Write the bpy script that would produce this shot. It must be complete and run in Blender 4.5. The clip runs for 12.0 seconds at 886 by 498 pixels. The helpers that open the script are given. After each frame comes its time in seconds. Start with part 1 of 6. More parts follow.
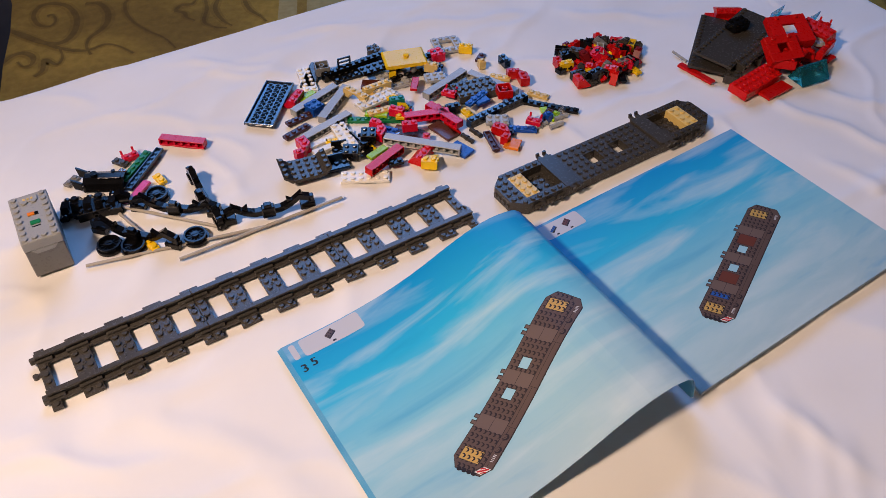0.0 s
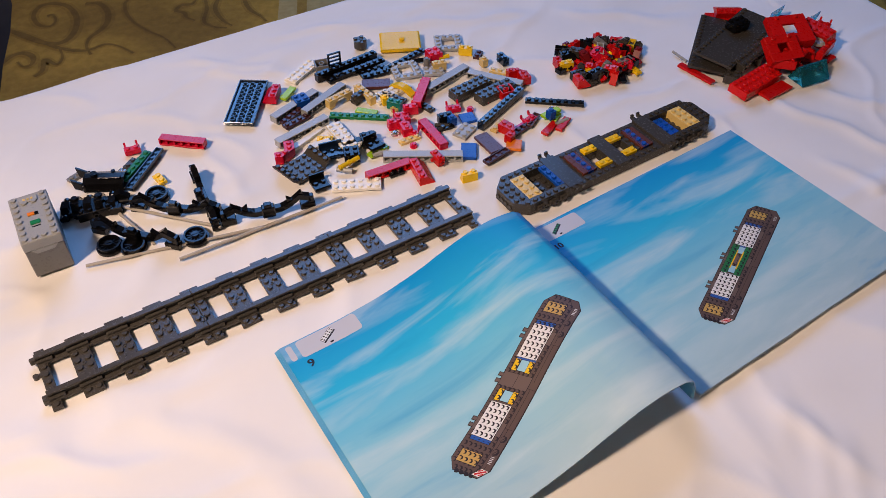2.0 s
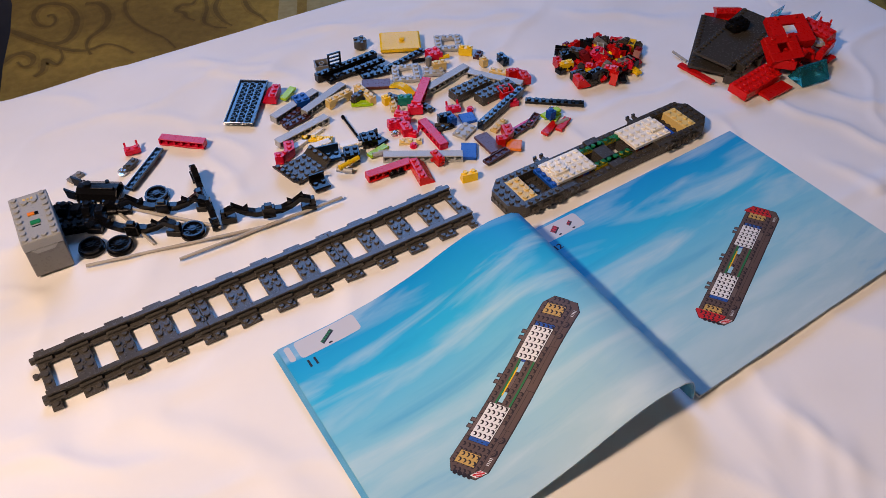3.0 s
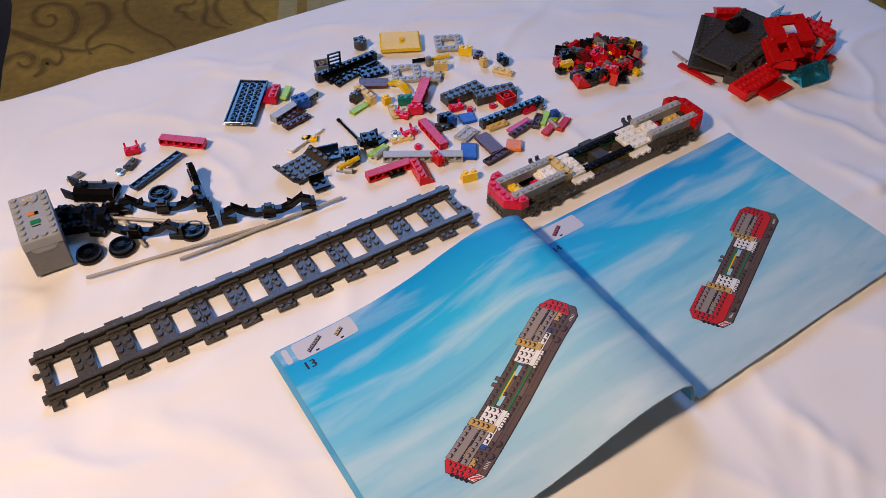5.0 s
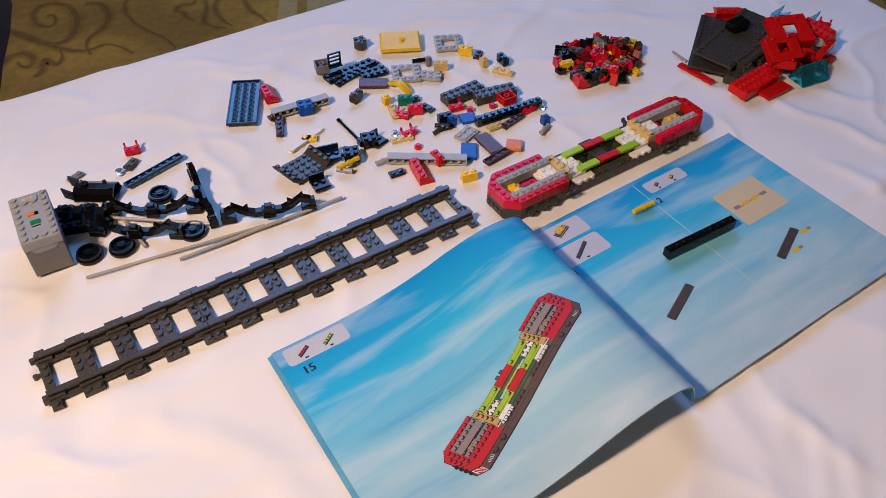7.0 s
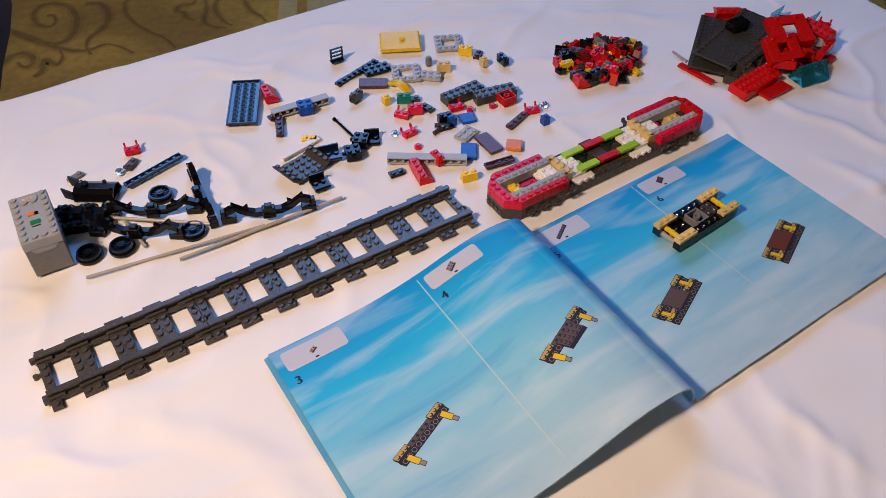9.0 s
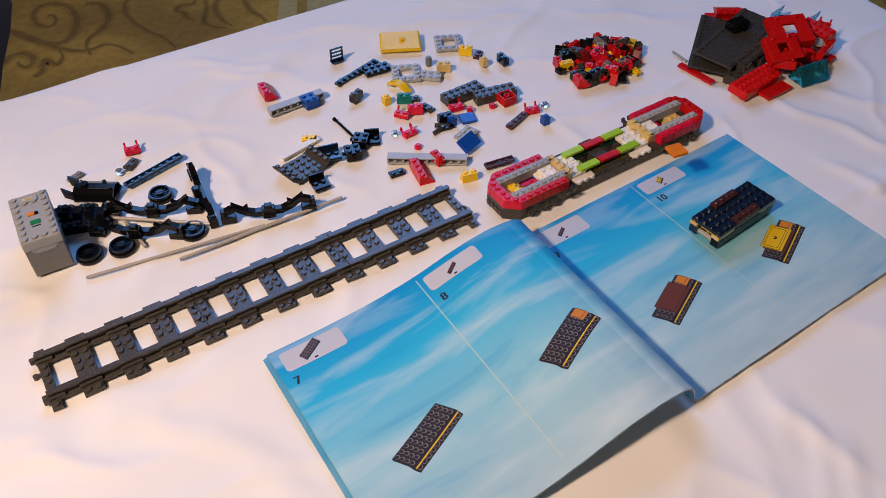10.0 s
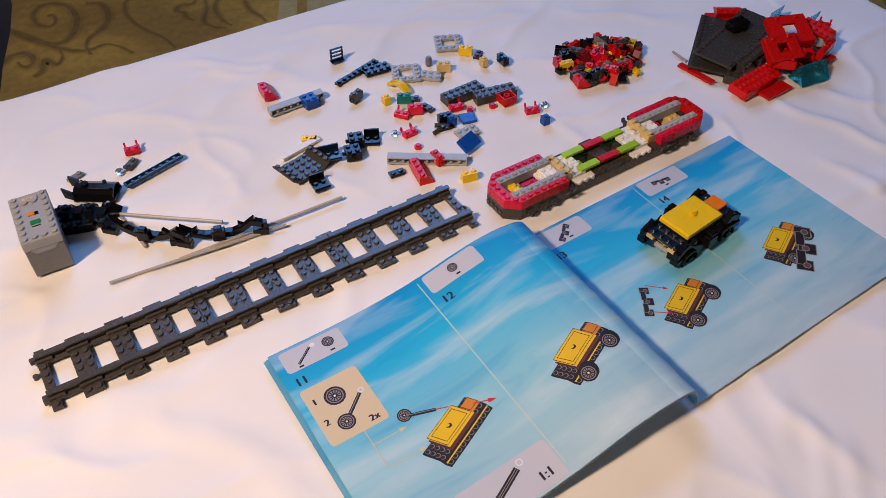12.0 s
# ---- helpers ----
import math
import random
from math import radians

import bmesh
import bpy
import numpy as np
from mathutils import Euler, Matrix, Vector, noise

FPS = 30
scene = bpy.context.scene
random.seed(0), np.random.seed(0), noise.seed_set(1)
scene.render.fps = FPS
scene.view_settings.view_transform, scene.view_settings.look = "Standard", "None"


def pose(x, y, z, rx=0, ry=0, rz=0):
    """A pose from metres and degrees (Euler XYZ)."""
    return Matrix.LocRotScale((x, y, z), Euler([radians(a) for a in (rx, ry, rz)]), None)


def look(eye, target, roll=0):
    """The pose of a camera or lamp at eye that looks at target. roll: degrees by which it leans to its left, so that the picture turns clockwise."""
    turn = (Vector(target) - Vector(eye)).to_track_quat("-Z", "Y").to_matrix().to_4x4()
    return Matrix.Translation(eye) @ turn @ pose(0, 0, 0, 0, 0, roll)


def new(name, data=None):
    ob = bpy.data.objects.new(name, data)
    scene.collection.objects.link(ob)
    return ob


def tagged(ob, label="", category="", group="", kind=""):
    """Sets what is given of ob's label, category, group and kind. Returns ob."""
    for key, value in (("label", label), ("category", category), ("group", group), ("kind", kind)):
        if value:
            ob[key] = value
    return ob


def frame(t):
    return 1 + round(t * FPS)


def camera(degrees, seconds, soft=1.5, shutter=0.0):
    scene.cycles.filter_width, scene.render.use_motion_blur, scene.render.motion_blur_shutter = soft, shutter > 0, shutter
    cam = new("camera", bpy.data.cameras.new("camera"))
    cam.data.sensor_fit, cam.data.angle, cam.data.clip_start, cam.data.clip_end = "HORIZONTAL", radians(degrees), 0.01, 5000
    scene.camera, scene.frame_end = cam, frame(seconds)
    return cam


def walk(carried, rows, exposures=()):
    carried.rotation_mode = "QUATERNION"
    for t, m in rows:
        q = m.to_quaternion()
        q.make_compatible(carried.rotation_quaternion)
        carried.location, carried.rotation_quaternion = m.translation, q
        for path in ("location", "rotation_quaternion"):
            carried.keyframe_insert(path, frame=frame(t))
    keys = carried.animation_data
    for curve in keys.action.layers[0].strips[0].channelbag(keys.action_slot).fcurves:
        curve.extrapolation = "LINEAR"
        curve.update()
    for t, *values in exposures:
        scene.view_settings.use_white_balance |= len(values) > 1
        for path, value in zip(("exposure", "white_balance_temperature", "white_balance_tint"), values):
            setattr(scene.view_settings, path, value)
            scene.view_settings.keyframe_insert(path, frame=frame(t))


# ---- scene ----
# one stud is 8 mm, one plate 3.2 mm, one brick 9.6 mm; x runs along the rails, y away from the camera
S, P, B = 0.008, 0.0032, 0.0096
cam = camera(56.66, 12.0, soft=0.75)
EYE = Vector((0.06317, -0.47973, 0.52775))
CAM_POSE = look(EYE, EYE + Vector((0.37396, 0.59356, -0.71263)), 0.2)
walk(cam, [(0.0, CAM_POSE), (12.0, CAM_POSE)], exposures=[(0.0, -0.05), (12.0, -0.05)])

# ---------- light ----------
world = bpy.data.worlds.new("world")
scene.world = world
world.use_nodes = True
sky = world.node_tree.nodes.new("ShaderNodeTexSky")
sky.sky_type, sky.sun_disc = "NISHITA", False
sky.sun_elevation, sky.sun_rotation = radians(25), radians(200)
world.node_tree.links.new(sky.outputs[0], world.node_tree.nodes["Background"].inputs[0])
world.node_tree.nodes["Background"].inputs[1].default_value = 0.1


def area_lamp(name, eye, target, size, size_y, watts, color):
    data = bpy.data.lights.new(name, "AREA")
    data.shape, data.size, data.size_y, data.energy, data.color = "RECTANGLE", size, size_y, watts, color
    ob = new(name, data)
    ob.matrix_world = look(eye, target)
    return ob


area_lamp("ceiling_lamp", (-0.74, -0.26, 1.22), (0.24, -0.16, 0.0), 0.14, 0.14, 12.6, (1.0, 0.71, 0.52)).data.spread = radians(125)
# added warm fill that lifts the shadows, in place of the room's bounced light
area_lamp("room_light", (-0.9, -1.7, 3.2), (0.2, -0.2, 0.0), 1.2, 1.2, 11.0, (1.0, 0.72, 0.52))
# narrow fill added over the carpet to make it warmer and brighter
area_lamp("downlight", (0.35, 2.0, 3.22), (0.35, 2.0, 0.0), 0.16, 0.16, 1.9, (1.0, 0.70, 0.42)).data.spread = radians(55)
area_lamp("window_daylight", (1.40, 2.56, 2.1), (0.6, 0.1, 0.0), 2.2, 1.5, 74, (0.17, 0.42, 1.0))


# ---------- materials ----------
def material(name):
    m = bpy.data.materials.new(name)
    m.use_nodes = True
    nt = m.node_tree
    return m, nt, nt.nodes["Principled BSDF"]


def node(nt, kind, **values):
    n = nt.nodes.new(kind)
    for key, value in values.items():
        n.inputs[key].default_value = value
    return n


def ramp(nt, source, stops):
    n = nt.nodes.new("ShaderNodeValToRGB")
    els = n.color_ramp.elements
    while len(els) < len(stops):
        els.new(0.5)
    for e, (at, c) in zip(els, stops):
        e.position, e.color = at, (*c, 1)
    nt.links.new(source, n.inputs[0])
    return n.outputs[0]


def bump(nt, bsdf, source, strength, distance):
    n = node(nt, "ShaderNodeBump", Strength=strength, Distance=distance)
    nt.links.new(source, n.inputs["Height"])
    nt.links.new(n.outputs[0], bsdf.inputs["Normal"])


PLASTIC = {}
COLORS = dict(red=(0.58, 0.006, 0.006), pink_red=(0.62, 0.006, 0.035), yellow=(0.86, 0.56, 0.010), tan=(0.70, 0.51, 0.18),
              white=(0.80, 0.77, 0.69), black=(0.005, 0.005, 0.006), dark_grey=(0.050, 0.046, 0.041), light_grey=(0.36, 0.37, 0.37),
              blue=(0.006, 0.070, 0.38), lime=(0.33, 0.56, 0.006), green=(0.008, 0.17, 0.055), brown=(0.11, 0.030, 0.016),
              dark_brown=(0.060, 0.020, 0.022), orange=(0.85, 0.22, 0.010), magenta=(0.56, 0.05, 0.20), teal=(0.01, 0.20, 0.16),
              # next row's first: black plastic, the window's blue sheen mixed into its colour
              navy=(0.006, 0.014, 0.034), medium_grey=(0.20, 0.20, 0.20), rail_grey=(0.066, 0.061, 0.055), bone=(0.40, 0.37, 0.32),
              # second here: brown plastic, greyed and blued for the reflected window
              dark_red=(0.17, 0.008, 0.012), slate=(0.10, 0.040, 0.035), sand=(0.34, 0.31, 0.27))


def plastic(color):
    """Moulded plastic: slight colour change from piece to piece, faint flow marks, fine scratches in the gloss."""
    if color in PLASTIC:
        return PLASTIC[color]
    m, nt, bsdf = material(color + "_plastic")
    c = COLORS[color]
    gloss = 0.12 if color in ("black", "navy") else 0.2 if color in ("rail_grey", "dark_grey") else 0.26
    info = nt.nodes.new("ShaderNodeObjectInfo")
    tint = ramp(nt, info.outputs["Random"], [(0.0, tuple(v * 0.88 for v in c)), (1.0, tuple(min(1, v * 1.1) for v in c))])
    tex = nt.nodes.new("ShaderNodeTexCoord")
    cloud = node(nt, "ShaderNodeTexNoise", Scale=90.0, Detail=4.0)
    nt.links.new(tex.outputs["Object"], cloud.inputs["Vector"])
    mix = nt.nodes.new("ShaderNodeMix")
    mix.data_type, mix.blend_type = "RGBA", "MULTIPLY"
    mix.inputs[0].default_value = 0.35
    nt.links.new(tint, mix.inputs[6])
    nt.links.new(ramp(nt, cloud.outputs["Fac"], [(0.3, (0.86, 0.86, 0.86)), (0.7, (1, 1, 1))]), mix.inputs[7])
    nt.links.new(mix.outputs[2], bsdf.inputs["Base Color"])
    scratch = node(nt, "ShaderNodeTexNoise", Scale=420.0, Detail=5.0)
    nt.links.new(tex.outputs["Object"], scratch.inputs["Vector"])
    nt.links.new(ramp(nt, scratch.outputs["Fac"], [(0.35, (gloss,) * 3), (0.8, (gloss + 0.13,) * 3)]), bsdf.inputs["Roughness"])
    bump(nt, bsdf, cloud.outputs["Fac"], 0.035, 0.0003)
    bsdf.inputs["Specular IOR Level"].default_value = 0.5 if color == "navy" else 0.38 if color == "rail_grey" else 0.27 if color in ("black", "dark_grey") else 0.26
    PLASTIC[color] = m
    return m


def clear_plastic(name, color):
    m, nt, bsdf = material(name)
    bsdf.inputs["Base Color"].default_value = (*color, 1)
    bsdf.inputs["Transmission Weight"].default_value = 0.85
    bsdf.inputs["Roughness"].default_value = 0.08
    bsdf.inputs["IOR"].default_value = 1.5
    PLASTIC[name] = m
    COLORS[name] = color
    return m


clear_plastic("clear", (0.93, 0.94, 0.95))
clear_plastic("clear_blue", (0.05, 0.55, 0.75))


def cloth_material():
    m, nt, bsdf = material("white_tablecloth")
    tex = nt.nodes.new("ShaderNodeTexCoord")
    weave = node(nt, "ShaderNodeTexNoise", Scale=900.0, Detail=3.0)
    stain = node(nt, "ShaderNodeTexNoise", Scale=6.0, Detail=5.0)
    for n in (weave, stain):
        nt.links.new(tex.outputs["Object"], n.inputs["Vector"])
    nt.links.new(ramp(nt, stain.outputs["Fac"], [(0.3, (0.76, 0.75, 0.74)), (0.7, (0.84, 0.83, 0.82))]), bsdf.inputs["Base Color"])
    bsdf.inputs["Roughness"].default_value = 0.85
    bsdf.inputs["Sheen Weight"].default_value = 0.15
    bump(nt, bsdf, weave.outputs["Fac"], 0.15, 0.0003)
    return m


def carpet_material(name, dark, light):
    """Woven carpet pile, mottled between two tones."""
    m, nt, bsdf = material(name)
    tex = nt.nodes.new("ShaderNodeTexCoord")
    patch = node(nt, "ShaderNodeTexNoise", Scale=3.2, Detail=3.0)
    worn = node(nt, "ShaderNodeTexNoise", Scale=40.0, Detail=4.0)
    for n in (patch, worn):
        nt.links.new(tex.outputs["Object"], n.inputs["Vector"])
    mix = nt.nodes.new("ShaderNodeMixRGB")
    mix.blend_type, mix.inputs[0].default_value = "MULTIPLY", 0.7
    nt.links.new(ramp(nt, patch.outputs["Fac"], [(0.36, dark), (0.62, light)]), mix.inputs[1])
    nt.links.new(ramp(nt, worn.outputs["Fac"], [(0.35, (0.72, 0.70, 0.68)), (0.65, (1, 1, 1))]), mix.inputs[2])
    nt.links.new(mix.outputs[0], bsdf.inputs["Base Color"])
    bsdf.inputs["Roughness"].default_value = 0.95
    pile = node(nt, "ShaderNodeTexNoise", Scale=500.0, Detail=2.0)
    nt.links.new(tex.outputs["Object"], pile.inputs["Vector"])
    bump(nt, bsdf, pile.outputs["Fac"], 0.4, 0.003)
    return m


def plain_material(name, a, b, scale, roughness=0.8):
    m, nt, bsdf = material(name)
    tex = nt.nodes.new("ShaderNodeTexCoord")
    n = node(nt, "ShaderNodeTexNoise", Scale=scale, Detail=5.0)
    nt.links.new(tex.outputs["Object"], n.inputs["Vector"])
    nt.links.new(ramp(nt, n.outputs["Fac"], [(0.3, a), (0.7, b)]), bsdf.inputs["Base Color"])
    bsdf.inputs["Roughness"].default_value = roughness
    bump(nt, bsdf, n.outputs["Fac"], 0.2, 0.001)
    return m


def sky_print_material():
    """Page paper printed with a blue sky: deep blue towards the head of the page, pale towards its foot, with streaks
    of cloud. Some of the page's glossy sheen is put into the pale foot colour.
    """
    m, nt, bsdf = material("sky_printed_paper")
    uv = nt.nodes.new("ShaderNodeUVMap")
    sep = nt.nodes.new("ShaderNodeSeparateXYZ")
    nt.links.new(uv.outputs[0], sep.inputs[0])
    turn = nt.nodes.new("ShaderNodeMapping")
    turn.inputs["Rotation"].default_value = (0, 0, radians(-24))
    turn.inputs["Scale"].default_value = (1.6, 8.5, 1)
    nt.links.new(uv.outputs[0], turn.inputs["Vector"])
    streak = node(nt, "ShaderNodeTexNoise", Scale=1.0, Detail=5.0, Roughness=0.5, Distortion=0.5)
    nt.links.new(turn.outputs[0], streak.inputs["Vector"])
    grad = ramp(nt, sep.outputs[1], [(0.0, (0.39, 0.55, 0.61)), (0.45, (0.22, 0.53, 0.67)), (0.72, (0.024, 0.43, 0.70)), (1.0, (0.003, 0.27, 0.60))])
    mix = nt.nodes.new("ShaderNodeMixRGB")
    nt.links.new(ramp(nt, streak.outputs["Fac"], [(0.48, (0, 0, 0)), (0.72, (0.6,) * 3)]), mix.inputs[0])
    nt.links.new(grad, mix.inputs[1])
    mix.inputs[2].default_value = (0.58, 0.70, 0.73, 1)
    deep = nt.nodes.new("ShaderNodeMixRGB")
    nt.links.new(ramp(nt, streak.outputs["Fac"], [(0.26, (0.45,) * 3), (0.42, (0, 0, 0))]), deep.inputs[0])
    nt.links.new(mix.outputs[0], deep.inputs[1])
    deep.inputs[2].default_value = (0.006, 0.30, 0.58, 1)
    nt.links.new(deep.outputs[0], bsdf.inputs["Base Color"])
    bsdf.inputs["Roughness"].default_value = 0.42
    bsdf.inputs["Specular IOR Level"].default_value = 0.24
    return m


INKS = {}


def ink(name, c):
    m, nt, bsdf = material(name + "_ink")
    bsdf.inputs["Base Color"].default_value = (*c, 1)
    bsdf.inputs["Roughness"].default_value = 0.45
    bsdf.inputs["Specular IOR Level"].default_value = 0.35
    INKS[name] = m


for ink_name, ink_color in dict(body=(0.105, 0.068, 0.055), dark=(0.018, 0.013, 0.014), brown=(0.13, 0.035, 0.018), tan=(0.50, 0.33, 0.09), blue=(0.02, 0.09, 0.36),
                                white=(0.72, 0.72, 0.70), red=(0.50, 0.02, 0.02), panel=(0.50, 0.52, 0.58), cream=(0.62, 0.52, 0.34), line=(0.55, 0.60, 0.50),
                                yellow=(0.74, 0.48, 0.006), lime=(0.33, 0.50, 0.03), green=(0.02, 0.16, 0.05), sky=(0.30, 0.55, 0.66), grey=(0.26, 0.22, 0.20), tile=(0.14, 0.098, 0.082),
                                orange=(0.62, 0.22, 0.02)).items():
    ink(ink_name, ink_color)
CLOTH, PAPER = cloth_material(), sky_print_material()
CARPET = carpet_material("gold_carpet", (0.30, 0.165, 0.028), (0.50, 0.29, 0.045))
SCROLL = carpet_material("olive_brown_pile", (0.19, 0.100, 0.017), (0.26, 0.142, 0.025))
SCROLL_EDGE = carpet_material("brown_gold_pile", (0.26, 0.142, 0.024), (0.41, 0.23, 0.037))
WALL = plain_material("ochre_wall", (0.20, 0.14, 0.08), (0.27, 0.19, 0.11), 3.0)
CEILING = plain_material("ceiling_paint", (0.40, 0.37, 0.33), (0.46, 0.43, 0.38), 3.0)
PALE_STRIP = plain_material("pale_gold_strip", (0.42, 0.30, 0.11), (0.50, 0.37, 0.15), 60.0, 0.95)
DARK_WOOD = plain_material("dark_wood", (0.010, 0.008, 0.007), (0.022, 0.016, 0.013), 30.0, 0.4)
PAPER_BACK = plain_material("blue_printed_leaves", (0.05, 0.30, 0.55), (0.14, 0.42, 0.62), 25.0, 0.45)
PAPER_EDGE = plain_material("page_edges", (0.45, 0.52, 0.56), (0.60, 0.64, 0.66), 200.0)


# ---------- mesh helpers ----------
def box(bm, x0, y0, z0, x1, y1, z1, bevel=0.0, mat=0):
    r = bmesh.ops.create_cube(bm, size=1, matrix=Matrix.LocRotScale(((x0 + x1) / 2, (y0 + y1) / 2, (z0 + z1) / 2), None, (x1 - x0, y1 - y0, z1 - z0)))
    faces = {f for v in r["verts"] for f in v.link_faces}
    for f in faces:
        f.material_index = mat
    if bevel:
        edges = list({e for v in r["verts"] for e in v.link_edges})
        made = bmesh.ops.bevel(bm, geom=edges, offset=bevel, segments=1, affect="EDGES", profile=0.5)
        for f in made["faces"]:
            f.material_index = mat


def cyl(bm, at, r, h, n=12, axis="Z", r2=None, mat=0):
    """A closed cylinder or cone from its base centre along an axis."""
    turn = {"Z": Matrix(), "X": Matrix.Rotation(radians(90), 4, "Y"), "Y": Matrix.Rotation(radians(-90), 4, "X")}[axis]
    m = Matrix.Translation(at) @ turn @ Matrix.Translation((0, 0, h / 2))
    made = bmesh.ops.create_cone(bm, cap_ends=True, segments=n, radius1=r, radius2=r if r2 is None else r2, depth=h, matrix=m)
    for f in {f for v in made["verts"] for f in v.link_faces}:
        f.material_index = mat


def ring(bm, at, r_out, r_in, h, n=16, axis="Z", mat=0):
    turn = {"Z": Matrix(), "X": Matrix.Rotation(radians(90), 4, "Y"), "Y": Matrix.Rotation(radians(-90), 4, "X")}[axis]
    m = Matrix.Translation(at) @ turn
    loops = []
    for r, z in ((r_out, 0), (r_out, h), (r_in, h), (r_in, 0)):
        loops.append([bm.verts.new(m @ Vector((r * math.cos(k * math.tau / n), r * math.sin(k * math.tau / n), z))) for k in range(n)])
    for a in range(4):
        p, q = loops[a], loops[(a + 1) % 4]
        for k in range(n):
            bm.faces.new((p[k], p[(k + 1) % n], q[(k + 1) % n], q[k])).material_index = mat


def prism(bm, outline, lo, hi, axis="Z", mat=0):
    """An outline of 2D points pushed from lo to hi along an axis."""
    place = {"Z": lambda a, b, c: (a, b, c), "Y": lambda a, b, c: (a, c, b), "X": lambda a, b, c: (c, a, b)}[axis]
    p = [bm.verts.new(place(a, b, lo)) for a, b in outline]
    q = [bm.verts.new(place(a, b, hi)) for a, b in outline]
    n, made = len(p), []
    for k in range(n):
        made.append(bm.faces.new((p[k], p[(k + 1) % n], q[(k + 1) % n], q[k])))
    made += [bm.faces.new(list(reversed(p))), bm.faces.new(q)]
    for f in made:
        f.material_index = mat
    bmesh.ops.recalc_face_normals(bm, faces=made)


def stud(bm, x, y, z, mat=0):
    """A stud: 4.8 mm across, 1.7 mm high, with a softened rim."""
    cyl(bm, (x, y, z), 0.0024, 0.0014, 12, mat=mat)
    cyl(bm, (x, y, z + 0.0014), 0.0024, 0.0003, 12, r2=0.0021, mat=mat)


def studs(bm, nx, ny, z, x0=None, y0=None, skip=None, mat=0):
    x0 = -nx / 2 if x0 is None else x0
    y0 = -ny / 2 if y0 is None else y0
    for i in range(nx):
        for j in range(ny):
            if not (skip and skip(i, j)):
                stud(bm, (x0 + i + 0.5) * S, (y0 + j + 0.5) * S, z, mat)


def mesh_of(name, bm, *mats):
    me = bpy.data.meshes.new(name)
    bm.to_mesh(me)
    bm.free()
    for m in mats:
        me.materials.append(m)
    return me


def part(name, bm, mats, parent, label=""):
    mats = mats if isinstance(mats, (list, tuple)) else (mats,)
    ob = new(name, mesh_of(name, bm, *mats))
    ob.parent = parent
    if label:
        tagged(ob, label)
    return ob


def thing(name, m, label, category, group="", bm=None, mats=()):
    mats = mats if isinstance(mats, (list, tuple)) else (mats,)
    ob = new(name, mesh_of(name, bm, *mats) if bm else None)
    ob.matrix_world = m
    return tagged(ob, label, category, group)


MOVES = []


def hop(ob, states, lift=0.03):
    """Remember a thing that is set down somewhere new, again and again: rows of seconds and pose, each reached in a tenth of a second."""
    MOVES.append((ob, states, lift))


def motions():
    for ob, states, lift in MOVES:
        rows = [(0.0, states[0][1])]
        for (ta, a), (tb, b) in zip(states, states[1:]):
            if tb - 0.1 > rows[-1][0] + 0.15:
                rows += [(rows[-1][0] + 0.0334, a), (tb - 0.1334, a), (tb - 0.1, a)]
            elif tb - 0.1 > rows[-1][0] + 0.02:
                rows.append((tb - 0.1, a))
            high = lift * min(1.0, (b.translation - a.translation).length / 0.05)
            for k in (1, 2):
                s = k / 3
                m = Matrix.LocRotScale(a.translation.lerp(b.translation, s) + Vector((0, 0, high)), a.to_quaternion().slerp(b.to_quaternion(), s), None)
                rows.append((tb - 0.1 + 0.1 * s, m))
            rows.append((tb, b))
        if rows[-1][0] < 11.9:
            rows += [(rows[-1][0] + 0.0334, rows[-1][1]), (12.0, rows[-1][1])]
        walk(ob, rows)
    for ob, rows in TURNS:
        walk(ob, rows)


# ---------- the room ----------
def setting(name, bm, mat, label, category):
    ob = new(name, mesh_of(name, bm, mat))
    return tagged(ob, label, category, kind="structure")


FLOOR, TOP = -0.75, 3.3
bm = bmesh.new(); box(bm, -3.2, -3.2, FLOOR - 0.1, 4.2, 2.8, FLOOR); setting("floor", bm, CARPET, "gold carpet with darker olive scroll pattern", "floor")
bm = bmesh.new(); box(bm, -3.2, -3.2, TOP, 4.2, 2.8, TOP + 0.1); setting("ceiling", bm, CEILING, "plain pale painted ceiling", "ceiling")
bm = bmesh.new(); box(bm, -3.2, -3.2, FLOOR, -3.0, 2.8, TOP); setting("wall_west", bm, WALL, "plain ochre painted wall", "wall")
bm = bmesh.new(); box(bm, 4.0, -3.2, FLOOR, 4.2, 2.8, TOP); setting("wall_east", bm, WALL, "plain ochre painted wall", "wall")
bm = bmesh.new(); box(bm, -3.0, -3.2, FLOOR, 4.0, -3.0, TOP); setting("wall_south", bm, WALL, "plain ochre painted wall", "wall")
bm = bmesh.new()
for x0, x1, z0, z1 in ((-3.0, 0.25, FLOOR, TOP), (2.55, 4.0, FLOOR, TOP), (0.25, 2.55, FLOOR, 1.25), (0.25, 2.55, 2.95, TOP)):
    box(bm, x0, 2.6, z0, x1, 2.8, z1)
setting("wall_north", bm, WALL, "plain ochre wall with a wide window opening", "wall")

# out-of-view fixture, added to go with the carpet's fill lamp
bm = bmesh.new(); ring(bm, (0.35, 2.0, TOP - 0.03), 0.15, 0.12, 0.03, 32); cyl(bm, (0.35, 2.0, TOP - 0.006), 0.125, 0.006, 32)
setting("ceiling_downlight", bm, CEILING, "unseen round ceiling fixture added for the carpet's fill lamp", "downlight")
# unseen frame, added to house the warm fill lamp
bm = bmesh.new()
for x0, y0, x1, y1 in ((-1.60, -2.40, -0.20, -2.32), (-1.60, -1.08, -0.20, -1.00), (-1.60, -2.32, -1.52, -1.08), (-0.28, -2.32, -0.20, -1.08)):
    box(bm, x0, y0, TOP - 0.05, x1, y1, TOP, 0.004)
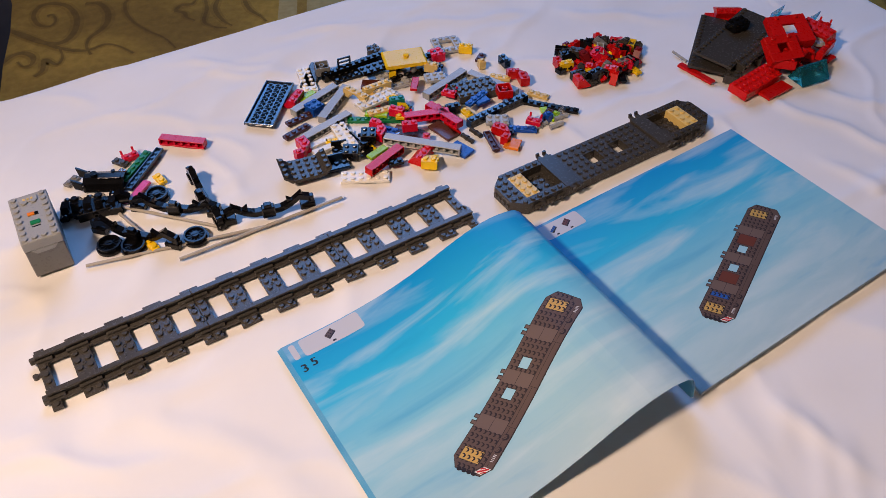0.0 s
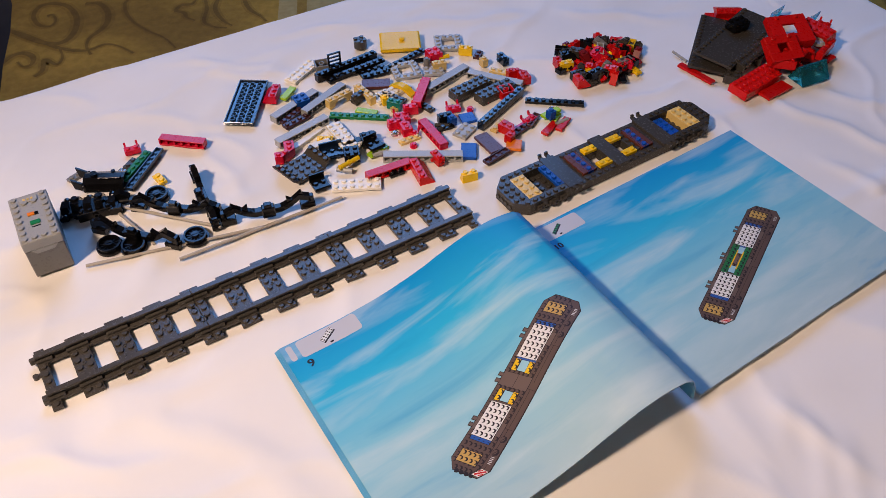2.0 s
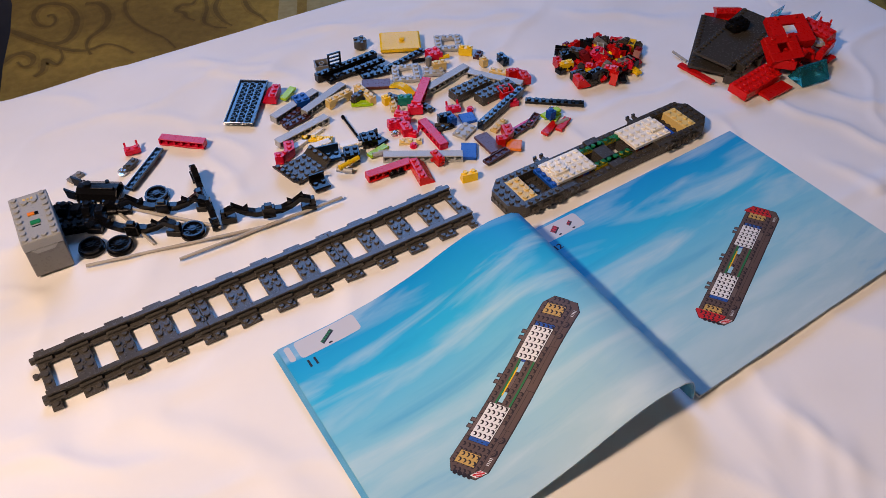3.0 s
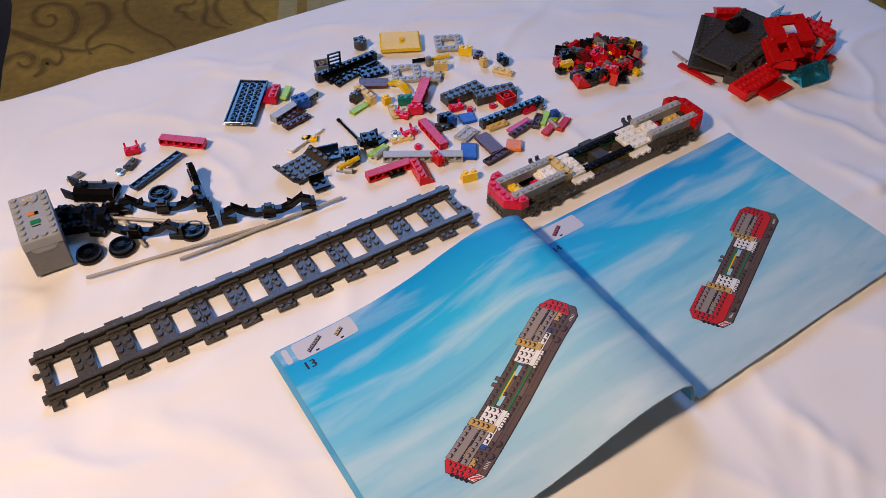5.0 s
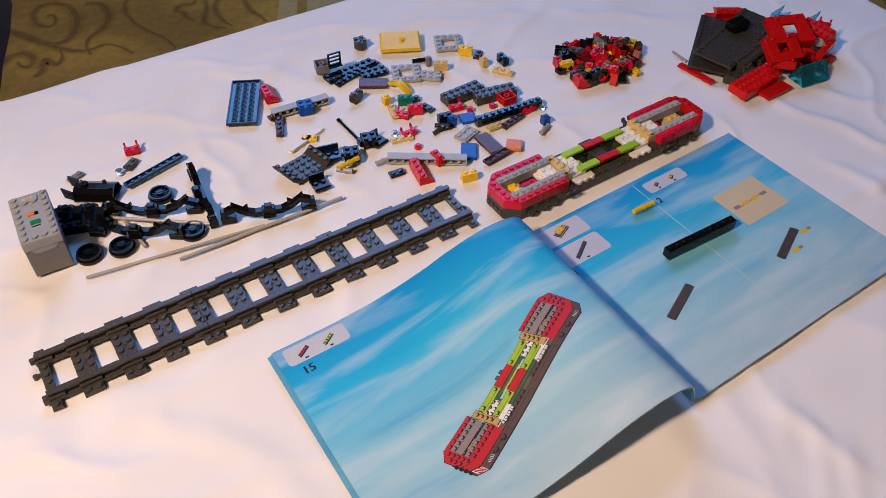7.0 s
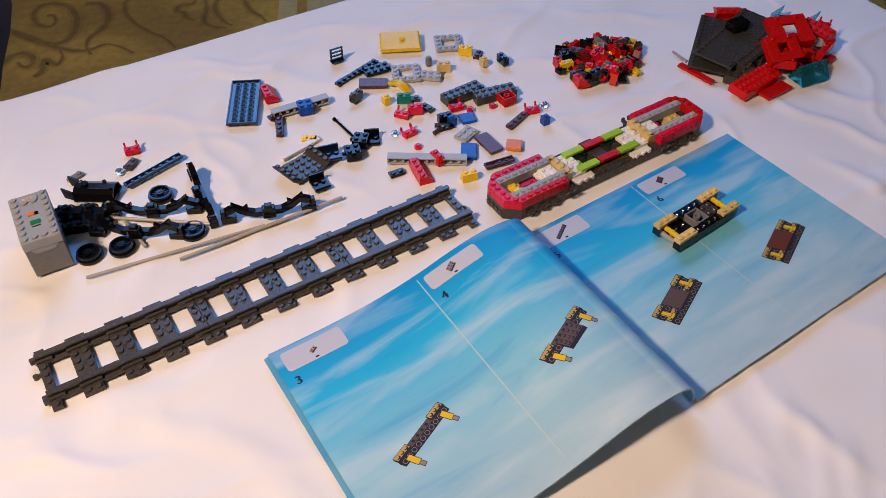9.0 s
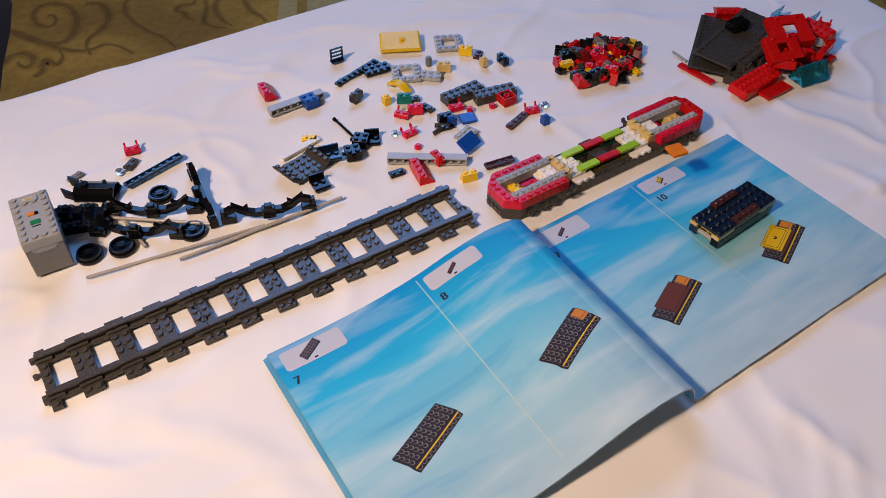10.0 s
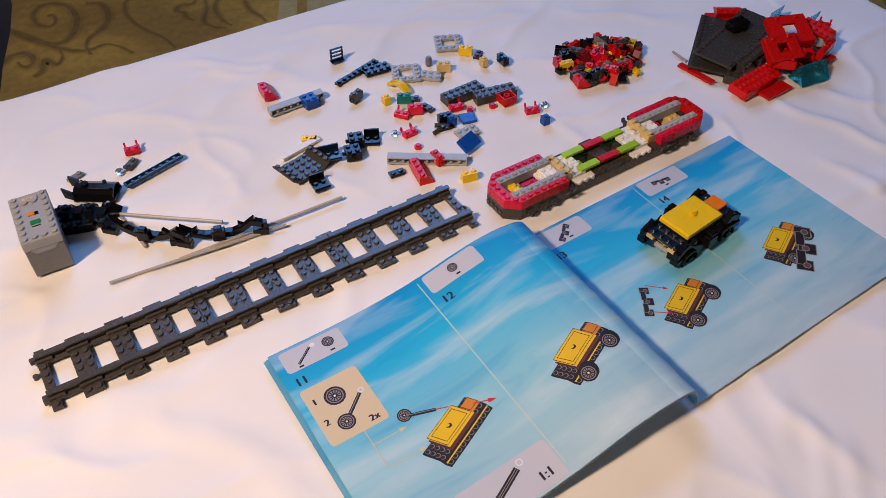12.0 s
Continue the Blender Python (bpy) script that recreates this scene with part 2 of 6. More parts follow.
setting("ceiling_light_frame", bm, CEILING, "unseen square ceiling frame added round a fill lamp", "ceiling light")


def smooth_line(points, steps=5):
    """A rounded line through a few points."""
    pts = [Vector(p) for p in points]
    pts = [2 * pts[0] - pts[1]] + pts + [2 * pts[-1] - pts[-2]]
    out = []
    for a, b, c, d in zip(pts, pts[1:], pts[2:], pts[3:]):
        for k in range(steps):
            t = k / steps
            out.append(0.5 * (2 * b + (c - a) * t + (2 * a - 5 * b + 4 * c - d) * t * t + (3 * b - a - 3 * c + d) * t ** 3))
    return out + [pts[-2]]


def carpet_scrolls():
    """Woven vine scrolls, one repeat of a metre by two thirds, over the whole carpet."""
    vines = (
        (0.026, ((0.133, 0.413), (0.161, 0.358), (0.202, 0.296), (0.245, 0.276), (0.288, 0.315), (0.316, 0.392), (0.312, 0.474), (0.280, 0.515), (0.239, 0.520), (0.208, 0.472), (0.210, 0.410), (0.237, 0.385), (0.259, 0.409), (0.259, 0.448), (0.243, 0.451))),
        (0.022, ((0.050, 0.500), (0.108, 0.447), (0.158, 0.379), (0.202, 0.296), (0.236, 0.240), (0.288, 0.196), (0.346, 0.199), (0.377, 0.168), (0.401, 0.111))),
        (0.026, ((0.361, 0.464), (0.398, 0.441), (0.405, 0.376), (0.383, 0.312), (0.347, 0.278), (0.319, 0.259), (0.298, 0.218), (0.296, 0.167))),
        (0.016, ((0.490, 0.424), (0.464, 0.399), (0.452, 0.346), (0.453, 0.279), (0.475, 0.205), (0.502, 0.143), (0.512, 0.073))),
        (0.022, ((0.580, 0.277), (0.609, 0.299), (0.638, 0.289), (0.665, 0.313))),
        (0.020, ((0.580, 0.277), (0.600, 0.249), (0.598, 0.219), (0.612, 0.190))),
        (0.018, ((0.686, 0.300), (0.665, 0.232), (0.634, 0.173), (0.644, 0.129), (0.677, 0.100))),
        (0.020, ((0.720, 0.279), (0.687, 0.218), (0.684, 0.141), (0.696, 0.103))),
        (0.020, ((0.787, 0.237), (0.777, 0.169), (0.788, 0.115), (0.792, 0.074))),
        (0.024, ((0.067, 0.243), (0.100, 0.273), (0.135, 0.275), (0.154, 0.239), (0.142, 0.203), (0.119, 0.204), (0.111, 0.236))),
        (0.020, ((0.134, 0.136), (0.161, 0.157), (0.178, 0.207), (0.202, 0.165), (0.225, 0.195), (0.229, 0.244))))
    bm = bmesh.new()
    for level, (wide, points) in enumerate(vines):
        line = smooth_line(points)
        for width, z, mat in ((wide * 1.5, FLOOR + 0.0004 + 0.0001 * level, 0), (wide * 0.7, FLOOR + 0.0018 + 0.0001 * level, 1)):
            edges = []
            for k, p in enumerate(line):
                d = (line[min(k + 1, len(line) - 1)] - line[max(k - 1, 0)]).normalized()
                w = width / 2 * (0.45 + 0.55 * math.sin(math.pi * min(1, (k + 1) / len(line) + 0.15)) + 0.15 * noise.noise((p.x * 30, p.y * 30, 0)))
                edges.append((p + Vector((-d.y, d.x)) * w, p - Vector((-d.y, d.x)) * w))
            for ix in range(-3, 3):
                for iy in range(-6, 2):
                    ox, oy = ix * 1.0, 1.6 + iy * 0.62
                    row = [(bm.verts.new((a.x + ox, a.y + oy, z)), bm.verts.new((b.x + ox, b.y + oy, z))) for a, b in edges]
                    for (a, b), (c, d) in zip(row, row[1:]):
                        bm.faces.new((a, b, d, c)).material_index = mat
    bmesh.ops.recalc_face_normals(bm, faces=bm.faces)
    for f in bm.faces:
        if f.normal.z < 0:
            f.normal_flip()
    bmesh.ops.delete(bm, geom=[v for v in bm.verts if not (-2.95 < v.co.x < 3.95 and -2.95 < v.co.y < 2.55)], context="VERTS")
    ob = new("carpet_scrolls", mesh_of("carpet_scrolls", bm, SCROLL_EDGE, SCROLL))
    tagged(ob, "olive brown vine scrolls woven into gold carpet", "carpet pattern", kind="structure")


carpet_scrolls()
for shade, x0, x1 in ((PALE_STRIP, 0.0, 0.062), (SCROLL_EDGE, 0.062, 0.095), (PALE_STRIP, 0.095, 0.40)):
    bm = bmesh.new(); prism(bm, [(0.775 + x0, 1.56), (0.775 + x1, 1.56), (1.265 + x1, 2.55), (1.265 + x0, 2.55)], FLOOR + 0.004, FLOOR + 0.010)
    setting("trim", bm, shade, "pale gold flat strip lying on the carpet", "carpet border")


def tablecloth():
    """Cloth over a table 0.75 m high: a top with soft folds and hanging sides."""
    x0, x1, y0, y1 = -0.75, 1.045, -0.75, 0.408
    n, k = 420, 272
    bm = bmesh.new()
    # creases from end to end, with their height and width
    creases = [(0.473, -0.281, 0.471, -0.336, 0.0040, 0.008), (0.471, -0.336, 0.478, -0.371, 0.0045, 0.008), (0.478, -0.371, 0.463, -0.398, 0.0045, 0.009), (0.469, -0.348, 0.450, -0.380, 0.0040, 0.008),
               (0.475, -0.311, 0.457, -0.335, 0.0030, 0.008), (0.438, -0.300, 0.425, -0.337, 0.0030, 0.010), (0.777, -0.054, 0.808, -0.149, 0.0035, 0.008), (0.838, -0.067, 0.867, -0.110, 0.0030, 0.009),
               (0.235, 0.389, 0.312, 0.324, 0.0030, 0.007), (0.275, 0.333, 0.328, 0.296, 0.0030, 0.006), (0.091, 0.403, 0.117, 0.373, 0.0030, 0.007), (0.197, 0.484, 0.257, 0.394, 0.0030, 0.009)]
    creases += [(0.371, 0.374, 0.465, 0.346, 0.0030, 0.008), (0.011, 0.168, 0.080, 0.160, 0.0025, 0.009), (0.533, 0.058, 0.696, 0.042, 0.0020, 0.006), (0.741, -0.161, 0.744, -0.203, 0.0030, 0.009),
               (-0.014, 0.090, 0.020, 0.098, 0.0025, 0.010), (0.035, -0.034, 0.079, -0.097, 0.0025, 0.012), (-0.033, -0.038, 0.021, -0.110, 0.0025, 0.014), (0.101, -0.122, 0.127, -0.182, 0.0025, 0.012),
               (0.536, 0.302, 0.630, 0.266, 0.0030, 0.009), (0.707, 0.226, 0.793, 0.155, 0.0030, 0.010), (0.209, 0.228, 0.216, 0.139, 0.0020, 0.007), (0.173, 0.302, 0.234, 0.246, 0.0020, 0.008),
               (0.309, 0.081, 0.293, 0.121, 0.0015, 0.007)]
    pick = random.Random(3)
    for _ in range(70):
        x, y, slant, reach = pick.uniform(x0, x1), pick.uniform(y0, y1), pick.uniform(-0.6, 0.9), pick.uniform(0.02, 0.07)
        creases.append((x - reach * math.cos(slant), y - reach * math.sin(slant), x + reach * math.cos(slant), y + reach * math.sin(slant), pick.uniform(0.0012, 0.0030), pick.uniform(0.006, 0.012)))
    gx, gy = np.meshgrid(np.linspace(x0, x1, n + 1), np.linspace(y0, y1, k + 1), indexing="ij")
    busy = ((gx > 0.03) & (gx < 0.60) & (gy > -0.27) & (gy < 0.26)) | ((gx > 0.40) & (gx < 0.72) & (gy > -0.30) & (gy < 0.05)) | ((gx > 0.60) & (gx < 0.93) & (gy > -0.05) & (gy < 0.18))
    height = np.zeros_like(gx)
    for ax, ay, bx, by, high, wide in creases:
        length = math.hypot(bx - ax, by - ay)
        ux, uy = (bx - ax) / length, (by - ay) / length
        along = (gx - ax) * ux + (gy - ay) * uy
        off = -(gx - ax) * uy + (gy - ay) * ux + 0.004 * np.sin(along * 70 + ax * 90)
        past = np.maximum(0, np.maximum(-along, along - length))
        height += high * np.exp(-(off / wide) ** 2 - (past / 0.025) ** 2)
    height *= np.clip(np.minimum(np.minimum(gx - x0, x1 - gx), np.minimum(gy - y0, y1 - gy)) / 0.05, 0, 1) * np.where((gx > 0.42) & (gy < -0.2), 0.42, 1.0)
    grid = []
    for i in range(n + 1):
        row = []
        for j in range(k + 1):
            x, y = float(gx[i, j]), float(gy[i, j])
            z = 0.0016 * noise.noise((x * 6, y * 7, 0)) + 0.0007 * noise.noise((x * 19, y * 26, 3))
            z += 0.0022 * max(0, 1 - abs(noise.noise((x * 5 + 0.6 * noise.noise((x * 8, y * 8, 5)), y * 9, 7))) * 5) ** 2 + height[i, j]
            row.append(bm.verts.new((x, y, -0.0022 + (min(z, 0.0024) if busy[i, j] else min(z, 0.009)))))
        grid.append(row)
    for i in range(n):
        for j in range(k):
            bm.faces.new((grid[i][j], grid[i + 1][j], grid[i + 1][j + 1], grid[i][j + 1]))
    rim = [grid[i][0] for i in range(n + 1)] + [grid[n][j] for j in range(1, k + 1)] + [grid[i][k] for i in range(n - 1, -1, -1)] + [grid[0][j] for j in range(k - 1, 0, -1)]
    last = rim
    cx, cy = (x0 + x1) / 2, (y0 + y1) / 2
    for step, (out, drop) in enumerate(((0.004, 0.004), (0.007, 0.05), (0.012, 0.25), (0.018, 0.5))):
        ringv = []
        for q, v in enumerate(rim):
            wave = 0.02 * drop * math.sin(q * 0.35) + 0.02 * drop * math.sin(q * 0.13)
            dx = (1 if v.co.x > x1 - 1e-4 else -1 if v.co.x < x0 + 1e-4 else 0)
            dy = (1 if v.co.y > y1 - 1e-4 else -1 if v.co.y < y0 + 1e-4 else 0)
            ringv.append(bm.verts.new((v.co.x + dx * (out + wave), v.co.y + dy * (out + wave), -drop)))
        m = len(rim)
        for q in range(m):
            bm.faces.new((last[q], ringv[q], ringv[(q + 1) % m], last[(q + 1) % m]))
        last = ringv
    for f in bm.faces:
        f.smooth = True
    cloth = thing("tablecloth", Matrix(), "white cotton tablecloth with soft folds hanging over a table", "tablecloth", bm=bm, mats=CLOTH)
    bm = bmesh.new()
    box(bm, x0 + 0.002, y0 + 0.002, -0.045, x1 - 0.002, y1 - 0.002, -0.006, 0.003)
    table = thing("table", Matrix(), "long rectangular table under a white cloth", "table")
    part("tabletop", bm, DARK_WOOD, table)
    for x in (x0 + 0.08, x1 - 0.08):
        for y in (y0 + 0.08, y1 - 0.08):
            bm = bmesh.new()
            box(bm, x - 0.03, y - 0.03, FLOOR, x + 0.03, y + 0.03, -0.045, 0.004)
            part("leg", bm, DARK_WOOD, table)


tablecloth()


def chair():
    """Dark chair pushed against the table's far side, of which the edge of its tall back shows."""
    ob = thing("dining_chair", pose(-0.12, 0.56, FLOOR), "dark wooden chair with a tall shaped back behind the table", "chair")
    bm = bmesh.new(); box(bm, -0.22, -0.10, 0.42, 0.22, 0.03, 0.46, 0.01); part("seat", bm, DARK_WOOD, ob)
    bm = bmesh.new()
    prism(bm, [(-0.20, 0.40), (0.10, 0.40), (0.15, 0.63), (0.187, 0.71), (0.21, 0.75), (0.224, 0.783), (0.23, 0.84), (0.20, 0.89), (-0.20, 0.92)], -0.01, 0.03, "Y")
    part("backrest", bm, DARK_WOOD, ob)
    for x in (-0.19, 0.19):
        for y in (-0.08, 0.01):
            bm = bmesh.new(); box(bm, x - 0.018, y - 0.018, 0, x + 0.018, y + 0.018, 0.42, 0.003); part("leg", bm, DARK_WOOD, ob)


chair()


# ---------- the railway track ----------
def track_segment(x0):
    ob = thing("track_section", pose(x0, 0, 0), "dark grey plastic toy railway track section on a tablecloth", "toy track", "track sections in one line")
    for k, (a, b) in enumerate(((0, 1), (3, 5), (7, 9), (11, 13), (15, 16))):
        bm = bmesh.new()
        gap = 0.00015
        box(bm, a * S + gap, -4 * S, 0, b * S - gap, 4 * S, P, 0.0003)
        n = b - a
        for i in range(n):
            for j in (0, 7):
                stud(bm, (a + i + 0.5) * S, (j - 3.5) * S, P)
            for j in range(2, 6):
                stud(bm, (a + i + 0.5) * S, (j - 3.5) * S, P)
        if n == 2:
            ring(bm, ((a + b) / 2 * S, 0, P), 0.0016, 0.0010, 0.0007, 10)
        elif a == 0:
            cyl(bm, (-0.0035, 0.007, 0), 0.0024, P, 10); box(bm, -0.003, 0.0055, 0.0004, 0.001, 0.0085, P - 0.0004)
        else:
            ring(bm, (b * S - 0.0003, -0.007, 0), 0.0036, 0.0024, P, 12)
        part("sleeper", bm, plastic("rail_grey"), ob)
    for y in (-2.5 * S, 2.5 * S):
        bm = bmesh.new()
        box(bm, 0.0001, y - 0.0050, P * 0.4, 16 * S - 0.0001, y + 0.0050, P + 0.0008, 0.0003)
        box(bm, 0.0001, y - 0.0014, P + 0.0006, 16 * S - 0.0001, y + 0.0014, P + 0.0068, 0.0003)
        box(bm, 0.0001, y - 0.0026, P + 0.0052, 16 * S - 0.0001, y + 0.0026, P + 0.0074, 0.0004)
        for a in (0.5, 4, 8, 12, 15.5):
            box(bm, (a - 1.1 if a > 1 else 0.02) * S, y - 0.0042, P, (a + 1.1 if a < 15 else 15.98) * S, y + 0.0042, P + 0.0036, 0.0006)
        if y < 0:
            box(bm, -0.004, y - 0.0042, P * 0.3, 0.002, y + 0.0030, P + 0.0030, 0.0006)
        else:
            box(bm, -0.004, y - 0.0020, P, 0.002, y + 0.0020, P + 0.0055, 0.0006)
        part("rail", bm, plastic("rail_grey"), ob)


for seg in range(3):
    track_segment(seg * 16 * S)


# ---------- battery box ----------
def battery_box():
    ob = thing("battery_box", pose(0.0395, 0.148, 0, 0, 0, -2.5), "grey plastic toy battery box with orange and green buttons", "battery box")
    bm = bmesh.new()
    box(bm, -2 * S, -4 * S, 0, 2 * S, 4 * S, 0.030, 0.0008)
    part("base", bm, plastic("medium_grey"), ob, "darker grey lower half")
    bm = bmesh.new()
    box(bm, -2 * S - 0.0003, -4 * S - 0.0003, 0.030, 2 * S + 0.0003, 4 * S + 0.0003, 0.0400, 0.0008)
    prism(bm, [(-0.011, 0.0302), (-0.007, 0.026), (0.007, 0.026), (0.011, 0.0302)], -4 * S - 0.0006, -4 * S + 0.001, "Y")
    studs(bm, 4, 8, 0.0400, skip=lambda i, j: not (i in (0, 3) or j == 0 or j == 6) or j == 7 and i in (1, 2))
    part("cover", bm, plastic("light_grey"), ob, "light grey studded cover")
    bm = bmesh.new(); box(bm, -0.0045, 0.0010, 0.0400, 0.0015, 0.0050, 0.0413, 0.0004)
    part("switch", bm, plastic("orange"), ob, "orange sliding switch")
    bm = bmesh.new(); box(bm, 0.0015, 0.0008, 0.0398, 0.0045, 0.0052, 0.0404, 0.0002); box(bm, -0.0035, -0.0145, 0.0398, 0.0035, -0.0133, 0.0402, 0.0001); part("slot", bm, plastic("black"), ob, "black switch slot")
    bm = bmesh.new(); box(bm, -0.0042, -0.0115, 0.0400, 0.0042, -0.0060, 0.0409, 0.0004); part("button", bm, plastic("green"), ob, "green push button")
    bm = bmesh.new(); box(bm, -0.0075, 0.0205, 0.0400, 0.0075, 0.0275, 0.0412, 0.0005); part("connector", bm, plastic("light_grey"), ob)
    for k in range(3):
        bm = bmesh.new(); box(bm, -0.0045 + k * 0.0033, 0.0225, 0.0411, -0.0025 + k * 0.0033, 0.0250, 0.0417); part("contact", bm, plastic("tan"), ob)


battery_box()


# ---------- the building booklet ----------
PAGE_W, PAGE_H = 0.271, 0.213
SPINE_TOP = (0.414, -0.0665)


def hump(c):
    """Height of the arched left-hand pages over their chord, as a share of the crest."""
    knots = ((0, 0.10), (3, 0.5), (8, 0.8), (16, 0.95), (30, 1), (45, 1), (65, 0.9), (88, 0.70), (110, 0.47), (135, 0.28), (160, 0.15), (190, 0.06), (220, 0.02), (280, 0))
    return np.interp(c * 1000, [k[0] for k in knots], [k[1] for k in knots])


ARCHES = {}
# crest of the arched pages over the table and the width of the gutter, both less after each turned page
CRESTS = ((0, 0.0410, 0.0030), (0.8, 0.0395, 0.0025), (1.8, 0.0385, 0.0020), (2.967, 0.0375, 0.0015), (4, 0.0355, 0.0005), (5.7, 0.0330, -0.0005), (8, 0.0300, -0.0020), (9.7, 0.0280, -0.0030), (10.967, 0.0265, -0.0035))


def arch_table(amp):
    if amp not in ARCHES:
        c = np.linspace(0, 0.28, 561)
        z = hump(c)
        soft = np.convolve(np.r_[np.full(7, z[0]), z, np.zeros(7)], np.ones(15) / 15, "valid")
        w = np.clip(c / 0.02, 0, 1)
        z = (z * (1 - w) + soft * w) * amp
        ARCHES[amp] = c, z, np.r_[0, np.cumsum(np.hypot(np.diff(c), np.diff(z)))]
    return ARCHES[amp]


def left_surface(s, b, lift=0.0, crest=CRESTS[-1]):
    """A point of the arched left side: s along the page from the spine, b up from its foot; in the booklet's space."""
    c, z, along = arch_table(crest[1])
    cc, zz = float(np.interp(s, along, c)), float(np.interp(s, along, z))
    r = radians(-1.8)
    x, y = -cc - crest[2], b - PAGE_H
    return Vector((x * math.cos(r) - y * math.sin(r), x * math.sin(r) + y * math.cos(r), zz + 0.003 + lift))


class Page:
    """A printed page: convex ink shapes, in millimetres from the page's lower left corner, painted one over another."""

    def __init__(self):
        self.shapes = []

    def poly(self, color, *points):
        self.shapes.append((color, [(x / 1000, y / 1000) for x, y in points]))

    def rect(self, color, x, y, w, h, r=0):
        if r:
            pts = []
            for cx, cy, a0 in ((x + w - r, y + r, -90), (x + w - r, y + h - r, 0), (x + r, y + h - r, 90), (x + r, y + r, 180)):
                pts += [(cx + r * math.cos(radians(a0 + k * 30)), cy + r * math.sin(radians(a0 + k * 30))) for k in range(4)]
            self.poly(color, *pts)
        else:
            self.poly(color, (x, y), (x + w, y), (x + w, y + h), (x, y + h))

    def dot(self, color, x, y, r, squash=1.0, n=10):
        self.poly(color, *((x + r * math.cos(k * math.tau / n), y + r * squash * math.sin(k * math.tau / n)) for k in range(n)))

    def line(self, color, x0, y0, x1, y1, w):
        d = math.hypot(x1 - x0, y1 - y0)
        nx, ny = -(y1 - y0) / d * w / 2, (x1 - x0) / d * w / 2
        self.poly(color, (x0 + nx, y0 + ny), (x0 - nx, y0 - ny), (x1 - nx, y1 - ny), (x1 + nx, y1 + ny))

    def text(self, color, words, x, y, size):
        curve = bpy.data.curves.new("text", "FONT")
        curve.body, curve.size, curve.resolution_u = words, size, 3
        ob = bpy.data.objects.new("text", curve)
        me = ob.to_mesh()
        for p in me.polygons:
            pts = [me.vertices[i].co for i in p.vertices]
            self.poly(color, *((x + v.x, y + v.y) for v in pts))
            for dx, dy in ((0.4, 0), (0.8, 0)):
                self.poly(color, *((x + dx + v.x, y + dy + v.y) for v in pts))
        ob.to_mesh_clear()
        bpy.data.objects.remove(ob)
        bpy.data.curves.remove(curve)


